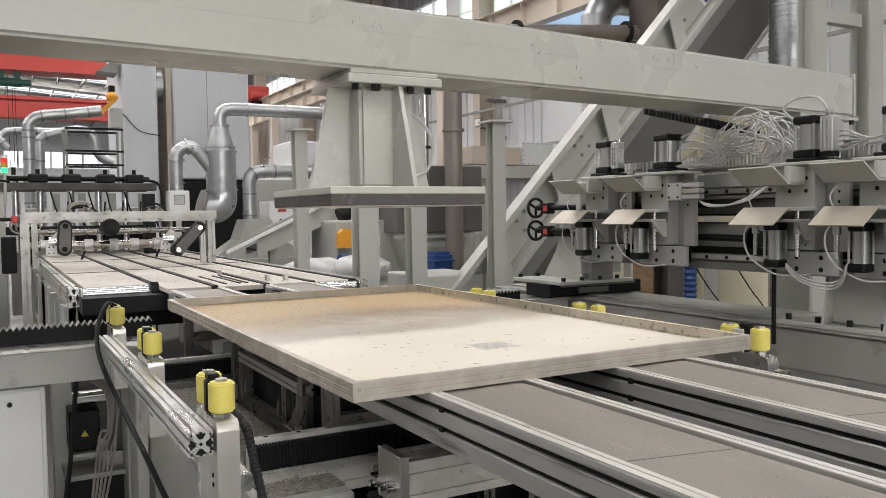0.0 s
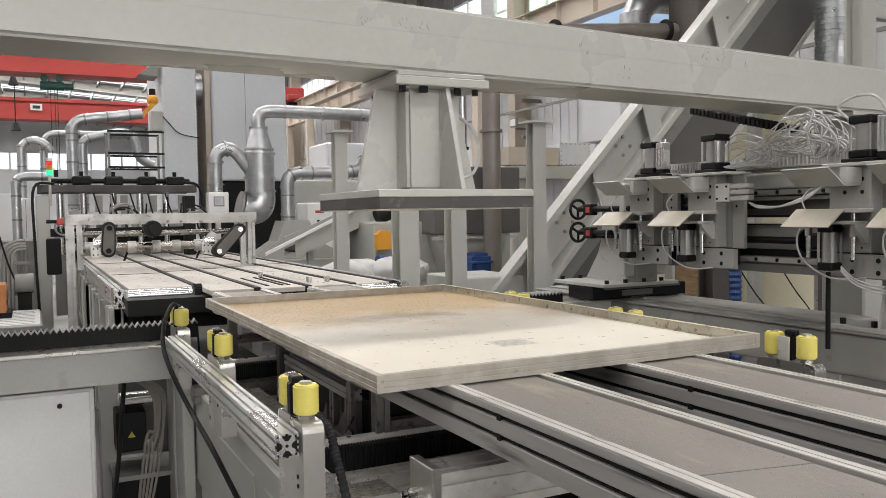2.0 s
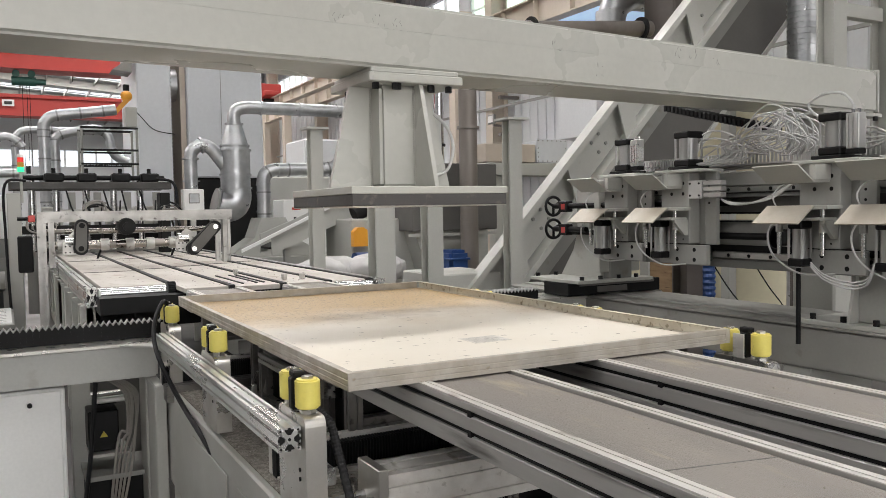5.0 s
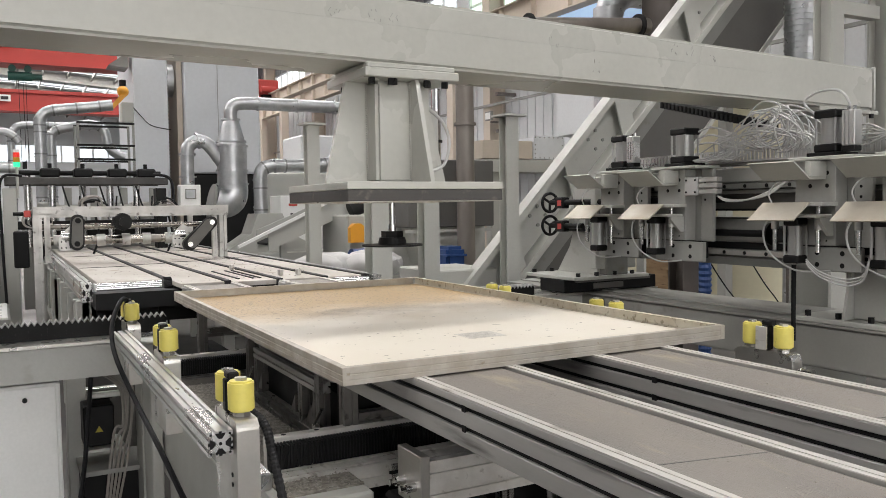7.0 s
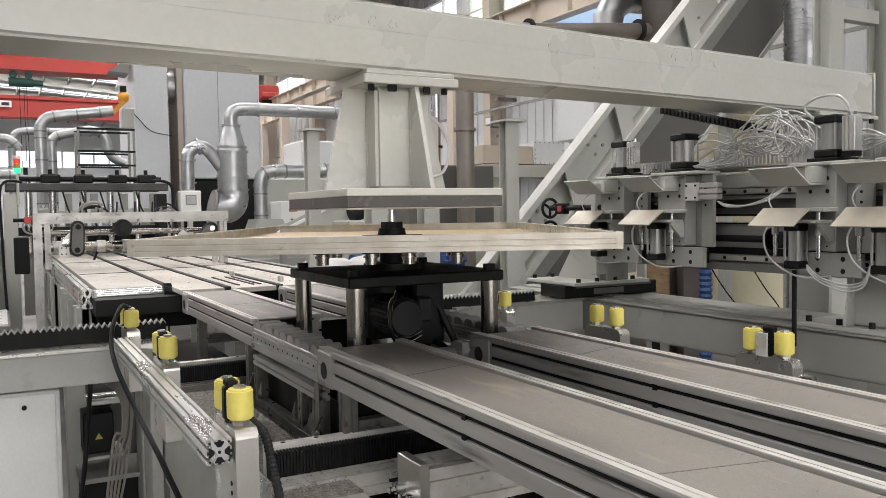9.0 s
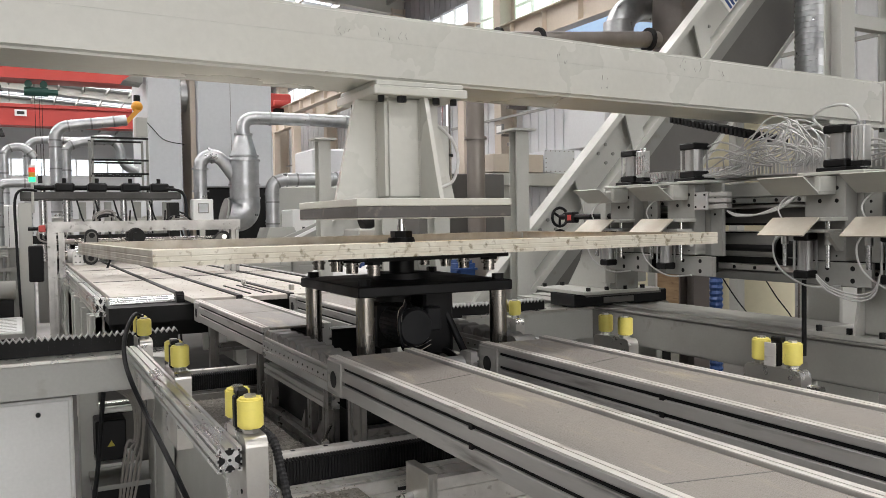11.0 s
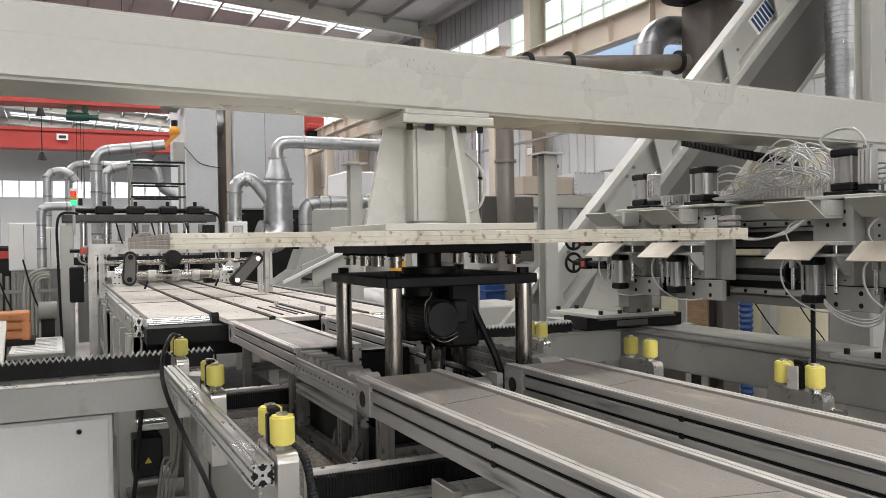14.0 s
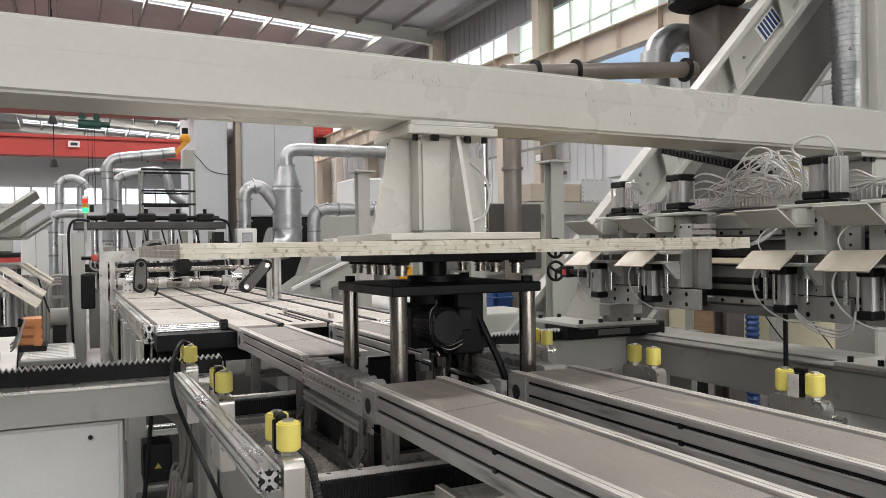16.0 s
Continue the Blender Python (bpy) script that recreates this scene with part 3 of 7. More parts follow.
def belt_conveyor(x0, x1, y0, y1, label, legs):
    c = thing("belt_conveyor", ((x0 + x1) / 2, (y0 + y1) / 2, 0), label, "conveyor", "paired belt conveyors")
    bm = box(bag(), x0 + 0.037, x1 - 0.037, y0 + 0.02, y1 - 0.02, TOP - 0.012, TOP - 0.004, 0.003)
    part("belt", bm, BELT, c, "worn grey conveyor belt")
    for ys, skew in ((0.12, 0.05), (-0.72, -0.04), (-1.7, 0.05), (1.9, 0.04)):
        if y0 < ys < y1:
            bm = prism(bag(), [(x0 + 0.04, ys), (x1 - 0.04, ys + skew), (x1 - 0.04, ys + skew + 0.003), (x0 + 0.04, ys + 0.003)], "z", TOP - 0.0039, TOP - 0.0034)
            part("belt_seam", bm, PAINTT, c)
    for side, xs in ((-1, x0), (1, x1)):
        a, b = (xs, xs + 0.04) if side < 0 else (xs - 0.04, xs)
        o = 0 if side < 0 else 1
        face, d = (a, 1) if side < 0 else (b, -1)
        z = TOP
        prof = [(face, z - 0.1)]
        for zc in (z - 0.062, z - 0.022):
            prof += [(face, zc - 0.0065), (face + d * 0.002, zc - 0.0048), (face + d * 0.009, zc - 0.0048), (face + d * 0.009, zc + 0.0048), (face + d * 0.002, zc + 0.0048), (face, zc + 0.0065)]
        prof += [(face, z - 0.003), (face + d * 0.003, z), (face + d * 0.015, z), (face + d * 0.0155, z - 0.006), (face + d * 0.0175, z - 0.006), (face + d * 0.018, z), (face + d * 0.03, z), (face + d * 0.03, z - 0.02), (face + d * 0.04, z - 0.02), (face + d * 0.04, z - 0.1)]
        part("side_rail", prism(bag(), prof, "y", y0, y1), ALUD, c, "slotted aluminium side rail")
        for zc in (z - 0.062, z - 0.022):
            # black floor strip darkens each groove
            part("slot_seal", box(bag(), face + d * 0.0075, face + d * 0.0088, y0, y1, zc - 0.0046, zc + 0.0046), BLACK, c)
        part("rail_lip", box(bag(), face + d * 0.0006, face + d * 0.0148, y0, y1, z - 0.0005, z + 0.0015), ALUB, c)
        part("inner_lip", box(bag(), face + d * 0.0182, face + d * 0.0295, y0, y1, z - 0.0005, z + 0.0015), ALUB, c)
        # black strip puts the shade into the open gap beside the belt
        part("edge_seal", box(bag(), face + d * 0.0305, face + d * 0.0395, y0, y1, z - 0.0195, z - 0.014), BLACK, c)
        bm = bag()
        for yj in (-0.22, -1.6):
            if y0 < yj < y1:
                for zc in (z - 0.062, z - 0.022):
                    box(bm, face - d * 0.0008, face + d * 0.006, yj - 0.007, yj + 0.007, zc - 0.0068, zc + 0.0068)
        if bm.verts:
            parts("joint_nut", bm, BLACK, c)
        else:
            bm.free()
    part("end_roller", rod(bag(), (x0 + 0.03, y1 - 0.03, TOP - 0.032), (x1 - 0.03, y1 - 0.03, TOP - 0.032), 0.026, 20), STEEL, c, "", True)
    bm = box(bag(), x0 - 0.004, x0 + 0.042, y1 - 0.11, y1 + 0.005, TOP - 0.106, TOP - 0.006, 0.004)
    part("bearing_plate", bm, ALUD, c)
    part("bearing_bore", rod(bag(), (x0 - 0.0048, y1 - 0.05, TOP - 0.06), (x0 - 0.004, y1 - 0.05, TOP - 0.06), 0.024, 20), BLACK, c)
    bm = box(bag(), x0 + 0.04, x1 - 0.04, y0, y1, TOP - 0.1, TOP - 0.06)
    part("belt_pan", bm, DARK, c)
    for y in legs:
        for x in (x0 + 0.022, x1 - 0.022):
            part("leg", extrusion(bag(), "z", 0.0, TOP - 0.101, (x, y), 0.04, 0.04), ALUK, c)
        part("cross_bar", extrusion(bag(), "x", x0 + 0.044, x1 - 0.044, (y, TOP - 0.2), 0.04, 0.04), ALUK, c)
    return c


belt_conveyor(0.165, 0.437, -2.6, 0.615, "long belt conveyor with slotted aluminium side rails", (0.45, -1.1, -2.3))
belt_conveyor(0.665, 0.922, -2.6, 0.6, "long belt conveyor with slotted aluminium side rails", (0.45, -1.1, -2.3))
belt_conveyor(0.165, 0.437, 1.345, 2.63, "short belt conveyor with slotted aluminium side rails", (1.42, 2.3))
belt_conveyor(0.665, 0.922, 1.345, 2.63, "short belt conveyor with slotted aluminium side rails", (1.42, 2.3))


def transfer_strip(x0, x1):
    """The short bridge between two belts: a row of rubber cleats on a low carrier."""
    s = thing("cleated_strip", ((x0 + x1) / 2, 0.98, 0.9), "row of grey rubber cleats between two belt conveyors", "transfer strip", "cleated strips")
    part("carrier", box(bag(), x0 + 0.005, x1 - 0.005, 0.63, 1.335, TOP - 0.045, TOP - 0.03, 0.003), ALUD, s)
    side = bag()
    extrusion(side, "y", 0.63, 1.335, (x0 + 0.02, TOP - 0.075), 0.04, 0.06, 1, 1)
    part("side_profile", side, ALU, s)
    part("lower_profile", extrusion(bag(), "y", 0.63, 1.335, (x0 + 0.02, TOP - 0.145), 0.035, 0.035), ALUD, s)
    n = 9
    for k in range(n):
        y = 0.645 + k * 0.0755
        bm = prism(bag(), [(y, TOP - 0.03), (y + 0.068, TOP - 0.03), (y + 0.066, TOP - 0.016), (y + 0.056, TOP - 0.006), (y + 0.035, TOP - 0.002), (y + 0.016, TOP - 0.006), (y + 0.004, TOP - 0.016)], "x", x0 + 0.008, x1 - 0.012)
        part("cleat", bm, CLEAT, s)
    bm = bag()
    for k in range(14):
        y = 0.66 + k * 0.05
        rod(bm, (x0 - 0.002, y, TOP - 0.062), (x0 + 0.002, y, TOP - 0.062), 0.0032, 8)
    parts("screw", bm, BLACK, s)
    for y in (0.66, 0.8, 1.3):
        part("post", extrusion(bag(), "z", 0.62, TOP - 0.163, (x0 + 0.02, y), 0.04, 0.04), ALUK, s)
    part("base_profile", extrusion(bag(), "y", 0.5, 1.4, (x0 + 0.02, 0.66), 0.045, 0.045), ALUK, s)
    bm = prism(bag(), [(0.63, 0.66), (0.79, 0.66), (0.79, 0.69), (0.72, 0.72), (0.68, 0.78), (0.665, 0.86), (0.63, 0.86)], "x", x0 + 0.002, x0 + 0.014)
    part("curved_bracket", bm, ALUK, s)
    # dark sheet stands in for the shade between the posts
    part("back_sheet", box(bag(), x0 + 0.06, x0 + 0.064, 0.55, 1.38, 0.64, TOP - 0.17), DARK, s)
    # toggle latches and clamp blocks along the foot
    for y in (0.62, 1.34):
        latch = part("toggle_latch", box(bag(), x0 - 0.022, x0 - 0.004, y - 0.012, y + 0.012, 0.66, 0.72, 0.003), PLATE, s, "small steel toggle latch")
        part("latch_lever", rod(bag(), (x0 - 0.02, y, 0.715), (x0 - 0.012, y - 0.05, 0.775), 0.004, 8), STEEL, latch)
        part("latch_bolt", rod(bag(), (x0 - 0.03, y, 0.675), (x0 - 0.0225, y, 0.675), 0.009, 10), STEEL, latch)
    for y in (0.71, 0.86, 1.24):
        part("angle_block", prism(bag(), [(y, 0.7), (y + 0.045, 0.7), (y, 0.76)], "x", x0 + 0.004, x0 + 0.03), ALUK, s)
    return s


transfer_strip(0.165, 0.265)
transfer_strip(0.825, 0.925)


def under_frame():
    f = thing("machine_underframe", (0.55, 0.9, 0), "dark steel underframe below the belts", "machine frame")
    for x in (0.27, 0.86):
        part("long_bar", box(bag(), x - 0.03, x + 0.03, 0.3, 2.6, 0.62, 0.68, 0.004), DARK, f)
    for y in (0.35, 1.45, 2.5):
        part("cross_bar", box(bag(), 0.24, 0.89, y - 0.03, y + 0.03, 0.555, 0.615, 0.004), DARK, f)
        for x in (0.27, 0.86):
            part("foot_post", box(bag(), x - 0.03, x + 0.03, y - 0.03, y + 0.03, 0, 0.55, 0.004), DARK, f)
    # black boxes added to hold the shade below and between the belts
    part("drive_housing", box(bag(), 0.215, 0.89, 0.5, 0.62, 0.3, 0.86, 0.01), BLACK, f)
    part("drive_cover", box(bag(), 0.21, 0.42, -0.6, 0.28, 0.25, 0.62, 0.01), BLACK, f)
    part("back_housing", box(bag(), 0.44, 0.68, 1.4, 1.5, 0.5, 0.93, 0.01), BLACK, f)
    part("drive_motor", rod(bag(), (0.5, 0.66, 0.885), (0.63, 0.66, 0.885), 0.033, 18), CYL, f, "", True)
    bm = bag()
    tube(bm, [(0.64, 1.25, 0.92), (0.66, 1.05, 0.91), (0.68, 0.85, 0.9), (0.69, 0.78, 0.86)], 0.012, 8)
    part("cable", bm, CABLE, f, "", True)
    part("chain_guard", prism(bag(), [(0.6, 0.88), (0.66, 0.85), (0.7, 0.9), (0.66, 0.935), (0.6, 0.935)], "x", 0.632, 0.655), ALUD, f)
    return f


under_frame()


def cross_guide(y, z, x0, x1, metal=ALU):
    g = thing("linear_guide", ((x0 + x1) / 2, y, z), "aluminium cross guide with a black toothed rack", "linear guide", "cross guides")
    part("guide_profile", extrusion(bag(), "x", x0, x1, (y - 0.005, z - 0.05), 0.08, 0.06, 2, 1, 0.01, 0.008), metal, g)
    part("rack", box(bag(), x0, x1, y + 0.045, y + 0.075, z - 0.03, z + 0.035), BLACK, g)
    bm, x = bag(), x0
    while x < x1:
        box(bm, x, x + 0.0042, y + 0.041, y + 0.077, z - 0.02, z + 0.04)
        x += 0.0086
    part("rack_teeth", bm, BLACK, g)
    part("back_rail", box(bag(), x0, x1, y + 0.08, y + 0.11, z - 0.03, z + 0.052, 0.002), ALUB, g)
    parts("rail_hole", bolts(bag(), [(x0 + 0.05 + 0.09 * k, y + 0.095, z + 0.0515) for k in range(int((x1 - x0) / 0.09))], 0.007, 0.0012), BLACK, g)
    return g


cross_guide(0.345, 0.703, -0.05, 0.62, ALUB)
# rear guide takes the aluminium darkened for shade
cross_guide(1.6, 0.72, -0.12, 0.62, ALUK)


# chips lying on the base plate and in the trough
base = thing("base_girder", (0.02, 1.0, 0), "grey steel base girder covered with chips", "girder")
part("girder_box", box(bag(), -0.095, 0.13, 0.15, 1.87, 0.3, 0.672, 0.006), PAINT, base)
part("wall_plate", box(bag(), -0.102, -0.0955, 0.16, 0.6, 0.02, 0.6, 0.002), PAINT, base)
part("wall_plate", box(bag(), -0.102, -0.0955, 0.72, 1.2, 0.02, 0.6, 0.002), PAINT, base)
part("girder_leg", box(bag(), -0.09, 0.12, 0.2, 0.34, 0, 0.2995, 0.005), PAINT, base)
part("girder_leg", box(bag(), -0.09, 0.12, 1.5, 1.64, 0, 0.2995, 0.005), PAINT, base)
part("corner_plate", prism(bag(), [(-0.094, 1.9), (-0.094, 1.7), (-0.3, 1.9)], "z", 0.8225, 0.83), PAINT, base)
part("cover_plate", box(bag(), -0.05, 0.24, -0.4, -0.02, 0.56, 0.6, 0.003), PAINTG, base)
part("cover_leg", box(bag(), 0.05, 0.13, -0.3, -0.2, 0, 0.5595, 0.003), PAINTG, base)
part("dust_bed", box(bag(), -0.075, 0.125, 0.2, 1.8, 0.6725, 0.676), DUST, base, "grey bed of chip dust")
part("dust_bed", box(bag(), -0.045, 0.235, -0.395, -0.03, 0.6005, 0.604), DUST, base, "grey bed of chip dust")


def flakes(name, n, x0, x1, y0, y1, z, smin, smax, label, material=CHIP, heap=0.0):
    rnd = random.Random(len(name) + n)
    vs, fs = [], []
    for _ in range(n):
        x, y, s = rnd.uniform(x0, x1), rnd.uniform(y0, y1), rnd.uniform(smin, smax)
        a, h = rnd.uniform(0, 6.28), rnd.uniform(0.2, 0.7) * s
        zz = z + rnd.random() ** 2 * heap
        k = len(vs)
        for j in range(4):
            r = s * rnd.uniform(0.5, 1)
            vs.append((x + r * math.cos(a + j * 1.57), y + r * math.sin(a + j * 1.57), zz))
        vs.append((x, y, zz + h))
        fs += [(k, k + 1, k + 4), (k + 1, k + 2, k + 4), (k + 2, k + 3, k + 4), (k + 3, k, k + 4)]
    me = bpy.data.meshes.new(name)
    me.from_pydata(vs, [], fs)
    me.materials.append(material)
    return tagged(new(name, me), label, "debris", "", "stuff")


flakes("chips", 7000, -0.075, 0.125, 0.2, 1.75, 0.676, 0.0018, 0.0052, "scattered pale chips on the base girder", heap=0.006)
flakes("chips", 1100, -0.04, 0.23, -0.39, -0.04, 0.604, 0.002, 0.005, "scattered pale chips on a cover plate", heap=0.006)
flakes("crumbs", 160, 0.21, 0.4, -1.2, 0.6, TOP - 0.004, 0.001, 0.003, "few pale crumbs on the belts")
flakes("crumbs", 120, 0.71, 0.88, -1.0, 0.6, TOP - 0.004, 0.001, 0.003, "few pale crumbs on the belts")

# ---- the infeed table at the far end ----
def infeed_table():
    t = thing("infeed_table", (0.5, 5, 0), "long dusty infeed table with boards between dark belts", "infeed conveyor")
    xs = [-0.2, 0.17, 0.43, 0.7, 0.96, 1.2]
    ends = [3.13, 2.75, 2.7, 2.7, 2.7]
    for k in range(5):
        part("board", box(bag(), xs[k] + 0.012, xs[k + 1] - 0.022, ends[k] + 0.02, 7.8, TOP - 0.03, TOP - 0.004, 0.002), DUSTY, t, "dusty pale board")
        part("strip_belt", box(bag(), xs[k + 1] - 0.02, xs[k + 1] + 0.01, ends[k], 7.8, TOP - 0.03, TOP + 0.003, 0.002), RUBBER, t, "dark narrow belt")
    for y in (4.4, 6.0):
        for k in range(5):
            bm = box(bag(), xs[k] + 0.02, xs[k + 1] - 0.03, y + 0.13 * k, y + 0.01 + 0.13 * k, TOP - 0.0035, TOP - 0.001)
            part("board_joint", bm, DARK, t)
    part("side_profile", extrusion(bag(), "y", 3.05, 7.8, (-0.245, TOP - 0.05), 0.05, 0.1, 1, 2), ALU, t)
    part("side_profile", extrusion(bag(), "y", 2.62, 7.8, (1.235, TOP - 0.05), 0.05, 0.1, 1, 2), ALU, t)
    profile_end(t, 3.05, (-0.245, TOP - 0.05), 0.05, 0.1)
    part("front_roller", rod(bag(), (-0.2, 3.09, TOP - 0.038), (0.14, 3.09, TOP - 0.038), 0.033, 24), STEEL, t, "polished steel roller", True)
    part("roller_seat", box(bag(), -0.216, -0.2, 3.05, 3.13, TOP - 0.09, TOP - 0.003, 0.006), ALU, t)
    bm = rod(bag(), (0.14, 3.07, TOP - 0.038), (0.185, 3.07, TOP - 0.038), 0.048, 26)
    for k in range(26):
        a = k * 2 * math.pi / 26
        c, s = math.cos(a), math.sin(a)
        rod(bm, (0.141, 3.07 + c * 0.049, TOP - 0.038 + s * 0.049), (0.184, 3.07 + c * 0.049, TOP - 0.038 + s * 0.049), 0.0028, 5)
    part("toothed_pulley", bm, BLACK, t)
    part("right_roller", rod(bag(), (0.98, 2.68, TOP - 0.04), (1.2, 2.68, TOP - 0.04), 0.032, 22), STEEL, t, "polished steel roller", True)
    for x in (0.5, 0.58, 0.62):
        bm = box(bag(), x, x + 0.012, 2.85, 3.5, TOP - 0.0035, TOP + 0.002)
        part("slot", bm, BLACK, t)
    bm = bag()
    for x, y in ((0.62, 3.5), (0.75, 2.9), (0.85, 2.88)):
        box(bm, x, x + 0.025, y, y + 0.04, TOP, TOP + 0.035, 0.004)
    parts("stop_block", bm, PLATE, t)
    bm = box(bag(), -0.22, 1.2, 2.9, 7.8, TOP - 0.13, TOP - 0.045)
    part("table_pan", bm, DARK, t)
    for k in range(9):
        y = 3.2 + k * 0.56
        part("side_post", box(bag(), -0.265, -0.225, y, y + 0.06, 0.42, TOP - 0.102, 0.003), PAINT, t)
    bm = box(bag(), -0.27, -0.21, 3.12, 7.8, 0.36, 0.42, 0.004)
    part("lower_rail", bm, PAINT, t)
    for k in range(4):
        y = 3.2 + k * 1.4
        for x in (-0.24, 1.2):
            part("leg", box(bag(), x - 0.05, x + 0.05, y, y + 0.1, 0, 0.86, 0.004), PAINT, t)
    part("front_beam", box(bag(), -0.22, 0.95, 3.2, 3.28, 0.72, 0.83, 0.004), DARK, t)
    part("front_box", box(bag(), -0.02, 0.12, 3.1, 3.198, 0.78, 0.84, 0.004), BLACK, t)
    bm = bag()
    for k in range(10):
        y = 3.25 + k * 0.4
        prism(bm, [(-0.3, TOP - 0.1), (-0.271, TOP - 0.1), (-0.271, TOP - 0.16)], "y", y, y + 0.05)
    parts("side_bracket", bm, PAINT, t)
    return t


infeed_table()
flakes("crumbs", 900, -0.15, 1.15, 2.8, 7.5, TOP - 0.003, 0.002, 0.008, "pale chips scattered over the infeed boards")


def gate():
    g = thing("roller_gate", (0.27, 5.05, 0.9), "aluminium gate with shafts and belt arms over the infeed table", "gate")
    part("top_beam", extrusion(bag(), "x", -0.43, 0.985, (5.05, 1.345), 0.06, 0.08, 1, 2, 0.013, 0.012), ALUD, g)
    for x in (-0.405, 0.94):
        part("post", extrusion(bag(), "z", 0.93 if x > 0 else 0.2, 1.304, (x, 5.05), 0.06, 0.06, 1, 1, 0.014, 0.012), ALUD, g)
    for x in (-0.34, 0.875):
        part("inner_post", extrusion(bag(), "z", 0.97, 1.304, (x, 5.05), 0.04, 0.04, 1, 1, 0.012, 0.01), ALUD, g)
    part("upper_shaft", rod(bag(), (-0.37, 5.1, 1.235), (0.9, 5.1, 1.235), 0.02, 14), COLUMN, g, "", True)
    part("lower_shaft", rod(bag(), (-0.37, 5.1, 1.13), (0.7, 5.1, 1.13), 0.032, 16), COLUMN, g, "", True)
    bm = bag()
    for x in (-0.3, 0.0, 0.18, 0.33, 0.5):
        rod(bm, (x, 5.1, 1.13), (x + 0.06, 5.1, 1.13), 0.045, 16)
    parts("collar", bm, ALUD, g, "", True)
    for x, lean in ((-0.15, -0.02), (0.66, 0.14)):
        up = 0.03 if lean < 0 else 0.0
        pts, ax0, az0, ax1, az1 = [], x, 1.08 + up, x + 0.03 + lean, 1.25 + up
        ang = math.atan2(az1 - az0, ax1 - ax0)
        for k in range(9):
            q = ang + math.pi / 2 + math.pi * k / 8
            pts.append((ax0 + 0.05 * math.cos(q), az0 + 0.05 * math.sin(q)))
        for k in range(9):
            q = ang - math.pi / 2 + math.pi * k / 8
            pts.append((ax1 + 0.046 * math.cos(q), az1 + 0.046 * math.sin(q)))
        part("belt_arm", prism(bag(), pts, "y", 4.93, 5.0), RUBBER, g, "dark belt loop")
        mx, mz = (ax0 + ax1) / 2, (az0 + az1) / 2
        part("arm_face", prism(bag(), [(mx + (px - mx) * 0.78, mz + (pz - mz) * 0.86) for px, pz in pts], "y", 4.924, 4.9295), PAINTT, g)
        holes = bag()
        for k in range(7):
            rod(holes, (x - 0.1 + 0.03 * (k % 4), 5.0045, 1.08 + 0.045 * (k // 4)), (x - 0.1 + 0.03 * (k % 4), 5.003, 1.08 + 0.045 * (k // 4)), 0.006, 8)
        part("plate_holes", holes, BLACK, g)
        for qx, qz in ((ax0, az0), (ax1, az1)):
            part("pulley_hub", rod(bag(), (qx, 4.914, qz), (qx, 4.9235, qz), 0.02, 14), STEEL if lean > 0.1 else DARK, g)
        part("arm_plate", prism(bag(), [(x - 0.12, 1.06), (x, 1.06), (x + 0.03, 1.2), (x - 0.04, 1.24), (x - 0.12, 1.16)], "y", 5.005, 5.03), ALUD, g)
        part("arm_roller", rod(bag(), (x - 0.1, 5.04, 1.16), (x - 0.02, 5.04, 1.16), 0.045, 16), STEEL, g, "", True)
    bm = rod(bag(), (0.175, 4.93, 1.265), (0.175, 5.12, 1.265), 0.062, 22)
    motor = part("gear_motor", bm, DARK, g, "dark finned motor", True)
    fins = bag()
    for k in range(24):
        a = k * math.pi / 12
        rod(fins, (0.175 + 0.063 * math.cos(a), 4.96, 1.265 + 0.063 * math.sin(a)), (0.175 + 0.063 * math.cos(a), 5.1, 1.265 + 0.063 * math.sin(a)), 0.004, 5)
    parts("cooling_fin", fins, DARK, motor)
    part("motor_hub", rod(bag(), (0.175, 4.9, 1.265), (0.175, 4.929, 1.265), 0.034, 16), DARK, g)
    part("end_switch", box(bag(), -0.49, -0.445, 5.0, 5.08, 1.31, 1.36, 0.006), RED, g, "small red switch")
    part("plug", rod(bag(), (-0.56, 5.04, 1.335), (-0.491, 5.04, 1.335), 0.014, 8), BLACK, g)


gate()


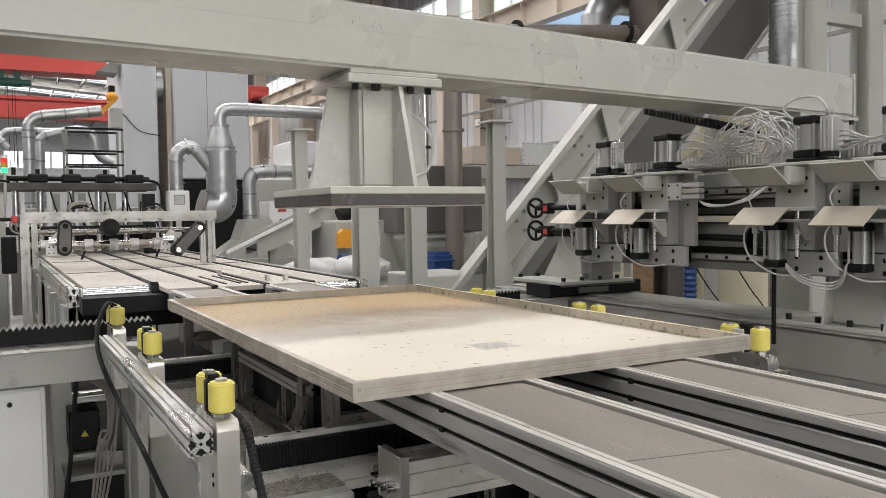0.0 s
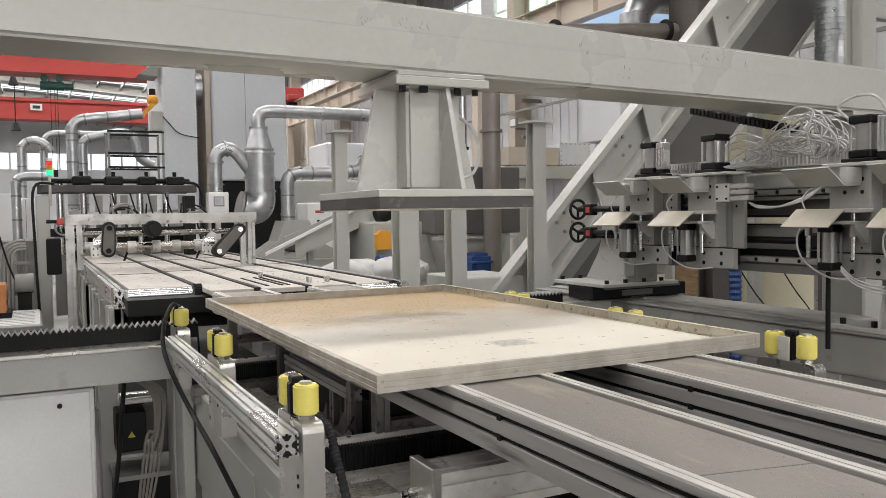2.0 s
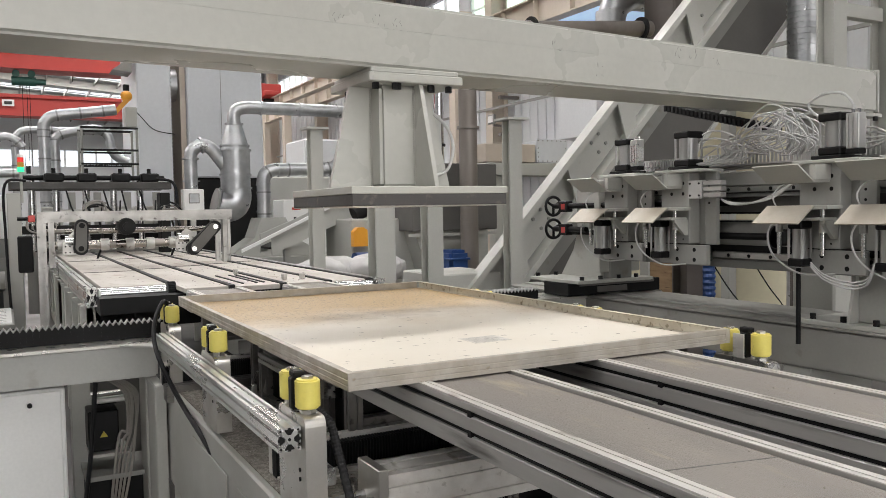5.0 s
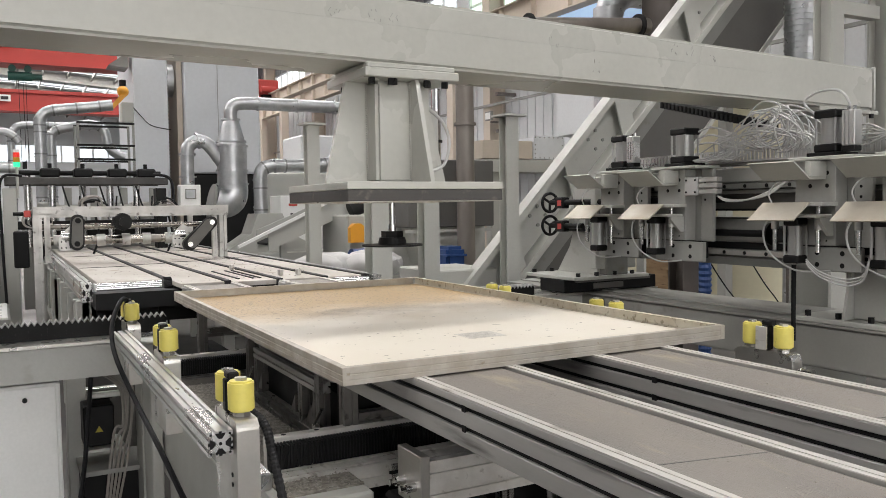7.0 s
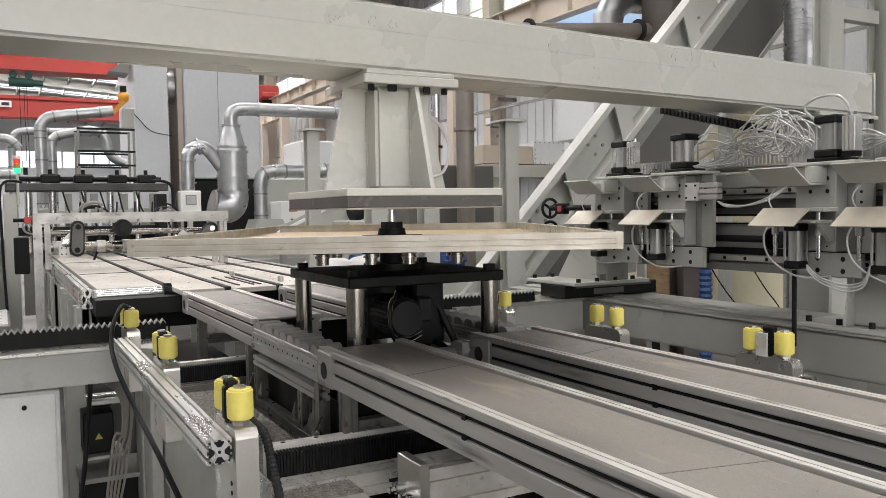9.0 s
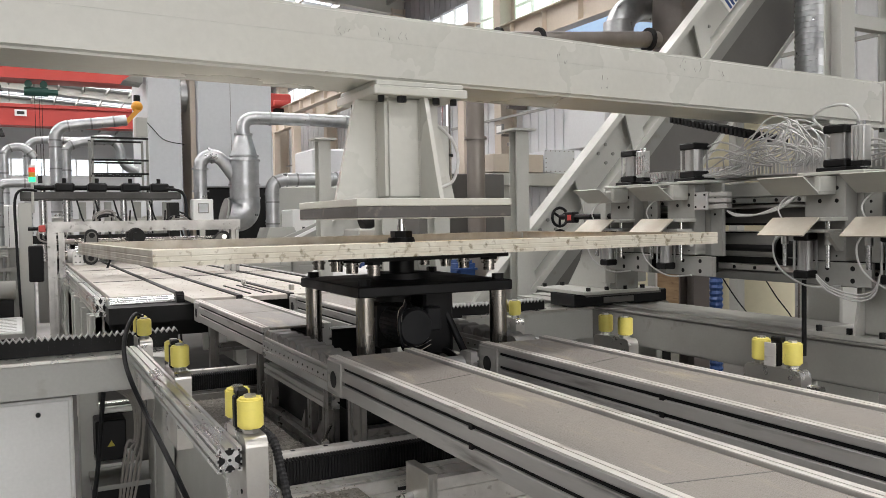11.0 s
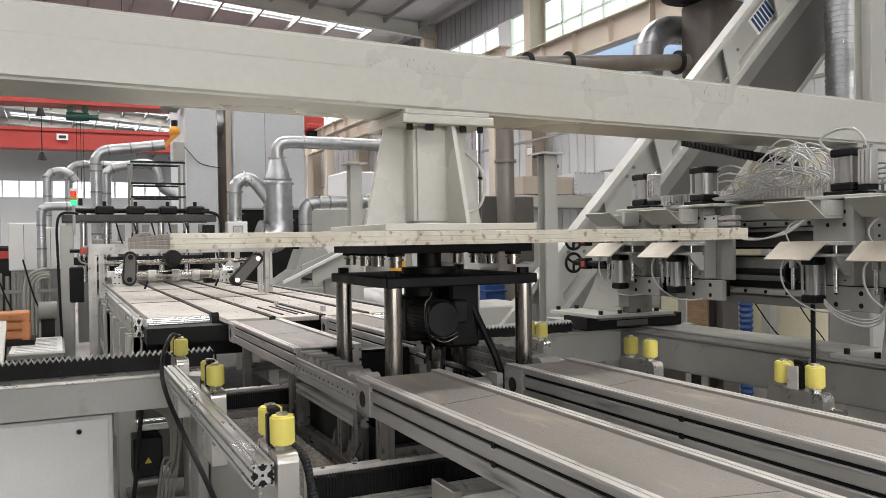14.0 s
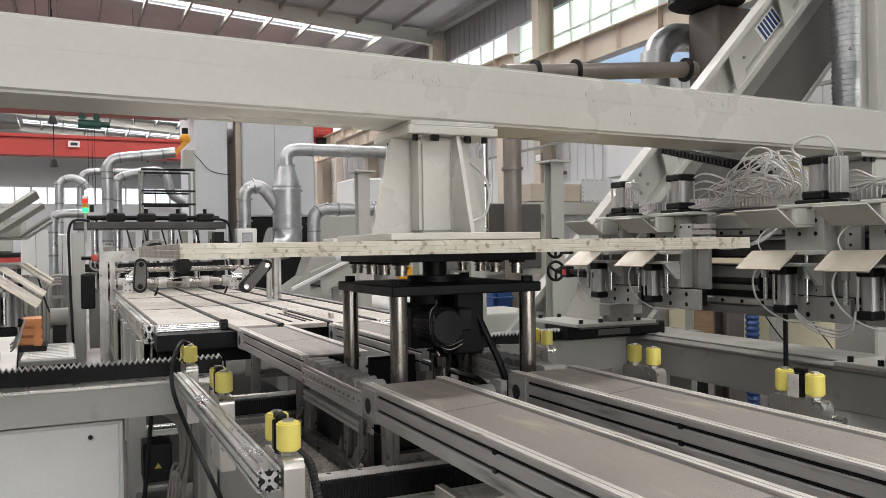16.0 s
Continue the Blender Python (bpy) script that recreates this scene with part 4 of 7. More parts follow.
def glass_press():
    m = thing("framing_machine", (0.15, 7.4, 0), "dark steel portal machine behind the infeed table", "machine")
    part("top_beam", box(bag(), -0.6, 0.9, 7.2, 7.35, 1.615, 1.69, 0.006), RUSTK, m)
    part("rear_beam", box(bag(), -0.6, 0.9, 7.8, 7.9, 1.62, 1.7, 0.006), RUSTK, m)
    part("left_post", box(bag(), -0.62, -0.5, 7.2, 7.4, 0, 1.58, 0.006), PAINT, m)
    part("right_post", box(bag(), 0.78, 0.88, 7.2, 7.4, 0.9, 1.58, 0.006), DARK, m)
    for x in (-0.4, -0.18, 0.1, 0.36, 0.62):
        part("guide_post", rod(bag(), (x, 7.45, 1.0), (x, 7.45, 1.72), 0.035, 12), STEEL, m, "", True)
    for x in (-0.2, 0.1, 0.42, 0.7):
        part("top_motor", box(bag(), x - 0.09, x + 0.09, 7.25, 7.45, 1.691, 1.78, 0.015), BLACK, m)
        part("shaft_end", rod(bag(), (x, 7.35, 1.78), (x, 7.35, 1.83), 0.02, 10), BLACK, m)
    part("top_shaft", rod(bag(), (-0.5, 7.35, 1.735), (0.85, 7.35, 1.735), 0.025, 12), BLACK, m, "", True)
    part("lower_beam", box(bag(), -0.55, 0.85, 7.3, 7.4, 1.18, 1.26, 0.006), DARK, m)
    part("back_panel", box(bag(), -0.45, 0.9, 8.2, 8.24, 0.3, 1.2), PAINTC, m)
    for x in (-0.42, -0.05, 0.2, 0.5, 0.8):
        part("inner_post", box(bag(), x, x + 0.07, 7.75, 7.82, 0.9, 1.6), PAINTC, m)
    for x in (-0.3, 0.33, 0.62):
        part("inner_box", box(bag(), x, x + 0.2, 7.9, 8.1, 1.21, 1.45, 0.01), PAINT, m)
    part("inner_rail", box(bag(), -0.55, 0.88, 7.55, 7.6, 1.1, 1.16), BLACK, m)
    for x in (-0.05, 0.55):
        part("feed_box", box(bag(), x - 0.13, x + 0.13, 7.5, 7.7, 1.3, 1.42, 0.01), PAINT, m)
    bm = bag()
    tube(bm, [(-0.45, 7.2, 1.7), (-0.63, 7.15, 1.66), (-0.64, 7.1, 1.2), (-0.62, 7.0, 0.5), (-0.6, 6.9, 0.1)], 0.013, 8)
    part("hose", bm, CABLE, m, "", True)
    bm = bag()
    tube(bm, [(0.75, 7.2, 1.72), (0.92, 7.15, 1.66), (0.94, 7.1, 1.3), (0.98, 7.0, 1.05)], 0.015, 8)
    part("hose", bm, CABLE, m, "", True)
    for k in range(5):
        bm = bag()
        x = -0.1 + k * 0.17
        tube(bm, [(x, 7.19, 1.6), (x + 0.05, 7.12, 1.4 - 0.05 * (k % 2)), (x + 0.12, 7.1, 1.32), (x + 0.15, 7.15, 1.5)], 0.008, 6)
        part("cable", bm, CABLE, m, "", True)
    part("brush_box", box(bag(), -0.55, -0.43, 6.4, 6.6, 0.86, 1.18, 0.01), BLACK, m)


glass_press()


def wire_coil(x, y, z, seed):
    w = thing("wire_coil", (x, y, z), "loose coil of dark cables beside the glass press", "cable coil", "cable coils")
    rnd = random.Random(seed)
    for k in range(5):
        rx, rz, o = rnd.uniform(0.07, 0.13), rnd.uniform(0.05, 0.09), rnd.uniform(0, 6)
        pts = [(x + rnd.uniform(-0.02, 0.02) + rx * math.cos(o + a), y + 0.015 * k, z + rz + rz * math.sin(o + a)) for a in (0, 0.9, 1.8, 2.7, 3.6, 4.5, 5.4)]
        part("cable", tube(bag(), pts, 0.009, 6, 5), CABLE if k % 2 else GREYC, w, "", True)
    part("drop_cable", tube(bag(), [(x, y, z + 0.05), (x + 0.04, y - 0.02, z - 0.2), (x - 0.03, y, z - 0.5), (x, y, 0.0)], 0.01, 6, 6), CABLE, w, "", True)


wire_coil(0.1, 6.4, 1.32, 1)
wire_coil(-0.35, 6.5, 1.2, 2)
wire_coil(0.75, 6.45, 1.3, 3)


def signal_tower(x, y, z):
    s = thing("signal_tower", (x, y, z), "signal tower with a lit green lens", "signal light")
    part("pole", rod(bag(), (x, y, z - 0.3), (x, y, z), 0.014, 10), PAINT, s)
    for k, m in enumerate((LAMP_G, LAMP_Y, LAMP_R)):
        part("lens", rod(bag(), (x, y, z + k * 0.046), (x, y, z + k * 0.046 + 0.044), 0.029, 16), m, s, ("lit green lens", "amber lens", "red lens")[k], True)
    part("cap", rod(bag(), (x, y, z + 0.1385), (x, y, z + 0.165), 0.029, 16), WHITE, s)


signal_tower(-0.49, 7.2, 1.785)


def cabinet_screen(x, y, z):
    c = thing("control_box", (x, y, z), "white wall control box with a small window", "control box")
    part("case", box(bag(), x, x + 0.215, y, y + 0.15, z - 0.23, z, 0.01), WHITE, c)
    part("screen_frame", box(bag(), x + 0.055, x + 0.165, y - 0.006, y - 0.0005, z - 0.15, z - 0.045), PAINTG, c)
    part("screen", box(bag(), x + 0.065, x + 0.155, y - 0.01, y - 0.0065, z - 0.14, z - 0.055), GALV, c)
    part("stand", box(bag(), x + 0.08, x + 0.13, y + 0.03, y + 0.08, 0, z - 0.231), PAINT, c)


cabinet_screen(1.015, 7.2, 1.615)


def duct(name, pts, r, label, rings=(), n=6, cat="duct"):
    d = thing(name, pts[0], label, cat, "galvanised ducts")
    full = [Vector(pts[0])]
    for a, b in zip(pts, pts[1:]):
        a, b = Vector(a), Vector(b)
        if (b - a).length > 0.5:
            full += [a + (b - a).normalized() * 0.1, b - (b - a).normalized() * 0.1]
        full.append(b)
    pts = full
    part("pipe", tube(bag(), pts, r, 20, n), GALV, d, "", True)
    for p, q in rings:
        bm = rod(bag(), p, q, r * 1.1, 20)
        part("clamp_ring", bm, GALV, d)
    line = smooth_line(pts, n)
    run = 0.0
    for a, b in zip(line, line[1:]):
        # lock seams every quarter metre
        while run < (b - a).length:
            p, q = a + (b - a).normalized() * run, (b - a).normalized() * 0.006
            if p.z > 1.2:
                part("lock_seam", rod(bag(), p - q * 1.5, p + q * 1.5, r * 1.075, 20), GALVD, d)
            run += 0.24
        run -= (b - a).length
    return d


def cyclone():
    c = thing("cyclone_duct", (1.63, 7.45, 1.5), "shiny galvanised cyclone with a conical top", "duct")
    x, y = 1.63, 7.45
    part("body", rod(bag(), (x, y, 1.62), (x, y, 2.05), 0.163, 26), GALV, c, "", True)
    part("cone", rod(bag(), (x, y, 2.055), (x, y, 2.34), 0.16, 26, 0.085), GALV, c, "", True)
    bm = tube(bag(), [(x, y, 1.62), (x, y - 0.02, 1.52), (x - 0.05, y - 0.05, 1.44), (x - 0.14, y - 0.06, 1.42), (x - 0.22, y - 0.06, 1.44)], 0.162, 22, 5)
    part("elbow", bm, GALV, c, "", True)
    part("flange_plate", rod(bag(), (x - 0.235, y - 0.06, 1.44), (x - 0.26, y - 0.06, 1.445), 0.19, 22), PAINTG, c)
    for z, r in ((1.63, 0.17), (1.78, 0.168), (2.05, 0.172), (2.1, 0.155), (2.34, 0.094)):
        part("clamp_ring", rod(bag(), (x, y, z - 0.01), (x, y, z + 0.01), r + 0.008, 26), GALV, c)
    bm = tube(bag(), [(x, y, 2.35), (x, y, 2.44), (x + 0.04, y, 2.5), (x + 0.12, y, 2.525), (x + 0.3, y, 2.53), (x + 1.2, y, 2.53), (x + 1.35, y, 2.51), (x + 1.42, y + 0.02, 2.42), (x + 1.44, y + 0.02, 2.2)], 0.072, 18, 5)
    part("outlet_pipe", bm, GALV, c, "", True)
    for xx in (x + 0.3, x + 0.75, x + 1.2):
        part("pipe_ring", rod(bag(), (xx, y, 2.53), (xx + 0.015, y, 2.53), 0.083, 18), GALV, c)
    part("side_inlet", tube(bag(), [(1.15, y, 1.5), (1.15, y, 1.95), (1.18, y, 2.05), (1.27, y, 2.1), (1.36, y, 2.07), (1.44, y, 1.98), (1.54, y, 1.84)], 0.07, 18, 5), GALV, c, "", True)
    for p, q in (((1.15, y, 1.94), (1.15, y, 1.96)), ((1.15, y, 1.7), (1.15, y, 1.715)), ((1.255, y, 2.095), (1.275, y, 2.1))):
        part("pipe_ring", rod(bag(), p, q, 0.09, 18), GALV, c)


cyclone()
duct("duct_bend", [(1.9, 7.3, 1.1), (1.9, 7.3, 1.7), (1.93, 7.3, 1.79), (2.03, 7.3, 1.83), (2.6, 7.3, 1.84), (2.75, 7.3, 1.88), (2.85, 7.35, 2.0)], 0.075, "galvanised bend over the hopper", [((1.9, 7.3, 1.66), (1.9, 7.3, 1.68)), ((1.9, 7.3, 1.36), (1.9, 7.3, 1.38)), ((2.06, 7.3, 1.832), (2.08, 7.3, 1.834)), ((2.6, 7.3, 1.84), (2.62, 7.3, 1.84))])
duct("roof_duct", [(-0.23, 8.4, 0.0), (-0.23, 8.4, 2.3), (-0.22, 8.4, 2.38), (-0.16, 8.4, 2.45), (-0.05, 8.4, 2.48), (0.25, 8.4, 2.52), (0.52, 8.4, 2.56)], 0.062, "galvanised duct rising from the machine", [((-0.23, 8.4, z), (-0.23, 8.4, z + 0.015)) for z in (1.8, 1.95, 2.1, 2.28)] + [((-0.06, 8.4, 2.478), (-0.045, 8.4, 2.48))])
duct("roof_duct", [(-0.1, 8.9, 0.0), (-0.1, 8.9, 2.2), (-0.07, 8.9, 2.28), (0.02, 8.9, 2.32), (0.3, 8.9, 2.38), (0.42, 8.9, 2.36), (0.49, 8.9, 2.28), (0.51, 8.9, 2.15), (0.58, 8.9, 2.05), (0.7, 8.9, 2.0)], 0.054, "galvanised duct with a drop bend", [((-0.1, 8.9, z), (-0.1, 8.9, z + 0.015)) for z in (1.9, 2.18)] + [((0.3, 8.9, 2.38), (0.315, 8.9, 2.381))])
duct("side_duct", [(-0.75, 9.6, 0.0), (-0.75, 9.6, 2.2), (-0.7, 9.6, 2.3), (-0.58, 9.6, 2.33), (-0.48, 9.6, 2.28), (-0.42, 9.6, 2.2)], 0.048, "galvanised duct beside the far machines", [((-0.75, 9.6, z), (-0.75, 9.6, z + 0.02)) for z in (1.7, 2.1)])
duct("side_duct", [(-0.5, 9.8, 0.0), (-0.5, 9.8, 2.3), (-0.42, 9.8, 2.42), (-0.2, 9.8, 2.44), (0.6, 9.8, 2.44)], 0.046, "galvanised duct beside the far machines")
duct("white_pipe", [(-0.79, 7.6, 0.0), (-0.79, 7.6, 1.7), (-0.76, 7.6, 1.77), (-0.68, 7.6, 1.79), (-0.46, 7.6, 1.79)], 0.045, "pale bent pipe by the signal tower")


def silo(x0, x1, y0, y1, z0, z1, label):
    s = thing("silo", ((x0 + x1) / 2, (y0 + y1) / 2, 0), label, "silo", "pale silos")
    part("shell", box(bag(), x0, x1, y0, y1, z0, z1, 0.02), SILO, s)
    return s


s = silo(0.9, 1.33, 9.5, 11.0, 0, 3.75, "tall pale grey dust filter housing")
bm = bag()
for k in range(42):
    rod(bm, (1.334, 9.6, 1.5 + k * 0.05), (1.35, 9.6, 1.5 + k * 0.05), 0.014, 6)
part("rivet_row", bm, PAINTG, s)
part("side_fan", rod(bag(), (1.334, 9.9, 3.1), (1.45, 9.9, 3.1), 0.22, 22), GALV, s, "", True)
part("vent_hood", prism(bag(), [(0.62, 3.2), (0.855, 3.38), (0.855, 3.18)], "y", 9.5, 9.9), PAINTG, s)
s = silo(1.535, 2.54, 9.5, 12.0, 1.84, 3.75, "broad pale grey silo with a dark base")
part("base_housing", box(bag(), 1.5, 2.56, 9.55, 12.0, 0, 1.838, 0.02), DARK, s)
part("corner_strip", box(bag(), 1.46, 1.53, 9.6, 11.0, 1.0, 3.7), CREAM, s)
part("sheet_joint", box(bag(), 1.97, 1.975, 9.492, 9.4995, 1.84, 3.7), PAINTG, s)


def work_platform():
    f = thing("access_frame", (0.25, 7.9, 1.8), "thin dark guard-rail frame on the machine", "guard rail")
    bm = bag()
    for x in (0.11, 0.67):
        for y in (7.9, 8.3):
            box(bm, x - 0.012, x + 0.012, y - 0.012, y + 0.012, 1.7, 2.3)
    parts("upright", bm, PAINTG, f)
    for z in (1.9, 2.05, 2.29):
        bm = box(bag(), 0.098, 0.682, 7.885, 7.9, z, z + 0.022)
        box(bm, 0.098, 0.682, 8.3, 8.315, z, z + 0.022)
        parts("rail", bm, DARK, f)


work_platform()


def gas_valve():
    v = thing("yellow_hoist_unit", (0.72, 9.2, 2.7), "small yellow hoist unit on a bracket", "hoist")
    bm = bag()
    bmesh.ops.create_uvsphere(bm, u_segments=16, v_segments=10, radius=0.07, matrix=Matrix.Translation((0.74, 9.2, 2.83)))
    part("drum", bm, ORANGE, v, "yellow drum", True)
    part("arm", prism(bag(), [(0.55, 2.6), (0.6, 2.58), (0.78, 2.78), (0.74, 2.82)], "y", 9.15, 9.2), ORANGE, v)
    part("neck", rod(bag(), (0.74, 9.2, 2.9), (0.74, 9.2, 2.97), 0.04, 10), DARK, v)
    part("bracket", box(bag(), 0.72, 0.86, 9.2, 9.4, 2.45, 2.7, 0.01), PAINT, v)


gas_valve()
bm = tube(bag(), [(0.85, 9.4, 2.7), (0.95, 9.45, 2.6), (1.1, 9.45, 2.45), (1.35, 9.45, 2.4)], 0.006, 6)
structure("loose_wire", bm, CABLE, "thin loose wire on the filter housing", "wire", "stuff")

# ---- the panel, the press and the lift ----
AX, AY = 0.565, 0.965
PW, PL, PH = 1.134, 1.925, 0.039


def solar_panel():
    p = thing("solar_panel", (AX, AY, TOP), "used solar panel, white stained back up, in its aluminium frame", "solar panel")
    x0, x1, y0, y1, z = AX - PW / 2, AX + PW / 2, AY - PL / 2, AY + PL / 2, TOP
    part("backsheet", box(bag(), x0 + 0.004, x1 - 0.004, y0 + 0.004, y1 - 0.004, z + 0.005, z + 0.008), SHEET, p, "white backsheet with brown scorch and soot")
    part("glass", box(bag(), x0 + 0.003, x1 - 0.003, y0 + 0.003, y1 - 0.003, z + 0.0015, z + 0.0048), GLASS, p)
    # outline of a frame bar: outer wall with two ribs, top rim turned inwards
    def bar(face, d):
        return [(face, z), (face, z + 0.009), (face + d * 0.0012, z + 0.010), (face + d * 0.0012, z + 0.0115), (face, z + 0.0125), (face, z + 0.022), (face + d * 0.0012, z + 0.023), (face + d * 0.0012, z + 0.0245), (face, z + 0.0255),
                (face, z + PH - 0.001), (face + d * 0.001, z + PH), (face + d * 0.016, z + PH), (face + d * 0.016, z + PH - 0.0022), (face + d * 0.0028, z + PH - 0.0022), (face + d * 0.0028, z + 0.0092), (face + d * 0.012, z + 0.0092), (face + d * 0.012, z)]
    part("frame_bar", prism(bag(), bar(x0, 1), "y", y0, y1), FRAME, p, "ribbed aluminium frame bar")
    part("frame_bar", prism(bag(), bar(x1, -1), "y", y0, y1), FRAMED, p, "stained aluminium frame bar")
    part("frame_bar", prism(bag(), bar(y0, 1), "x", x0 + 0.0165, x1 - 0.0165), FRAME, p, "ribbed aluminium frame bar")
    part("frame_bar", prism(bag(), bar(y1, -1), "x", x0 + 0.0165, x1 - 0.0165), FRAME, p, "ribbed aluminium frame bar")
    for x in (x0 + 0.0002, x1 - 0.0165):
        part("corner_cap", box(bag(), x, x + 0.0163, y0 - 0.0006, y0 - 0.0001, z + 0.0005, z + PH - 0.0005), FRAME, p)
    bm = box(bag(), AX - 0.05, AX + 0.07, AY - 0.62, AY - 0.52, z + 0.0082, z + 0.0086)
    part("type_label", bm, LABEL, p, "faded grey type label")
    bm = bag()
    for k in range(6):
        box(bm, AX - 0.042, AX + 0.06 - 0.012 * (k % 3), AY - 0.61 + k * 0.0145, AY - 0.605 + k * 0.0145, z + 0.0088, z + 0.009)
    parts("print_bars", bm, LABELD, p)
    return p


PANEL = solar_panel()


BEAM_TURN = 4.42


def press():
    p = thing("overhead_press", (AX, AY, 1.4), "light grey overhead press with a wide steel beam", "press")
    bm = box(bag(), -1.75, 3.35, 0.83, 1.12, 1.8106, 2.026, 0.012, 3)
    bmesh.ops.rotate(bm, verts=bm.verts, cent=(AX, 0.83, 1.9), matrix=Matrix.Rotation(radians(BEAM_TURN), 3, "Z"))
    part("cross_beam", bm, BEAM, p, "heavy light grey box beam", True)
    bm = box(bag(), -1.7, 3.3, 0.8288, 0.8299, 1.936, 1.9376)
    bmesh.ops.rotate(bm, verts=bm.verts, cent=(AX, 0.83, 1.9), matrix=Matrix.Rotation(radians(BEAM_TURN), 3, "Z"))
    part("seam_line", bm, BEAM, p)
    x0, x1, y0, y1 = 0.405, 0.748, 0.822, 1.14
    part("upper_flange", box(bag(), x0 + 0.01, x1 - 0.012, y0 - 0.012, y1, 1.7935, 1.8104, 0.003), BEAM, p)
    part("lower_flange", box(bag(), x0, x1, y0 - 0.02, y1 + 0.01, 1.764, 1.793, 0.003), BEAM, p)
    bs = [(x0 + 0.035, y0 + 0.01), (x0 + 0.035, y0 + 0.25), (AX - 0.06, y0), (AX + 0.07, y0), (x1 - 0.04, y0 + 0.01), (x1 - 0.04, y0 + 0.25), (x0 + 0.11, y0), (x1 - 0.1, y0 + 0.02)]
    for bx, by in bs:
        part("bolt", rod(bag(), (bx, by, 1.7635), (bx, by, 1.743), 0.011, 6), BLACK, p)
    zt, zb = 1.7635, 1.424
    c0, c1 = AX - 0.095, AX + 0.105
    part("column", box(bag(), c0, c1, AY - 0.1, AY + 0.1, zb, zt, 0.012, 2), BEAM, p, "square press column")
    part("left_gusset", prism(bag(), [(c0 - 0.001, zb), (c0 - 0.001, zt), (c0 - 0.075, zt), (c0 - 0.15, zb)], "y", AY - 0.02, AY), BEAM, p)
    part("right_gusset", prism(bag(), [(c1 + 0.001, zb), (c1 + 0.001, zt), (c1 + 0.02, zt), (c1 + 0.1, zb)], "y", AY - 0.02, AY), BEAM, p)
    part("front_gusset", prism(bag(), [(AY - 0.101, zb), (AY - 0.101, zt), (AY - 0.14, zt), (AY - 0.245, zb)], "x", AX + 0.028, AX + 0.043), BEAM, p)
    part("back_gusset", prism(bag(), [(AY + 0.101, zb), (AY + 0.101, zt), (AY + 0.14, zt), (AY + 0.245, zb)], "x", AX + 0.028, AX + 0.043), BEAM, p)
    for wx, wy in ((c0 - 0.002, AY - 0.022), (AX + 0.026, AY - 0.103)):
        bm = bag()
        rnd = random.Random(4)
        for k in range(44):
            bmesh.ops.create_icosphere(bm, subdivisions=1, radius=0.0042 + rnd.random() * 0.001, matrix=Matrix.Translation((wx, wy, zb + 0.004 + k * 0.0076)))
        part("weld_seam", bm, BEAM, p)
    q = 0.277
    part("press_plate", box(bag(), AX - q, AX + q, AY - q - 0.008, AY + q + 0.008, 1.4, 1.4235, 0.002), BEAM, p)
    part("press_pad", box(bag(), AX - q + 0.002, AX + q - 0.002, AY - q - 0.006, AY + q + 0.006, 1.364, 1.3995, 0.002), PAD, p, "dark rubber press pad")
    part("pad_edge", box(bag(), AX - q + 0.003, AX + q - 0.003, AY - q - 0.005, AY + q + 0.005, 1.3605, 1.3638, 0.001), PLATE, p)
    bm = tube(bag(), [(AX + 0.13, AY - 0.03, 1.69), (AX + 0.19, AY - 0.03, 1.64), (AX + 0.215, AY - 0.03, 1.57), (AX + 0.19, AY - 0.03, 1.49), (AX + 0.115, AY - 0.03, 1.463)], 0.006, 8)
    part("air_hose", bm, HOSE, p, "clear air hose", True)
    part("bracket", box(bag(), AX + q + 0.001, AX + q + 0.05, AY + 0.05, AY + 0.09, 1.385, 1.395), PLATE, p)
    # faint scuffs scored into the beam face
    rnd = random.Random(9)
    bm = bag()
    for cx, cz in ((0.31, 1.955), (0.45, 1.96), (0.53, 1.965), (1.86, 1.975), (2.1, 1.97), (1.2, 1.94), (1.42, 1.87), (1.95, 1.98)):
        for k in range(5):
            x, z = cx + rnd.uniform(-0.025, 0.025), cz + rnd.uniform(-0.02, 0.02)
            l, a = rnd.uniform(0.004, 0.016), rnd.uniform(0.8, 2.2)
            dx, dz = l * math.cos(a), l * math.sin(a)
            prism(bm, [(x, z), (x + 0.0015, z), (x + dx + 0.0015, z + dz), (x + dx, z + dz)], "y", 0.8292, 0.8302)
    bmesh.ops.rotate(bm, verts=bm.verts, cent=(AX, 0.83, 1.9), matrix=Matrix.Rotation(radians(BEAM_TURN), 3, "Z"))
    parts("scuff_mark", bm, PAINTG, p)
    part("beam_leg", box(bag(), 3.02, 3.28, 1.05, 1.3, 0, 1.79, 0.01), PAINT, p)
    part("beam_leg", box(bag(), -1.7, -1.45, 0.7, 0.93, 0, 1.8104, 0.01), PAINT, p)
    bm = box(bag(), 2.9, 3.42, 0.84, 1.11, 1.7905, 1.8104, 0.003)
    box(bm, 3.3505, 3.364, 0.825, 1.125, 1.8106, 2.03, 0.003)
    bmesh.ops.rotate(bm, verts=bm.verts, cent=(AX, 0.83, 1.9), matrix=Matrix.Rotation(radians(BEAM_TURN), 3, "Z"))
    parts("end_plate", bm, BEAM, p)
    bm = bolts(bag(), [(x, 1.04, 1.7902) for x in (2.95, 3.0, 3.32)], 0.013, 0.022, (0, 0, -1))
    parts("end_bolt", bm, BLACK, p)
    return p


press()


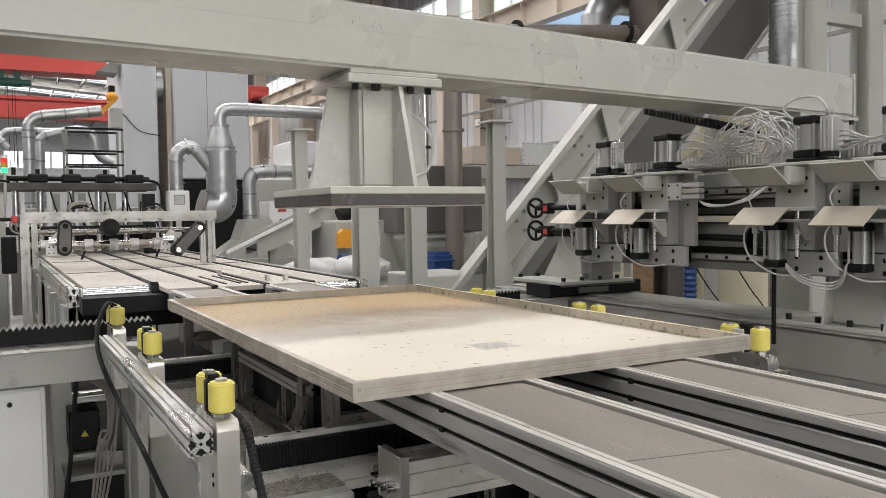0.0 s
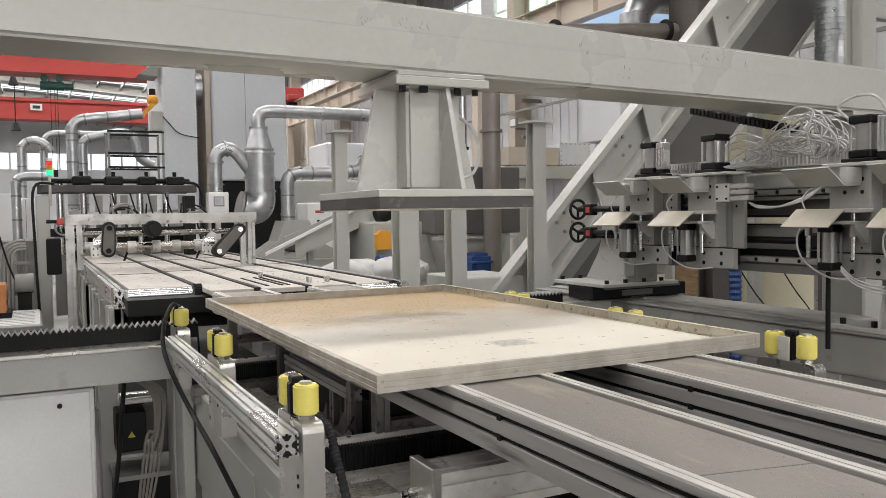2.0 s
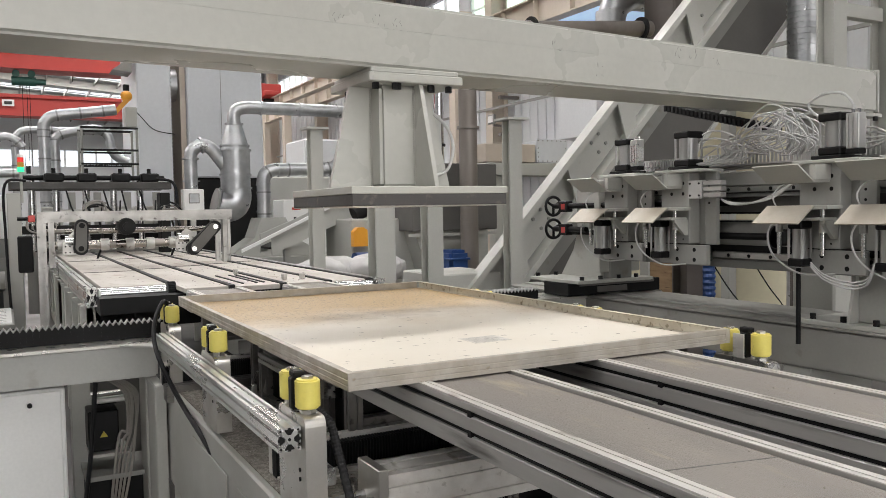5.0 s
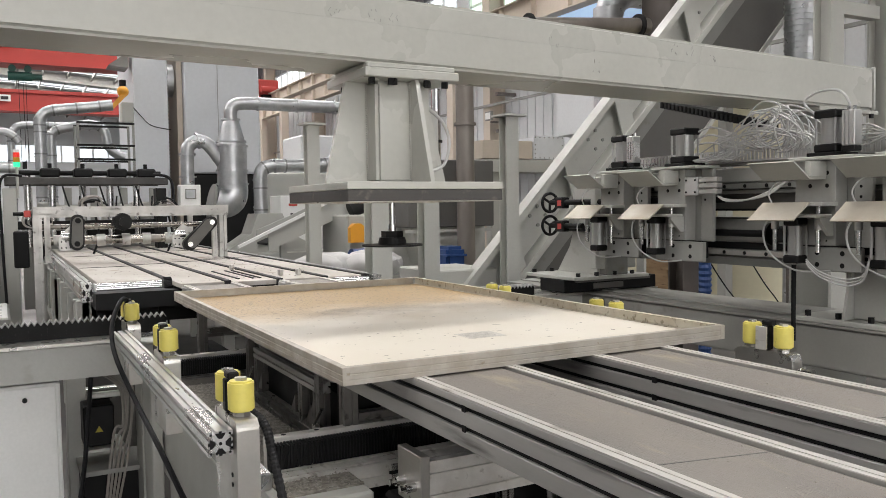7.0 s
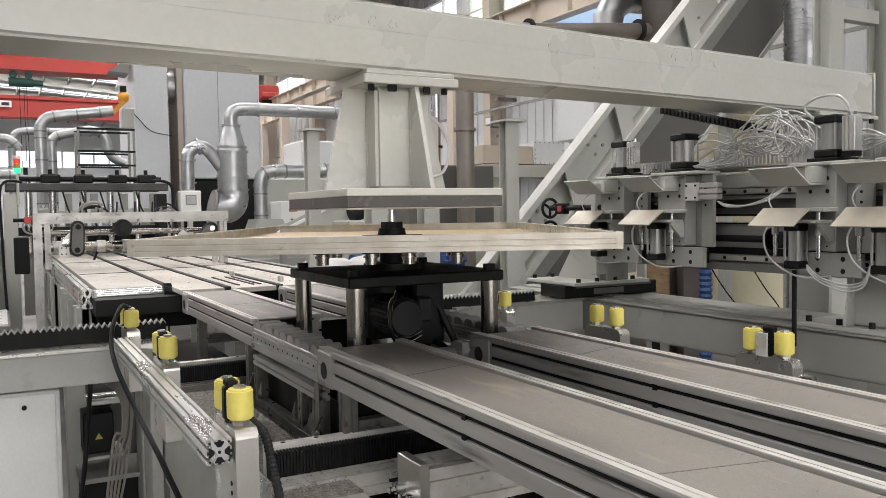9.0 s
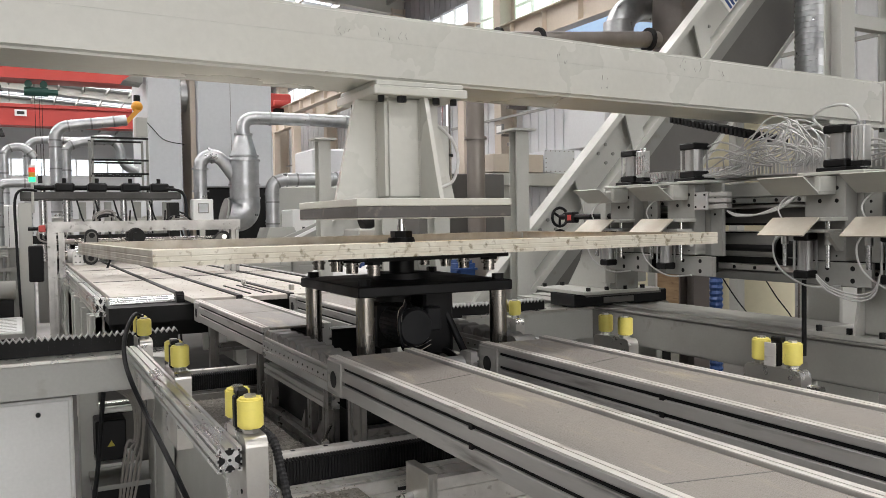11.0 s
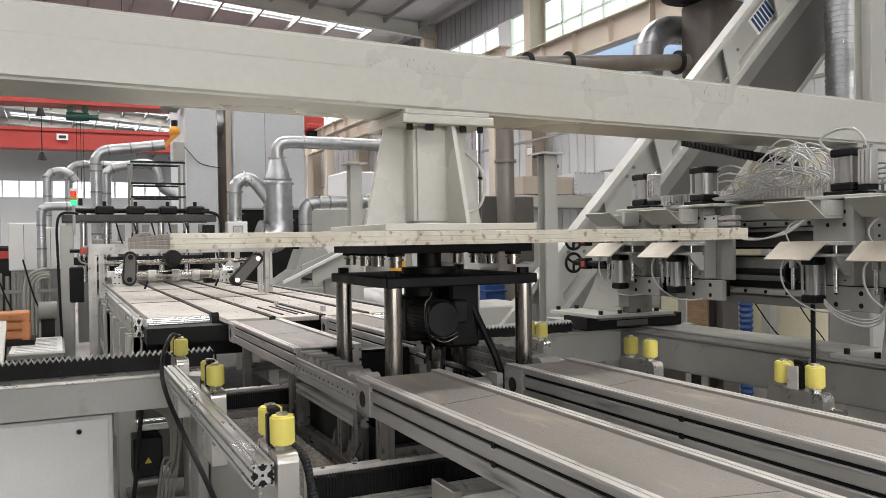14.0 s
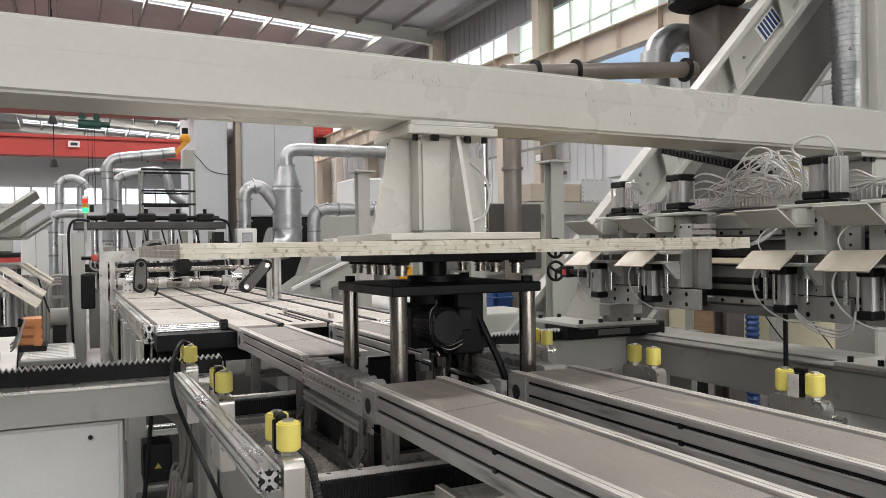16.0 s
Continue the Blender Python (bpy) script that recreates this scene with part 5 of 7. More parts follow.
def clamp_disc():
    d = thing("clamp_disc", (AX, AY, 1.0), "black round clamp foot on a steel rod", "clamp foot")
    bm = rod(bag(), (AX, AY, 1.0), (AX, AY, 1.006), 0.105, 40)
    part("disc", bm, RUBBER, d)
    bm = rod(bag(), (AX, AY, 1.0065), (AX, AY, 1.03), 0.05, 26, 0.045)
    rod(bm, (AX, AY, 1.03), (AX, AY, 1.052), 0.038, 6)
    part("hub", bm, BLACK, d)
    bm = rod(bag(), (AX, AY, 1.052), (AX, AY, 1.075), 0.014, 12)
    rod(bm, (AX, AY, 1.075), (AX, AY, 1.28), 0.011, 14)
    part("rod", bm, STEEL, d, "polished steel rod", True)
    return d


DISC = clamp_disc()
LIFT_Z = 0.865


def lift():
    l = thing("lift_table", (AX, AY, LIFT_Z), "black lifting table on four polished columns", "lift")
    q, z = 0.277, LIFT_Z
    bm = box(bag(), AX - q, AX + q, AY - q - 0.008, AY + q + 0.008, z - 0.034, z, 0.004)
    part("frame_plate", bm, BLACK, l)
    for x in (AX - q + 0.036, AX + q - 0.036):
        for y in (AY - q + 0.03, AY + q - 0.03):
            part("guide_column", rod(bag(), (x, y, z - 0.5), (x, y, z - 0.034), 0.029, 24), COLUMN, l, "polished guide column", True)
            part("column_nut", rod(bag(), (x, y, z + 0.0005), (x, y, z + 0.02), 0.02, 6), BLACK, l)
    part("turntable_ring", rod(bag(), (AX, AY, z + 0.0005), (AX, AY, z + 0.022), 0.1, 44), BLACK, l, "", True)
    part("turntable_hub", rod(bag(), (AX, AY, z + 0.022), (AX, AY, z + 0.072), 0.044, 30), BLACK, l, "", True)
    part("gear_housing", box(bag(), AX + 0.035, AX + 0.15, AY - 0.1, AY + 0.14, z - 0.262, z - 0.035, 0.01), BLACK, l)
    part("gear_flange", box(bag(), AX - 0.1, AX + 0.034, AY - 0.02, AY + 0.14, z - 0.24, z - 0.08, 0.012), BLACK, l)
    part("swivel_neck", rod(bag(), (AX - 0.02, AY + 0.03, z - 0.0795), (AX - 0.02, AY + 0.03, z - 0.035), 0.062, 28), BLACK, l, "", True)
    part("drive_motor", rod(bag(), (AX - 0.035, AY - 0.17, z - 0.15), (AX - 0.035, AY - 0.021, z - 0.15), 0.064, 28), MOTOR, l, "dark round motor", True)
    bm = bag()
    for k in range(30):
        a = k * math.pi / 15
        rod(bm, (AX - 0.035 + 0.065 * math.cos(a), AY - 0.162, z - 0.15 + 0.065 * math.sin(a)), (AX - 0.035 + 0.065 * math.cos(a), AY - 0.03, z - 0.15 + 0.065 * math.sin(a)), 0.0032, 5)
    part("motor_fins", bm, MOTOR, l)
    part("fan_cover", rod(bag(), (AX - 0.035, AY - 0.186, z - 0.15), (AX - 0.035, AY - 0.1705, z - 0.15), 0.056, 28, 0.064), MOTOR, l, "", True)
    part("terminal_box", box(bag(), AX + 0.016, AX + 0.07, AY - 0.165, AY - 0.101, z - 0.17, z - 0.09, 0.006), MOTOR, l)
    bm = rod(bag(), (AX - 0.02, AY - 0.1, z - 0.3), (AX - 0.02, AY - 0.1, z - 0.26), 0.03, 6)
    rod(bm, (AX - 0.02, AY - 0.1, z - 0.4), (AX - 0.02, AY - 0.1, z - 0.3), 0.022, 20)
    rod(bm, (AX - 0.02, AY - 0.1, z - 0.26), (AX - 0.02, AY - 0.05, z - 0.23), 0.012, 12)
    part("rotary_joint", bm, COLUMN, l, "steel hex rotary joint")
    for k, (m, dz) in enumerate(((GREYC, 0.0), (CREAM, 0.014))):
        bm = tube(bag(), [(AX - 0.06, AY - 0.15, z - 0.06 - dz), (AX - 0.085 - dz, AY - 0.18, z - 0.1), (AX - 0.08 - dz, AY - 0.18, z - 0.17 - dz), (AX - 0.03, AY - 0.17, z - 0.215 - dz), (AX + 0.03, AY - 0.16, z - 0.2 - dz)], 0.0014, 6)
        part("signal_wire", bm, m, l, "", True)
    part("lift_screw", rod(bag(), (AX + 0.02, AY, z - 0.6), (AX + 0.02, AY, z - 0.265), 0.035, 20), COLUMN, l, "", True)
    bm = tube(bag(), [(AX - 0.06, AY - 0.16, z - 0.07), (AX - 0.1, AY - 0.19, z - 0.12), (AX - 0.09, AY - 0.19, z - 0.2), (AX - 0.04, AY - 0.16, z - 0.22)], 0.005, 6)
    part("wire", bm, CABLE, l, "", True)
    bm = tube(bag(), [(AX + 0.12, AY - 0.08, z - 0.1), (AX + 0.15, AY - 0.12, z - 0.2), (AX + 0.18, AY - 0.16, z - 0.3), (AX + 0.2, AY - 0.2, z - 0.42)], 0.013, 8)
    part("cable", bm, CABLE, l, "", True)
    # turning head: a square plate on sprung pins
    t = part("turning_plate", box(bag(), -0.268, 0.268, -0.268, 0.268, 0.075, 0.1025, 0.003), BLACK, None, "black turning plate under the panel")
    t.parent = l
    OFF[t.name] = Vector((0, 0, 0))
    for x in (-0.215, -0.06, 0.06, 0.215):
        for y in (-0.22, 0.22):
            if abs(x) > 0.03:
                bm = rod(bag(), (x, y, 0.03), (x, y, 0.0745), 0.02, 16)
                rod(bm, (x, y, 0.052), (x, y, 0.058), 0.025, 16)
                part("spring_pin", bm, COLUMN, t, "", True)
                part("pin_cap", rod(bag(), (x, y, 0.0655), (x, y, 0.0748), 0.032, 6), BLACK, t)
    return l, t


LIFT, TURN = lift()


# ---- the side aligners ----
def roller(parent, x, y, z0):
    z0 += 0.007
    bm = rod(bag(), (x, y, z0), (x, y, z0 + 0.063), 0.027, 32)
    es = [e for e in bm.edges if abs(e.verts[0].co.z - e.verts[1].co.z) < 1e-5]
    bmesh.ops.bevel(bm, geom=es, offset=0.004, segments=2, affect="EDGES")
    r = part("guide_roller", bm, YELLOW, parent, "yellow polyurethane roller", True)
    part("axle", rod(bag(), (x, y, z0 - 0.014), (x, y, z0 - 0.0005), 0.012, 14), STEEL, r)
    part("lock_nut", rod(bag(), (x, y, z0 - 0.011), (x, y, z0 - 0.003), 0.018, 6), PLATE, r)
    part("hex_nut", rod(bag(), (x, y, z0 + 0.0632), (x, y, z0 + 0.069), 0.013, 6), PLATE, r)


def post_plate(parent, x0, x1, y0, y1, z0, z1, rad=0.02):
    pts = [(y0, z0), (y1, z0)]
    for k in range(6):
        a = k * math.pi / 10
        pts.append((y1 - rad + rad * math.cos(a), z1 - rad + rad * math.sin(a)))
    for k in range(6):
        a = math.pi / 2 + k * math.pi / 10
        pts.append((y0 + rad + rad * math.cos(a), z1 - rad + rad * math.sin(a)))
    return part("post_plate", prism(bag(), pts, "x", x0, x1), PLATE, parent, "brushed steel post")


def sensor(parent, x, y, z):
    s = part("sensor", box(bag(), x - 0.012, x + 0.012, y - 0.012, y + 0.012, z, z + 0.07, 0.003), BLACK, parent, "small black sensor")
    part("sensor_head", box(bag(), x - 0.008, x + 0.016, y - 0.02, y + 0.016, z + 0.07, z + 0.085, 0.003), BLACK, s)


LX, RX = -0.205, 1.318


def left_aligner():
    a = thing("side_aligner", (LX, 0.9, 0.85), "aluminium side aligner with yellow rollers on steel posts", "aligner", "side aligners")
    part("carrier_profile", extrusion(bag(), "y", 0.03, 1.62, (LX - 0.05, 0.874), 0.05, 0.05, 2, 2), ALU, a, "slotted aluminium carrier")
    profile_end(a, 0.03, (LX - 0.05, 0.874), 0.05, 0.05)
    for y, deep in ((0.11, 0.69), (0.94, 0.69), (1.72, 0.69)):
        post_plate(a, LX - 0.022, LX + 0.024, y - 0.1, y + 0.09, deep, 0.918)
        roller(a, LX, y - 0.055, 0.923)
        roller(a, LX, y + 0.055, 0.923)
        sensor(a, LX - 0.01, y, 0.9185)
        bm = bag()
        for zz in (0.86, 0.8, 0.78):
            rod(bm, (LX - 0.021, y - 0.06, zz), (LX - 0.024, y - 0.06, zz), 0.005, 10)
        parts("screw", bm, DARK, a)
    part("slide_block", box(bag(), LX - 0.015, LX + 0.06, 0.05, 0.16, 0.752, 0.79, 0.004), ALU, a)
    bm = bag()
    ring = [(LX + 0.03, 0.1, 0.915), (LX + 0.05, 0.06, 0.89), (LX + 0.055, 0.03, 0.84), (LX + 0.06, 0.0, 0.78), (LX + 0.066, -0.05, 0.68), (LX + 0.06, -0.09, 0.55)]
    tube(bm, ring, 0.0095, 10, 14, 0.09)
    part("corrugated_hose", bm, RUBBER, a, "black corrugated cable hose")
    bm = tube(bag(), [(LX, 1.72, 0.99), (LX - 0.03, 1.68, 1.01), (LX - 0.07, 1.62, 0.95), (LX - 0.085, 1.56, 0.88), (LX - 0.08, 1.45, 0.81), (LX - 0.045, 1.3, 0.7), (LX - 0.022, 1.0, 0.62), (LX + 0.005, 0.8, 0.53), (LX + 0.03, 0.65, 0.45)], 0.0085, 8)
    part("cable", bm, CABLE, a, "black cable", True)
    return a


LEFT = left_aligner()


def right_aligner():
    a = thing("side_aligner", (RX, 0.75, 0.85), "aluminium side aligner with yellow rollers on steel posts", "aligner", "side aligners")
    for y in (0.012, 0.73, 1.47):
        post_plate(a, RX - 0.022, RX + 0.022, y - 0.1, y + 0.1, 0.76, 0.916)
        roller(a, RX, y - 0.055, 0.921)
        roller(a, RX, y + 0.055, 0.921)
        if y < 0.2:
            sensor(a, RX, y, 0.9165)
            part("sensor_plate", box(bag(), RX - 0.026, RX - 0.02, y - 0.016, y + 0.022, 0.9165, 0.985, 0.001), ALUB, a)
    part("carrier_profile", extrusion(bag(), "y", -0.1, 1.6, (RX + 0.05, 0.8), 0.05, 0.06, 1, 1), ALU, a, "slotted aluminium carrier")
    x, y, z = 0.185, 0.05, 0.732
    part("slide_end_plate", box(bag(), x - 0.012, x + 0.012, y - 0.06, y + 0.06, z - 0.065, z + 0.055, 0.002), PLATE, a)
    part("slide_profile", extrusion(bag(), "x", x + 0.0125, RX + 0.02, (y, z - 0.01), 0.11, 0.1, 2, 2, 0.01, 0.009), ALUB, a)
    for dy in (-0.03, 0.025):
        bm = rod(bag(), (x - 0.012, y + dy, z - 0.02), (x - 0.035, y + dy, z - 0.02), 0.011, 14)
        rod(bm, (x - 0.035, y + dy, z - 0.02), (x - 0.05, y + dy, z - 0.02), 0.008, 8)
        part("adjusting_screw", bm, STEEL, a, "", True)
    part("cylinder_end", rod(bag(), (RX, -0.14, 0.87), (RX, -0.1, 0.87), 0.012, 12), STEEL, a)
    return a


RIGHT = right_aligner()


def right_rail():
    r = thing("slide_rail", (1.15, 0.7, 0.8), "aluminium slide rail beside the belt", "rail")
    part("rail_profile", extrusion(bag(), "y", -0.15, 2.4, (1.08, 0.83), 0.05, 0.06, 2, 1), ALU, r)
    for y in (0.1, 1.2, 2.2):
        part("rail_leg", box(bag(), 1.06, 1.1, y, y + 0.05, 0, 0.799), PAINTG, r)
    part("cross_profile", extrusion(bag(), "x", 1.11, 1.8, (0.3, 0.72), 0.06, 0.05, 1, 1), ALU, r)
    part("cross_profile", extrusion(bag(), "x", 1.11, 1.8, (1.3, 0.72), 0.06, 0.05, 1, 1), ALU, r)


right_rail()


# ---- girders, bellows and the left cabinet ----
def girder(x0, x1, y0, y1, z0, z1, label, axis, paint=PAINT):
    g = thing("bed_girder", ((x0 + x1) / 2, (y0 + y1) / 2, 0), label, "girder", "grey bed girders")
    part("girder_box", box(bag(), x0, x1, y0, y1, z0, z1, 0.008, 2), paint, g)
    if axis == "x":
        for x, w in ((x0 + 0.5, 0.12), (x1 - 0.05, 0.05)):
            part("girder_leg", box(bag(), x, x + w, y0 + 0.02, y1 - 0.02, 0, z0 - 0.0005, 0.005), PAINT, g)
        part("foot_plate", box(bag(), x0 + 0.1, x1, y0 - 0.03, y1 + 0.03, z1 + 0.0005, z1 + 0.012), PLATE, g)
    else:
        for y in (y0 + 0.5, (y0 + y1) / 2, y1 - 0.6):
            part("girder_leg", box(bag(), x0 + 0.02, x1 - 0.02, y, y + 0.14, 0, z0 - 0.0005, 0.005), PAINT, g)
        part("rim_plate", box(bag(), x0 - 0.012, x1 + 0.012, y0, y1, z1 + 0.0005, z1 + 0.012, 0.002), paint, g)
        part("rail_strip", box(bag(), x0 + 0.1, x0 + 0.2, y0, y1, z1 + 0.0125, z1 + 0.022, 0.002), PAINTC, g)
    return g


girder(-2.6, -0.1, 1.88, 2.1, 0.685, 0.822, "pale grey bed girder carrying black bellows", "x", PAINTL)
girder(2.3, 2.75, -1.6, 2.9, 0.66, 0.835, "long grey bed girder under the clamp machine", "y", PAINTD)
girder(1.35, 2.85, 2.12, 2.36, 0.66, 0.832, "light grey bed girder carrying black bellows", "x")


def bellows(x0, x1, y0, y1, z, n):
    b = thing("bellows", ((x0 + x1) / 2, y0, z), "black zigzag bellows over a guide rail", "bellows", "black bellows")
    w = (x1 - x0) / n
    for k in range(n):
        x = x0 + k * w
        bm = prism(bag(), [(x, z - 0.072), (x, z - 0.014), (x + w / 2, z), (x + w * 0.998, z - 0.014), (x + w * 0.998, z - 0.072)], "y", y0, y1)
        part("fold", bm, BLACK, b)
        bm = prism(bag(), [(x, z - 0.014), (x + w / 2, z + 0.0005), (x + w / 2, z + 0.008), (x - 0.001, z - 0.0085)], "y", y0 - 0.003, y1 + 0.003)
        prism(bm, [(x + w / 2, z + 0.0005), (x + w * 0.97, z - 0.014), (x + w * 0.98, z - 0.0085), (x + w / 2, z + 0.008)], "y", y0 - 0.003, y1 + 0.003)
        part("fold_edge", bm, EDGE, b)


bellows(-1.3, -0.03, 1.97, 2.0, 0.908, 56)
bellows(1.38, 1.98, 2.14, 2.19, 0.9, 27)


def cabinet():
    c = thing("electric_cabinet", (-0.75, 1.95, 0), "white steel cabinet below the girder", "cabinet")
    part("body", box(bag(), -1.2, -0.45, 1.9, 2.4, 0.02, 0.675, 0.006), WHITE, c)
    part("door", box(bag(), -1.18, -0.465, 1.886, 1.8995, 0.03, 0.668, 0.004), WHITE, c)
    part("lock", rod(bag(), (-0.575, 1.886, 0.622), (-0.575, 1.874, 0.622), 0.009, 16), DARK, c, "round dark lock")


cabinet()


def servo_drive():
    s = thing("servo_drive", (-0.33, 2.1, 0.4), "black servo drive box with cables behind the girder", "drive unit")
    part("case", box(bag(), -0.42, -0.3, 2.05, 2.2, 0.36, 0.53, 0.006), BLACK, s)
    part("warning_sticker", prism(bag(), [(-0.375, 0.42), (-0.345, 0.42), (-0.36, 0.446)], "y", 2.046, 2.0495), STICKY, s, "yellow warning triangle")
    part("motor_body", box(bag(), -0.4, -0.27, 2.05, 2.2, 0.56, 0.585, 0.005), ALUD, s)
    part("motor_nose", rod(bag(), (-0.4, 2.1, 0.572), (-0.27, 2.1, 0.572), 0.026, 16), STEEL, s, "", True)
    part("bracket", box(bag(), -0.42, -0.26, 2.03, 2.24, 0.34, 0.352), PAINT, s)
    rnd = random.Random(3)
    for k in range(5):
        bm = bag()
        x = -0.25 - 0.012 * k
        tube(bm, [(x - 0.04, 2.05, 0.66), (x + 0.02, 2.0, 0.6), (x + 0.02 + rnd.uniform(-0.02, 0.02), 2.0, 0.45), (x - 0.01, 2.0, 0.3 + 0.03 * k), (x - 0.05, 2.02, 0.1)], 0.006, 6)
        part("cable", bm, GREYC, s, "", True)
    bm = tube(bag(), [(-0.4, 1.86, 0.69), (-0.41, 1.85, 0.6), (-0.43, 1.84, 0.4), (-0.46, 1.83, 0.2), (-0.5, 1.82, 0.0)], 0.009, 8)
    part("cable", bm, CABLE, s, "", True)
    part("back_post", box(bag(), -0.47, -0.39, 2.25, 2.33, 0, 0.689, 0.004), PAINT, s)
    part("lower_shelf", box(bag(), -0.44, -0.1, 2.0, 2.3, 0.25, 0.27), PAINTG, s)
    # black box put in for the shade under the shelf
    part("lower_case", box(bag(), -0.43, -0.11, 2.06, 2.3, 0.0, 0.2495, 0.006), BLACK, s, "black box filling the dark recess under the shelf")
    part("back_panel", box(bag(), -0.44, -0.1, 2.345, 2.36, 0.0, 0.68), PAINTT, s)
    return s


servo_drive().location.x += 0.06
bm = box(bag(), -0.146, -0.1025, 1.68, 1.88, 0.0, 0.684, 0.005)
b = thing("support_column", (-0.16, 1.8, 0), "light grey support column of the girder", "column")
part("shaft", bm, PAINT, b)


# ---- the clamp machines on both sides ----
CX = 2.25


def air_cylinder(parent, x, y, z0, z1, w, name):
    capz = 0.032
    c = part(name, rod(bag(), (x, y, z0 + capz), (x, y, z1 - capz), w * 0.42, 24), CYL, parent, "aluminium air cylinder", True)
    for a, b in ((z0, z0 + capz), (z1 - capz, z1)):
        part("end_cap", box(bag(), x - w / 2, x + w / 2, y - w / 2, y + w / 2, a, b, 0.006), BLACK, c, "black end cap")
    bm = bag()
    for sx in (-1, 1):
        for sy in (-1, 1):
            rod(bm, (x + sx * w * 0.42, y + sy * w * 0.42, z0 + capz), (x + sx * w * 0.42, y + sy * w * 0.42, z1 - capz), 0.005, 8)
    parts("tie_rod", bm, CYL, c)
    return c


def clamp_head(parent, y, valve):
    """One head: shelf with the upper cylinder, two flared lips, bored plates, the lower cylinder between its guide rods."""
    x = CX
    y0, y1 = y - 0.03, y + 0.185
    h = part("head_block", box(bag(), x - 0.05, x + 0.02, y - 0.073, y + 0.11, 1.17, 1.5045, 0.003), PAINTC, parent, "grey clamp head plate with bolt holes")
    part("top_shelf", box(bag(), x - 0.09, x + 0.07, y - 0.175, y + 0.115, 1.505, 1.519, 0.003), PAINT, h)
    part("side_plate", box(bag(), x + 0.0205, x + 0.042, y - 0.175, y - 0.105, 1.165, 1.5045, 0.002), PAINTC, h)
    part("rear_plate", box(bag(), x + 0.0205, x + 0.06, y - 0.1045, y + 0.1, 1.165, 1.5045, 0.003), PAINTG, h)
    part("plate_base", box(bag(), x - 0.07, x + 0.07, y - 0.085, y + 0.045, 1.5195, 1.5345, 0.003), BLACK, h)
    air_cylinder(h, x, y - 0.02, 1.535, 1.7, 0.1, "upper_cylinder")
    if valve:
        v = part("side_valve", box(bag(), x - 0.045, x + 0.0, y - 0.145, y - 0.09, 1.555, 1.69, 0.003), ALU, h, "finned aluminium valve block")
        for k in range(3):
            part("valve_fin", box(bag(), x - 0.05, x - 0.0455, y - 0.14 + 0.018 * k, y - 0.132 + 0.018 * k, 1.56, 1.685), ALU, v)
        part("valve_foot", box(bag(), x - 0.045, x + 0.0, y - 0.145, y - 0.09, 1.5345, 1.5545, 0.002), BLACK, v)
        for dy in (-0.13, -0.105):
            part("valve_port", rod(bag(), (x - 0.022, y + dy, 1.6902), (x - 0.022, y + dy, 1.705), 0.006, 10), STEEL, v)
    # the lips open like a funnel towards the panel
    part("upper_lip", prism(bag(), [(x - 0.147, 1.43), (x - 0.143, 1.434), (x - 0.236, 1.5), (x - 0.24, 1.496)], "y", y0, y1), PAINT, h, "light grey flared guide lip")
    part("upper_lip_root", box(bag(), x - 0.143, x - 0.0505, y0, y1 - 0.02, 1.43, 1.438), PAINT, h)
    part("upper_lip_arm", box(bag(), x - 0.145, x - 0.0505, y0 - 0.004, y0 + 0.022, 1.4385, 1.5, 0.002), PAINT, h)
    part("lower_lip", prism(bag(), [(x - 0.147, 1.342), (x - 0.143, 1.338), (x - 0.236, 1.27), (x - 0.24, 1.274)], "y", y0, y1), LIP, h, "bare flared guide lip")
    part("lower_table", box(bag(), x - 0.143, x - 0.0505, y0 - 0.055, y1 - 0.02, 1.326, 1.342, 0.002), PAINT, h)
    part("cylinder_bracket", box(bag(), x - 0.15, x - 0.0505, y - 0.06, y + 0.17, 1.282, 1.294, 0.002), PAINT, h)
    air_cylinder(h, x - 0.1, y + 0.068, 1.1, 1.2815, 0.068, "lower_cylinder")
    part("piston_rod", rod(bag(), (x - 0.1, y + 0.068, 1.2945), (x - 0.1, y + 0.068, 1.3255), 0.01, 12), STEEL, h)
    for dy in (-0.035, 0.165):
        r = part("guide_rod", rod(bag(), (x - 0.1, y + dy, 1.145), (x - 0.1, y + dy, 1.325), 0.009, 12), STEEL, h, "", True)
        part("rod_sleeve", rod(bag(), (x - 0.1, y + dy, 1.235), (x - 0.1, y + dy, 1.2815), 0.0145, 14), ALUD, r, "", True)
    part("rib", prism(bag(), [(x - 0.0505, 1.2815), (x - 0.13, 1.2815), (x - 0.13, 1.27), (x - 0.07, 1.21), (x - 0.0505, 1.21)], "y", y - 0.065, y - 0.048), PAINT, h)
    part("slide_block", box(bag(), x - 0.0195, x + 0.12, y - 0.06, y + 0.1, 1.08, 1.155, 0.004), DARK, h, "dark slide block on the rail")
    part("top_slide", box(bag(), x + 0.0605, x + 0.124, y - 0.09, y + 0.09, 1.395, 1.45, 0.004), DARK, h, "dark slide block on the rail")
    part("foot_plate", box(bag(), x - 0.045, x - 0.02, y - 0.178, y + 0.13, 1.072, 1.1645, 0.003), PAINTC, h)
    bm = bag()
    for dy, z in ((-0.035, 1.455), (-0.035, 1.405), (0.04, 1.405), (-0.035, 1.19)):
        rod(bm, (x - 0.0506, y + dy, z), (x - 0.046, y + dy, z), 0.0085 if z > 1.2 else 0.004, 12)
    for dy in (-0.1, 0.01):
        for z in (1.095, 1.142):
            rod(bm, (x - 0.0456, y + dy, z), (x - 0.041, y + dy, z), 0.01, 12)
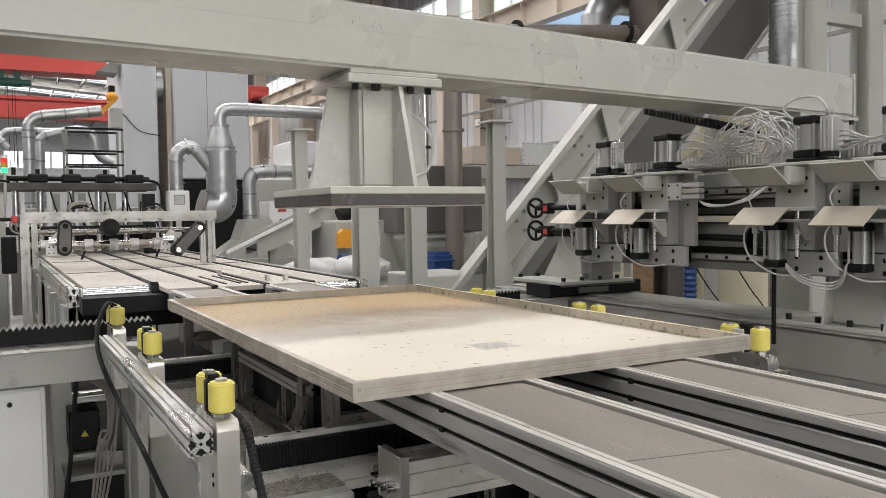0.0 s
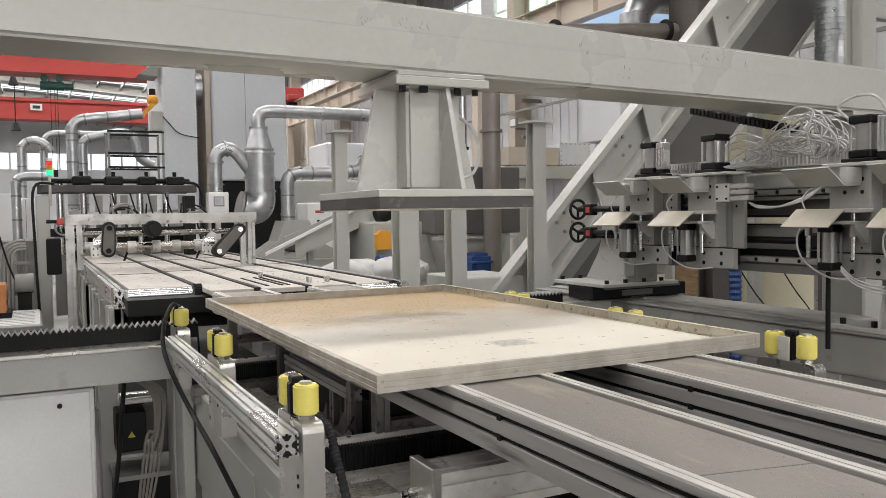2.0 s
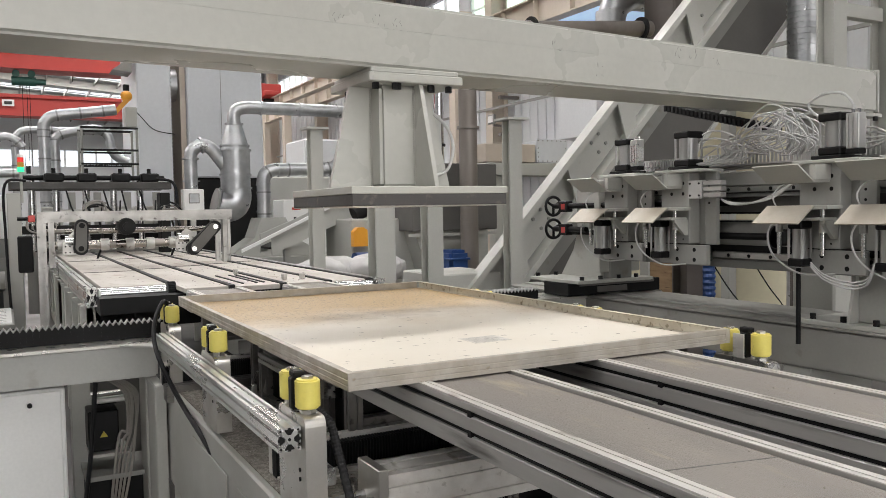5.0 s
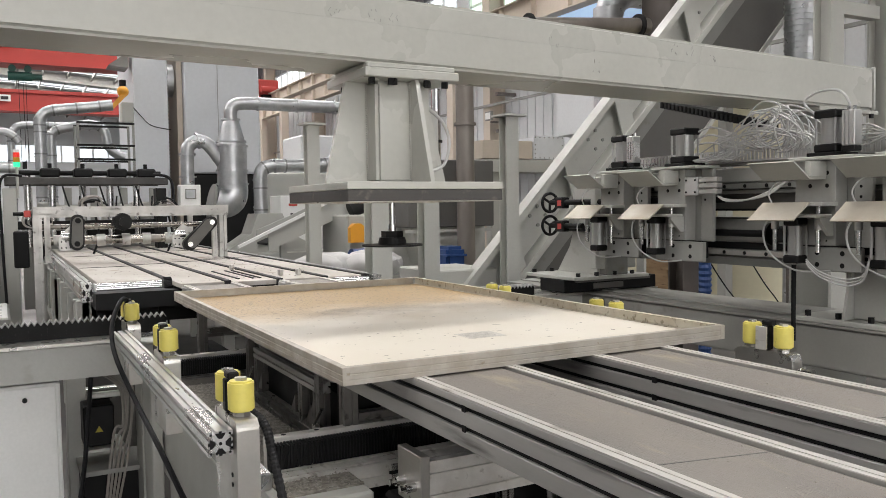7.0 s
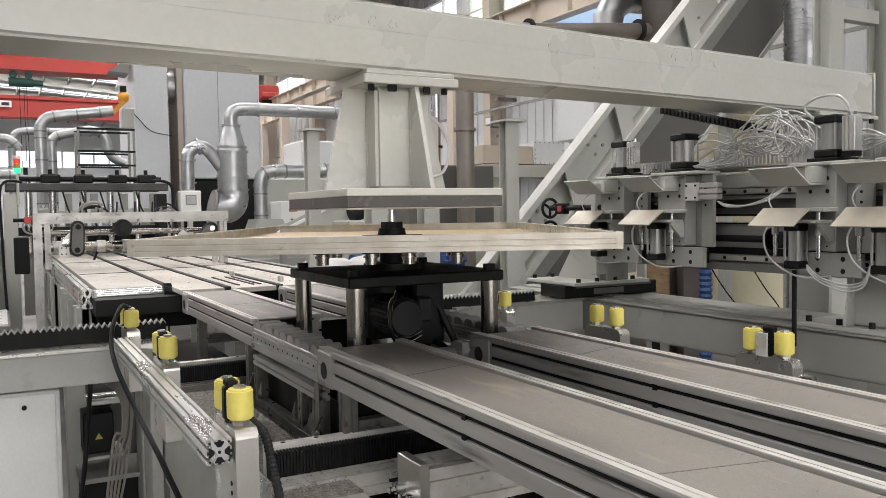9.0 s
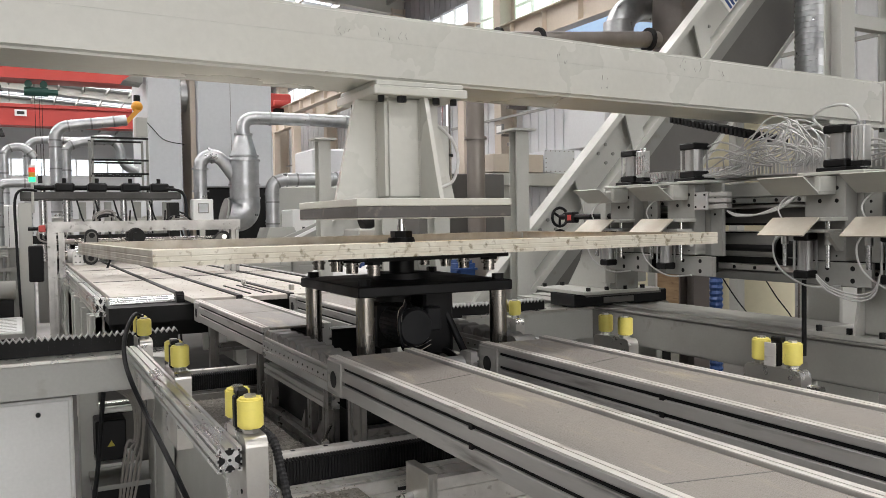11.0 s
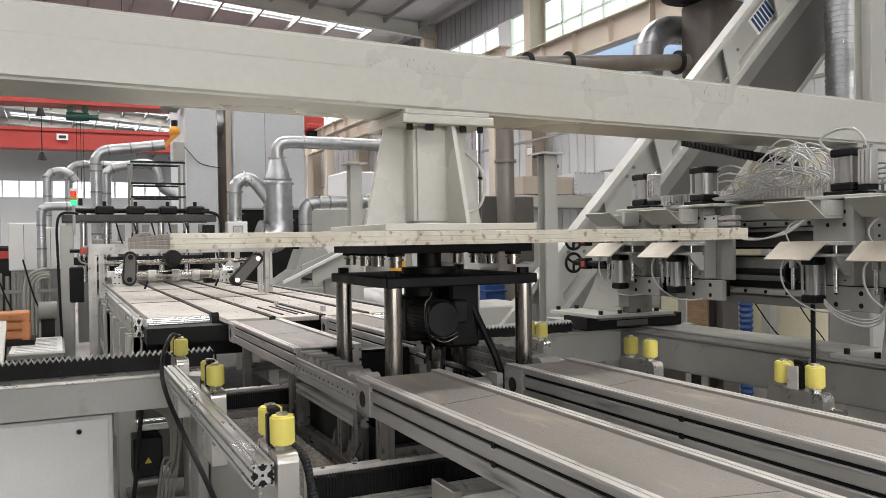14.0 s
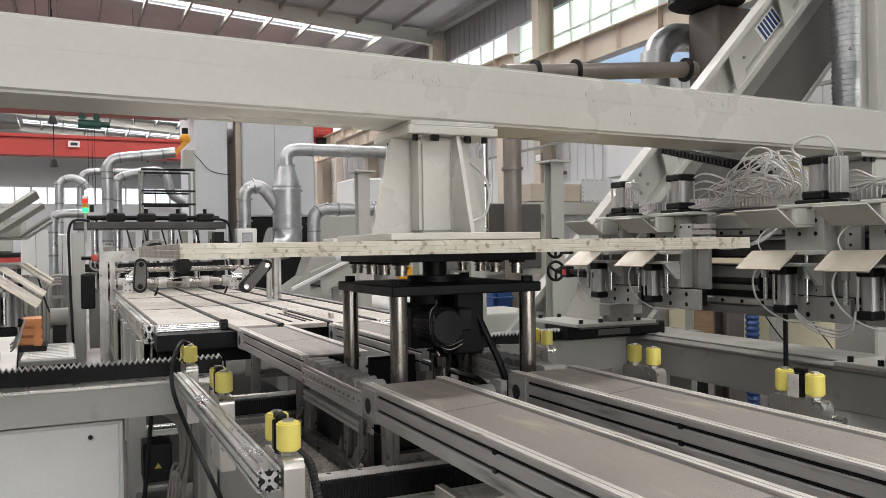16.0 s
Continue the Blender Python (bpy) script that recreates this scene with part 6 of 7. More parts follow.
    for dz in (1.44, 1.4, 1.36):
        rod(bm, (x + 0.02, y - 0.13, dz), (x + 0.024, y - 0.13, dz), 0.006, 10)
    parts("bolt_hole", bm, BLACK, h)
    bm = tube(bag(), [(x - 0.13, y + 0.12, 1.32), (x - 0.16, y + 0.17, 1.24), (x - 0.15, y + 0.15, 1.14), (x - 0.1, y + 0.06, 1.07), (x - 0.06, y - 0.06, 1.075)], 0.0038, 8)
    part("air_hose", bm, HOSE, h, "clear air hose", True)
    bm = tube(bag(), [(x - 0.03, y + 0.1, 1.44), (x - 0.09, y + 0.15, 1.43), (x - 0.12, y + 0.18, 1.38), (x - 0.11, y + 0.16, 1.32)], 0.0032, 8)
    part("air_hose", bm, HOSE, h, "clear air hose", True)


HEADS = (1.72, 1.29, 0.505, 0.135)


def clamp_machine():
    m = thing("clamp_machine", (CX, AY, 0.85), "grey frame clamp machine with air cylinders and guide lips", "clamp machine", "clamp machines")
    x = CX
    part("back_beam", box(bag(), x + 0.16, x + 0.32, -0.6, 2.05, 1.075, 1.275, 0.005), PAINTC, m, "grey carrier beam")
    part("beam_edge", box(bag(), x + 0.145, x + 0.1595, -0.6, 2.05, 1.27, 1.2745), DARK, m)
    part("rail_groove", box(bag(), x + 0.15, x + 0.1595, -0.6, 2.05, 1.129, 1.16), DARK, m)
    part("beam_foot", box(bag(), x + 0.14, x + 0.1595, -0.6, 2.05, 1.052, 1.09, 0.003), PAINTG, m)
    part("top_channel", box(bag(), x + 0.13, x + 0.34, -0.6, 1.95, 1.437, 1.504, 0.005), PAINT, m)
    # web set back and coloured dark for the shade inside the channel
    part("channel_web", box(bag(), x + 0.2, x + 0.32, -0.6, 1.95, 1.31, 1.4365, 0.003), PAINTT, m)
    part("channel_lip", box(bag(), x + 0.15, x + 0.1995, -0.6, 1.95, 1.385, 1.403, 0.002), PAINTC, m)
    part("channel_foot", box(bag(), x + 0.16, x + 0.1995, -0.6, 1.95, 1.306, 1.316, 0.001), DARK, m)
    part("lead_screw", rod(bag(), (x + 0.08, -0.5, 1.205), (x + 0.08, 2.3, 1.205), 0.016, 14), BLACK, m, "", True)
    part("upper_screw", rod(bag(), (x + 0.08, 1.1, 1.36), (x + 0.08, 2.3, 1.36), 0.016, 14), BLACK, m, "", True)
    for z in (1.112, 1.42):
        for ya, yb in ((-0.5, 0.62), (0.64, 1.95)):
            part("guide_rail", box(bag(), x + 0.125, x + (0.1595 if z < 1.2 else 0.1995), ya, yb, z - 0.013, z + 0.013, 0.002), ALUB if z < 1.2 else PAINTG, m, "steel guide rail")
        bm = bag()
        for k in range(20):
            rod(bm, (x + 0.1255, -0.42 + k * 0.12, z), (x + 0.122, -0.42 + k * 0.12, z), 0.0085, 10)
        parts("rail_bolt", bm, BLACK, m)
    for k, y in enumerate(HEADS):
        clamp_head(m, y, k in (0, 2, 3))
    nut = part("screw_nut", box(bag(), x + 0.05, x + 0.115, 0.735, 0.815, 1.17, 1.24, 0.01), BLACK, m, "black screw coupling")
    for y in (0.72, 0.826):
        part("nut_flange", rod(bag(), (x + 0.08, y, 1.205), (x + 0.08, y + 0.012, 1.205), 0.05, 20), BLACK, nut)
    for z in (1.36, 1.225):
        w = part("handwheel_shaft", rod(bag(), (x + 0.0, 2.05, z), (x + 0.0, 2.35, z), 0.016, 12), BLACK, m)
        bm = bag()
        ring = [(x + 0.055 * math.cos(a), 2.36, z + 0.055 * math.sin(a)) for a in (k * math.pi / 12 for k in range(25))]
        tube(bm, ring, 0.009, 8, 0)
        for a in (0.5, 2.6, 4.7):
            rod(bm, (x, 2.36, z), (x + 0.052 * math.cos(a), 2.36, z + 0.052 * math.sin(a)), 0.008, 8)
        part("handwheel", bm, BLACK, w, "black spoked handwheel", True)
        part("position_dial", box(bag(), x - 0.025, x + 0.025, 2.2, 2.28, z - 0.035, z + 0.03, 0.006), BLACK, w)
        part("dial_face", box(bag(), x - 0.027, x - 0.0255, 2.215, 2.25, z - 0.02, z + 0.012), RED, w, "small red dial")
    part("head_frame", box(bag(), x + 0.05, x + 0.35, 2.0, 2.045, 0.98, 1.5, 0.006), PAINT, m)
    part("stand_plate", prism(bag(), [(2.42, 0.945), (2.3, 1.1), (2.26, 1.2), (2.26, 1.45), (2.05, 1.45), (2.05, 0.945)], "x", x + 0.1, x + 0.12), PAINT, m, "light grey gusset plate")
    part("stand_column", box(bag(), x + 0.1205, x + 0.3, 2.05, 2.26, 0.945, 1.3, 0.006), PAINT, m, "grey stand")
    part("front_column", box(bag(), x + 0.12, x + 0.28, 1.99, 2.0495, 0.945, 1.09, 0.004), PAINTG, m)
    part("base_plate", box(bag(), x - 0.12, x + 0.42, 1.97, 2.44, 0.925, 0.9445, 0.003), PAINT, m)
    bm = bag()
    for bx in (x - 0.08, x + 0.05, x + 0.18, x + 0.31):
        for by in (1.99, 2.41):
            rod(bm, (bx, by, 0.945), (bx, by, 0.965), 0.013, 6)
    parts("base_bolt", bm, BLACK, m)
    part("carriage", box(bag(), x - 0.12, x + 0.56, 2.06, 2.3, 0.85, 0.9245, 0.006), BLACK, m, "black guide carriage")
    part("carriage_lid", box(bag(), x - 0.05, x + 0.5, 2.045, 2.0595, 0.905, 0.921, 0.002), PAINTT, m)
    part("carriage_window", box(bag(), x + 0.08, x + 0.3, 2.054, 2.0597, 0.865, 0.897), PAINTT, m)
    # cable chain and tangle of hoses on top
    part("cable_tray", box(bag(), x + 0.17, x + 0.3, -0.5, 1.9, 1.5205, 1.53), PAINT, m)
    duct_comb = box(bag(), x + 0.13, x + 0.2, -0.45, 1.9, 1.5305, 1.538)
    for k in range(112):
        y = -0.44 + k * 0.0208
        box(duct_comb, x + 0.13, x + 0.134, y, y + 0.013, 1.538, 1.585)
    box(duct_comb, x + 0.13, x + 0.2, -0.45, 1.9, 1.5852, 1.589)
    part("slotted_wire_duct", duct_comb, ALU, m, "grey slotted wiring duct")
    rnd = random.Random(21)
    bm = bag()
    for k in range(20):
        # each hose leaves the duct, loops up beside the upper cylinder and falls away along the duct
        xx, top = x + rnd.uniform(0.0, 0.22), rnd.uniform(1.64, 1.77)
        ya, yt, yb = rnd.uniform(0.6, 0.74), rnd.uniform(0.74, 0.92), rnd.uniform(0.92, 1.24)
        fall = rnd.uniform(0.0, 0.06)
        pts = [(xx, ya, 1.56), (xx + rnd.uniform(-0.03, 0.03), ya - rnd.uniform(-0.02, 0.05), (1.56 + top) / 2), (xx, yt - 0.05, top), (xx + rnd.uniform(-0.04, 0.04), yt + 0.07, top - fall),
               (xx, (yt + yb) / 2 + 0.06, (top + 1.56) / 2), (x + rnd.uniform(0.0, 0.1), yb, 1.545 + rnd.uniform(0, 0.03)), (x + rnd.uniform(-0.02, 0.1), yb + 0.08, 1.54)]
        tube(bm, pts, 0.0036, 6, 6)
    for k in range(9):
        cy, cz, r0 = rnd.uniform(0.72, 0.86), rnd.uniform(1.64, 1.68), rnd.uniform(0.06, 0.1)
        tube(bm, [(x + rnd.uniform(0.0, 0.12), cy + r0 * math.cos(a), cz + r0 * math.sin(a)) for a in (j * 0.75 + k for j in range(8))], 0.0036, 6, 5)
    tagged(part("hose_tangle", bm, HOSE, m, "tangle of clear air hoses", True), "", "", "", "stuff")
    for k in range(5):
        bm = tube(bag(), [(x + 0.1, -0.4, 1.6 + 0.01 * k), (x + 0.06, 0.0, 1.62 + 0.012 * k), (x + 0.05, 0.25, 1.6), (x + 0.07, 0.4, 1.56 + 0.02 * k), (x + 0.08, 0.55, 1.58)], 0.0045, 8)
        part("air_hose", bm, HOSE, m, "clear air hose", True)
    for k in range(3):
        bm = tube(bag(), [(x + 0.02, 1.2, 1.68 - 0.03 * k), (x, 1.1, 1.69 - 0.035 * k), (x + 0.03, 1.0, 1.65 - 0.03 * k), (x + 0.1, 0.9, 1.57)], 0.0045, 8)
        part("air_hose", bm, HOSE, m, "clear air hose", True)
    bm = tube(bag(), [(x - 0.02, 0.55, 1.69), (x - 0.03, 0.59, 1.74), (x - 0.03, 0.53, 1.775), (x - 0.03, 0.44, 1.77), (x - 0.02, 0.4, 1.72), (x, 0.42, 1.68)], 0.0055, 8)
    part("looped_hose", bm, HOSE, m, "looped clear air hose", True)
    for k in range(24):
        t = k / 23
        y, z = 1.62 - 0.62 * t, 1.86 - 0.16 * t
        link = box(bag(), x + 0.18, x + 0.31, y - 0.012, y + 0.006, z - 0.016, z + 0.016, 0.002)
        part("drag_chain_link", link, BLACK, m)
    part("drag_chain_band", prism(bag(), [(1.63, 1.845), (1.0, 1.684), (1.0, 1.69), (1.63, 1.851)], "x", x + 0.2, x + 0.29), BLACK, m)
    for k in range(3):
        bm = tube(bag(), [(x - 0.13, 0.5, 1.12 - 0.008 * k), (x - 0.12, 0.45, 1.075 - 0.01 * k), (x - 0.1, 0.36, 1.05 - 0.012 * k), (x - 0.12, 0.27, 1.07 - 0.01 * k), (x - 0.14, 0.23, 1.13)], 0.0035, 8)
        part("slack_hose", bm, HOSE, m, "slack clear air hose", True)
    part("hanging_rod", rod(bag(), (x - 0.06, 0.61, 0.78), (x - 0.06, 0.61, 1.09), 0.0095, 12), BLACK, m)
    v = part("gripper_valve", box(bag(), x - 0.075, x - 0.03, 1.115, 1.2, 1.38, 1.465, 0.004), ALU, m)
    for z in (1.385, 1.412, 1.439):
        part("valve_slice", box(bag(), x - 0.07, x - 0.035, 1.005, 1.1145, z, z + 0.022, 0.003), ALUD, v)
    bm = bolts(bag(), [(x - 0.075, y, z) for y in (1.13, 1.185) for z in (1.395, 1.45)], 0.005, 0.004, (-1, 0, 0))
    parts("valve_screw", bm, BLACK, v)
    for k in range(3):
        bm = tube(bag(), [(x - 0.05, 1.02, 1.375), (x - 0.06, 0.96, 1.36 - 0.004 * k), (x - 0.05, 0.86, 1.355), (x - 0.02, 0.76, 1.38 + 0.006 * k), (x, 0.68, 1.44), (x + 0.03, 0.62, 1.5)], 0.004, 8)
        part("valve_hose", bm, HOSE, v, "clear air hose", True)
    return m


CLAMP = clamp_machine()
CLAMP_W = copy_thing(CLAMP, pose(2 * AX - CX - 0.09, AY, 0.85, 0, 0, 180))


for ob in list(CLAMP_W.children_recursive):
    if ob.name.split(".")[0] == "air_hose":
        bpy.data.objects.remove(ob)


def pedestal():
    p = thing("pedestal", (2.5, 0.35, 0.84), "light grey pedestal bolted to the bed girder", "pedestal")
    part("column", box(bag(), 2.36, 2.62, 0.18, 0.5, 0.87, 1.07, 0.006), PAINT, p)
    part("base_plate", box(bag(), 2.29, 2.76, 0.0, 0.7, 0.848, 0.869, 0.003), PAINT, p)
    for y in (0.1, 0.58):
        part("rib", prism(bag(), [(2.3, 0.8695), (2.359, 0.8695), (2.359, 1.06), (2.34, 1.06)], "y", y + 0.1 if y < 0.3 else y - 0.12, y + 0.112 if y < 0.3 else y - 0.108), PAINT, p)
    bm = bag()
    for y in (0.06, 0.22, 0.36, 0.5, 0.64):
        rod(bm, (2.32, y, 0.8692), (2.32, y, 0.893), 0.013, 6)
        rod(bm, (2.72, y, 0.8692), (2.72, y, 0.893), 0.013, 6)
    parts("bolt", bm, BLACK, p)


pedestal()

# ---- behind the clamp machine ----
def inclined_conveyor():
    c = thing("inclined_conveyor", (3.4, 3.5, 0), "large grey inclined trough conveyor rising to the roof", "conveyor")
    k = 1.05
    u = Vector((1, k)).normalized()
    n = Vector((u.y, -u.x))

    def strip(s0, s1, o0, o1, ya, yb, name, m, label=""):
        a = Vector((2.12, 0.7))
        pts = [a + u * s0 + n * o0, a + u * s1 + n * o0, a + u * s1 + n * o1, a + u * s0 + n * o1]
        return part(name, prism(bag(), [tuple(p) for p in pts], "y", ya, yb), m, c, label)

    strip(0, 6.4, 0.0, 0.045, 3.3, 3.42, "edge_rail", PAINT)
    strip(0, 6.4, 0.3, 0.345, 3.3, 3.42, "edge_rail", PAINT)
    strip(0, 6.4, 0.05, 0.295, 3.415, 3.43, "web_plate", PAINT)
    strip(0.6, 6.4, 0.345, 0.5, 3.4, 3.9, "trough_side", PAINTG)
    # trough coloured darker than its sides for its shaded underside
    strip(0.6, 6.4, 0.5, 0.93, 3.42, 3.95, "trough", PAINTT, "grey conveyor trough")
    strip(0.6, 6.4, 0.93, 0.965, 3.4, 4.0, "trough_floor", PAINT)
    for s in (0.55, 1.35, 2.05, 3.1, 3.9, 4.7):
        a = Vector((2.12, 0.7)) + u * s
        pts = [a + n * 0.045, a + u * 0.16 + n * 0.045, a + u * 0.02 + n * 0.3, a - u * 0.14 + n * 0.3]
        part("cross_gusset", prism(bag(), [tuple(p) for p in pts], "y", 3.32, 3.335), PAINT, c)
    a = Vector((2.12, 0.7)) + u * 3.56 + n * 0.04
    pts = [a + n * 0.09, a + u * 0.3 + n * 0.09, a + u * 0.3 + n * 0.25, a + n * 0.25]
    part("striped_plate", prism(bag(), [tuple(p) for p in pts], "y", 3.405, 3.4145), WHITE, c, "small white plate with dark bars")
    bm = bag()
    for j in range(6):
        b = a + u * (0.03 + 0.045 * j)
        prism(bm, [tuple(p) for p in (b + n * 0.1, b + u * 0.025 + n * 0.1, b + u * 0.025 + n * 0.24, b + n * 0.24)], "y", 3.4, 3.4045)
    parts("print_bars", bm, BLUE, c)
    heads = bag()
    for sd in (0.9, 1.0, 1.7, 1.8, 2.5, 2.6, 3.3, 4.2, 4.3):
        for off in (0.12, 0.22):
            c0 = Vector((2.12, 0.7)) + u * sd + n * off
            rod(heads, (c0.x, 3.4145, c0.y), (c0.x, 3.404, c0.y), 0.014, 6)
    parts("web_bolt", heads, PAINTG, c)
    bm = box(bag(), 2.0, 2.5, 3.35, 3.95, 0, 0.9, 0.01)
    part("boot", bm, PAINT, c)
    for x, z in ((4.3, 2.6), (5.3, 3.6)):
        part("support_leg", box(bag(), x, x + 0.1, 3.8, 3.9, 0, z, 0.005), PAINT, c)


inclined_conveyor()


def post(x, y, w, h, m, label, cap=False, round_=False):
    p = thing("steel_post", (x, y, 0), label, "post", "standing posts")
    bm = bag()
    t = w * 0.09
    a, b = w / 2, w / 2 - t
    prism(bm, [(x - a, y - a), (x + a, y - a), (x + a, y - b), (x + t / 2, y - b), (x + t / 2, y + b), (x + a, y + b), (x + a, y + a), (x - a, y + a), (x - a, y + b), (x - t / 2, y + b), (x - t / 2, y - b), (x - a, y - b)], "z", 0, h)
    part("shaft", bm, m, p)
    if cap:
        part("cap_plate", box(bag(), x - w * 0.9, x + w * 0.9, y - w * 0.9, y + w * 0.9, h + 0.0005, h + 0.015), m, p)


post(1.345, 4.0, 0.09, 1.94, PAINT, "slim light grey steel post", True)
post(1.5, 3.2, 0.135, 2.0, PAINT, "light grey steel post behind the press")
post(1.97, 3.4, 0.115, 2.0, PAINT, "light grey steel post behind the press")
post(2.51, 3.2, 0.1, 1.965, PAINT, "light grey steel post with a cap plate", True)
b = thing("brown_duct", (3.2, 5.0, 0), "brownish grey round steel duct with a flange", "duct", "galvanised ducts")
part("pipe", rod(bag(), (3.2, 5.0, 0), (3.2, 5.0, 2.75), 0.085, 28), RUSTD, b, "", True)
for z in (1.42, 2.1):
    part("flange", rod(bag(), (3.2, 5.0, z), (3.2, 5.0, z + 0.025), 0.105, 28), RUSTD, b)
post(4.9, 2.45, 0.15, 7.6, PAINT, "tall pale steel post")
post(5.5, 2.4, 0.17, 7.6, PAINT, "tall pale steel post")
post(2.97, 2.0, 0.125, 1.1, RUSTY, "short brown-grey steel post")
post(4.03, 2.0, 0.13, 1.1, RUSTY, "short brown-grey steel post")
bm = box(bag(), 4.98, 5.41, 2.38, 2.46, 2.75, 2.85)
b = thing("tie_bar", (4.6, 0.9, 2.5), "pale tie bar between two posts", "bar")
part("bar", bm, PAINT, b)


def hopper():
    h = thing("hopper", (3.0, 5.4, 0), "dark grey hopper beside the tall post", "hopper")
    part("bin", box(bag(), 2.75, 3.7, 5.3, 6.0, 1.15, 1.8, 0.01), PAINTT, h)
    part("chute", prism(bag(), [(2.8, 1.149), (3.6, 1.149), (3.3, 0.5), (3.0, 0.5)], "y", 5.35, 5.9), PAINT, h)
    part("frame", box(bag(), 2.7, 3.75, 5.28, 5.3, 1.1, 1.13), PAINT, h)
    part("chrome_pipe", rod(bag(), (3.0, 5.2, 1.5), (3.0, 5.2, 2.45), 0.045, 16), STEEL, h, "", True)
    part("pipe_ring", rod(bag(), (3.0, 5.2, 1.95), (3.0, 5.2, 1.975), 0.06, 16), DARK, h)


hopper()


def grinder():
    g = thing("grinder", (2.2, 5.6, 0), "light grey grinder with an orange guard and warning labels", "machine")
    part("housing", box(bag(), 2.25, 3.2, 5.6, 6.3, 0, 1.28, 0.015), PAINT, g)
    bm = bag()
    pts = [(2.24, 1.02), (2.38, 1.02), (2.38, 1.17), (2.34, 1.2), (2.28, 1.2), (2.24, 1.16)]
    part("belt_guard", prism(bag(), pts, "y", 5.5, 5.58), ORANGE, g, "orange belt guard")
    part("base_motor", rod(bag(), (2.2, 5.4, 0.87), (2.5, 5.4, 0.87), 0.1, 18), BLUE, g, "blue motor", True)
    part("warning_sticker", box(bag(), 2.46, 2.57, 5.592, 5.5995, 1.0, 1.1), STICKY, g, "yellow warning label")
    part("white_sticker", box(bag(), 2.59, 2.7, 5.592, 5.5995, 1.03, 1.12), WHITE, g)
    bm = bag()
    for j in range(4):
        box(bm, 2.47 + 0.025 * j, 2.485 + 0.025 * j, 5.588, 5.5915, 1.02, 1.04)
        box(bm, 2.6 + 0.025 * j, 2.615 + 0.025 * j, 5.588, 5.5915, 1.05, 1.07)
    parts("print_bars", bm, INK, g)
    part("sign_plate", box(bag(), 2.6, 2.67, 5.592, 5.5995, 1.2, 1.27), BLUE, g)


grinder()


def blue_barrel():
    b = thing("blue_container", (2.95, 5.0, 0), "blue ribbed plastic container", "container")
    part("body", box(bag(), 2.83, 3.02, 4.7, 4.95, 0.55, 0.99, 0.03, 2), BLUE, b)
    bm = bag()
    for z in (0.65, 0.78, 0.9):
        box(bm, 2.822, 3.028, 4.69, 4.96, z, z + 0.02, 0.004)
    part("rib", bm, BLUE, b)
    part("stool", box(bag(), 2.8, 3.05, 4.68, 4.98, 0, 0.549, 0.01), PAINT, b)


blue_barrel()


def small_conveyor():
    c = thing("feed_conveyor", (1.9, 6.2, 0), "small light grey inclined feed conveyor with a motor", "conveyor")
    pts = [(1.6, 0.95), (2.48, 1.32), (2.46, 1.5), (1.95, 1.28), (1.6, 1.14)]
    part("side_panel", prism(bag(), pts, "y", 6.0, 6.03), PAINT, c)
    part("side_panel", prism(bag(), pts, "y", 6.4, 6.43), PAINT, c)
    part("deck", prism(bag(), [(1.6, 1.0), (2.48, 1.36), (2.48, 1.38), (1.6, 1.02)], "y", 6.031, 6.399), DARK, c)
    part("rail", prism(bag(), [(1.3, 0.98), (2.3, 1.44), (2.3, 1.47), (1.3, 1.01)], "y", 5.96, 5.995), WHITE, c)
    part("motor", rod(bag(), (2.38, 5.85, 1.32), (2.6, 5.85, 1.42), 0.08, 16), DARK, c, "dark gear motor", True)
    part("motor_cap", rod(bag(), (2.6, 5.85, 1.42), (2.66, 5.85, 1.445), 0.07, 16), PAINTG, c, "", True)
    part("vent_grille", box(bag(), 1.98, 2.12, 5.99, 5.999, 1.06, 1.16), BLUE, c, "small blue grille")
    for x in (1.75, 2.4):
        part("leg", box(bag(), x, x + 0.06, 6.1, 6.16, 0, 1.05), PAINT, c)
    h = thing("dust_hopper", (1.9, 7.2, 0), "light grey tapered hopper under the duct", "hopper")
    part("cone", prism(bag(), [(1.78, 1.3), (2.05, 1.3), (2.15, 1.08), (2.5, 0.88), (1.4, 0.88), (1.7, 1.08)], "y", 7.0, 7.4), PAINT, h)
    part("box", box(bag(), 1.4, 2.6, 6.95, 7.5, 0, 0.879, 0.01), PAINT, h)


small_conveyor()


def white_cabinets():
    for x0, x1, y, z1 in ((2.15, 2.6, 7.4, 1.5), (2.62, 2.95, 7.6, 1.45)):
        c = thing("switch_cabinet", (x0, y, 0), "pale switch cabinet with small labels", "cabinet", "pale switch cabinets")
        part("body", box(bag(), x0, x1, y, y + 0.4, 0, z1, 0.01), WHITE, c)
        bm = box(bag(), x0 + 0.1, x0 + 0.2, y - 0.006, y - 0.0005, z1 - 0.12, z1 - 0.09)
        parts("red_label", bm, RED, c)
        bm = bag()
        for j in range(4):
            box(bm, x0 + 0.12 + 0.07 * (j % 2), x0 + 0.15 + 0.07 * (j % 2), y - 0.006, y - 0.0005, z1 - 0.26 - 0.1 * (j // 2), z1 - 0.2 - 0.1 * (j // 2))
        parts("print_bars", bm, INK, c)


white_cabinets()


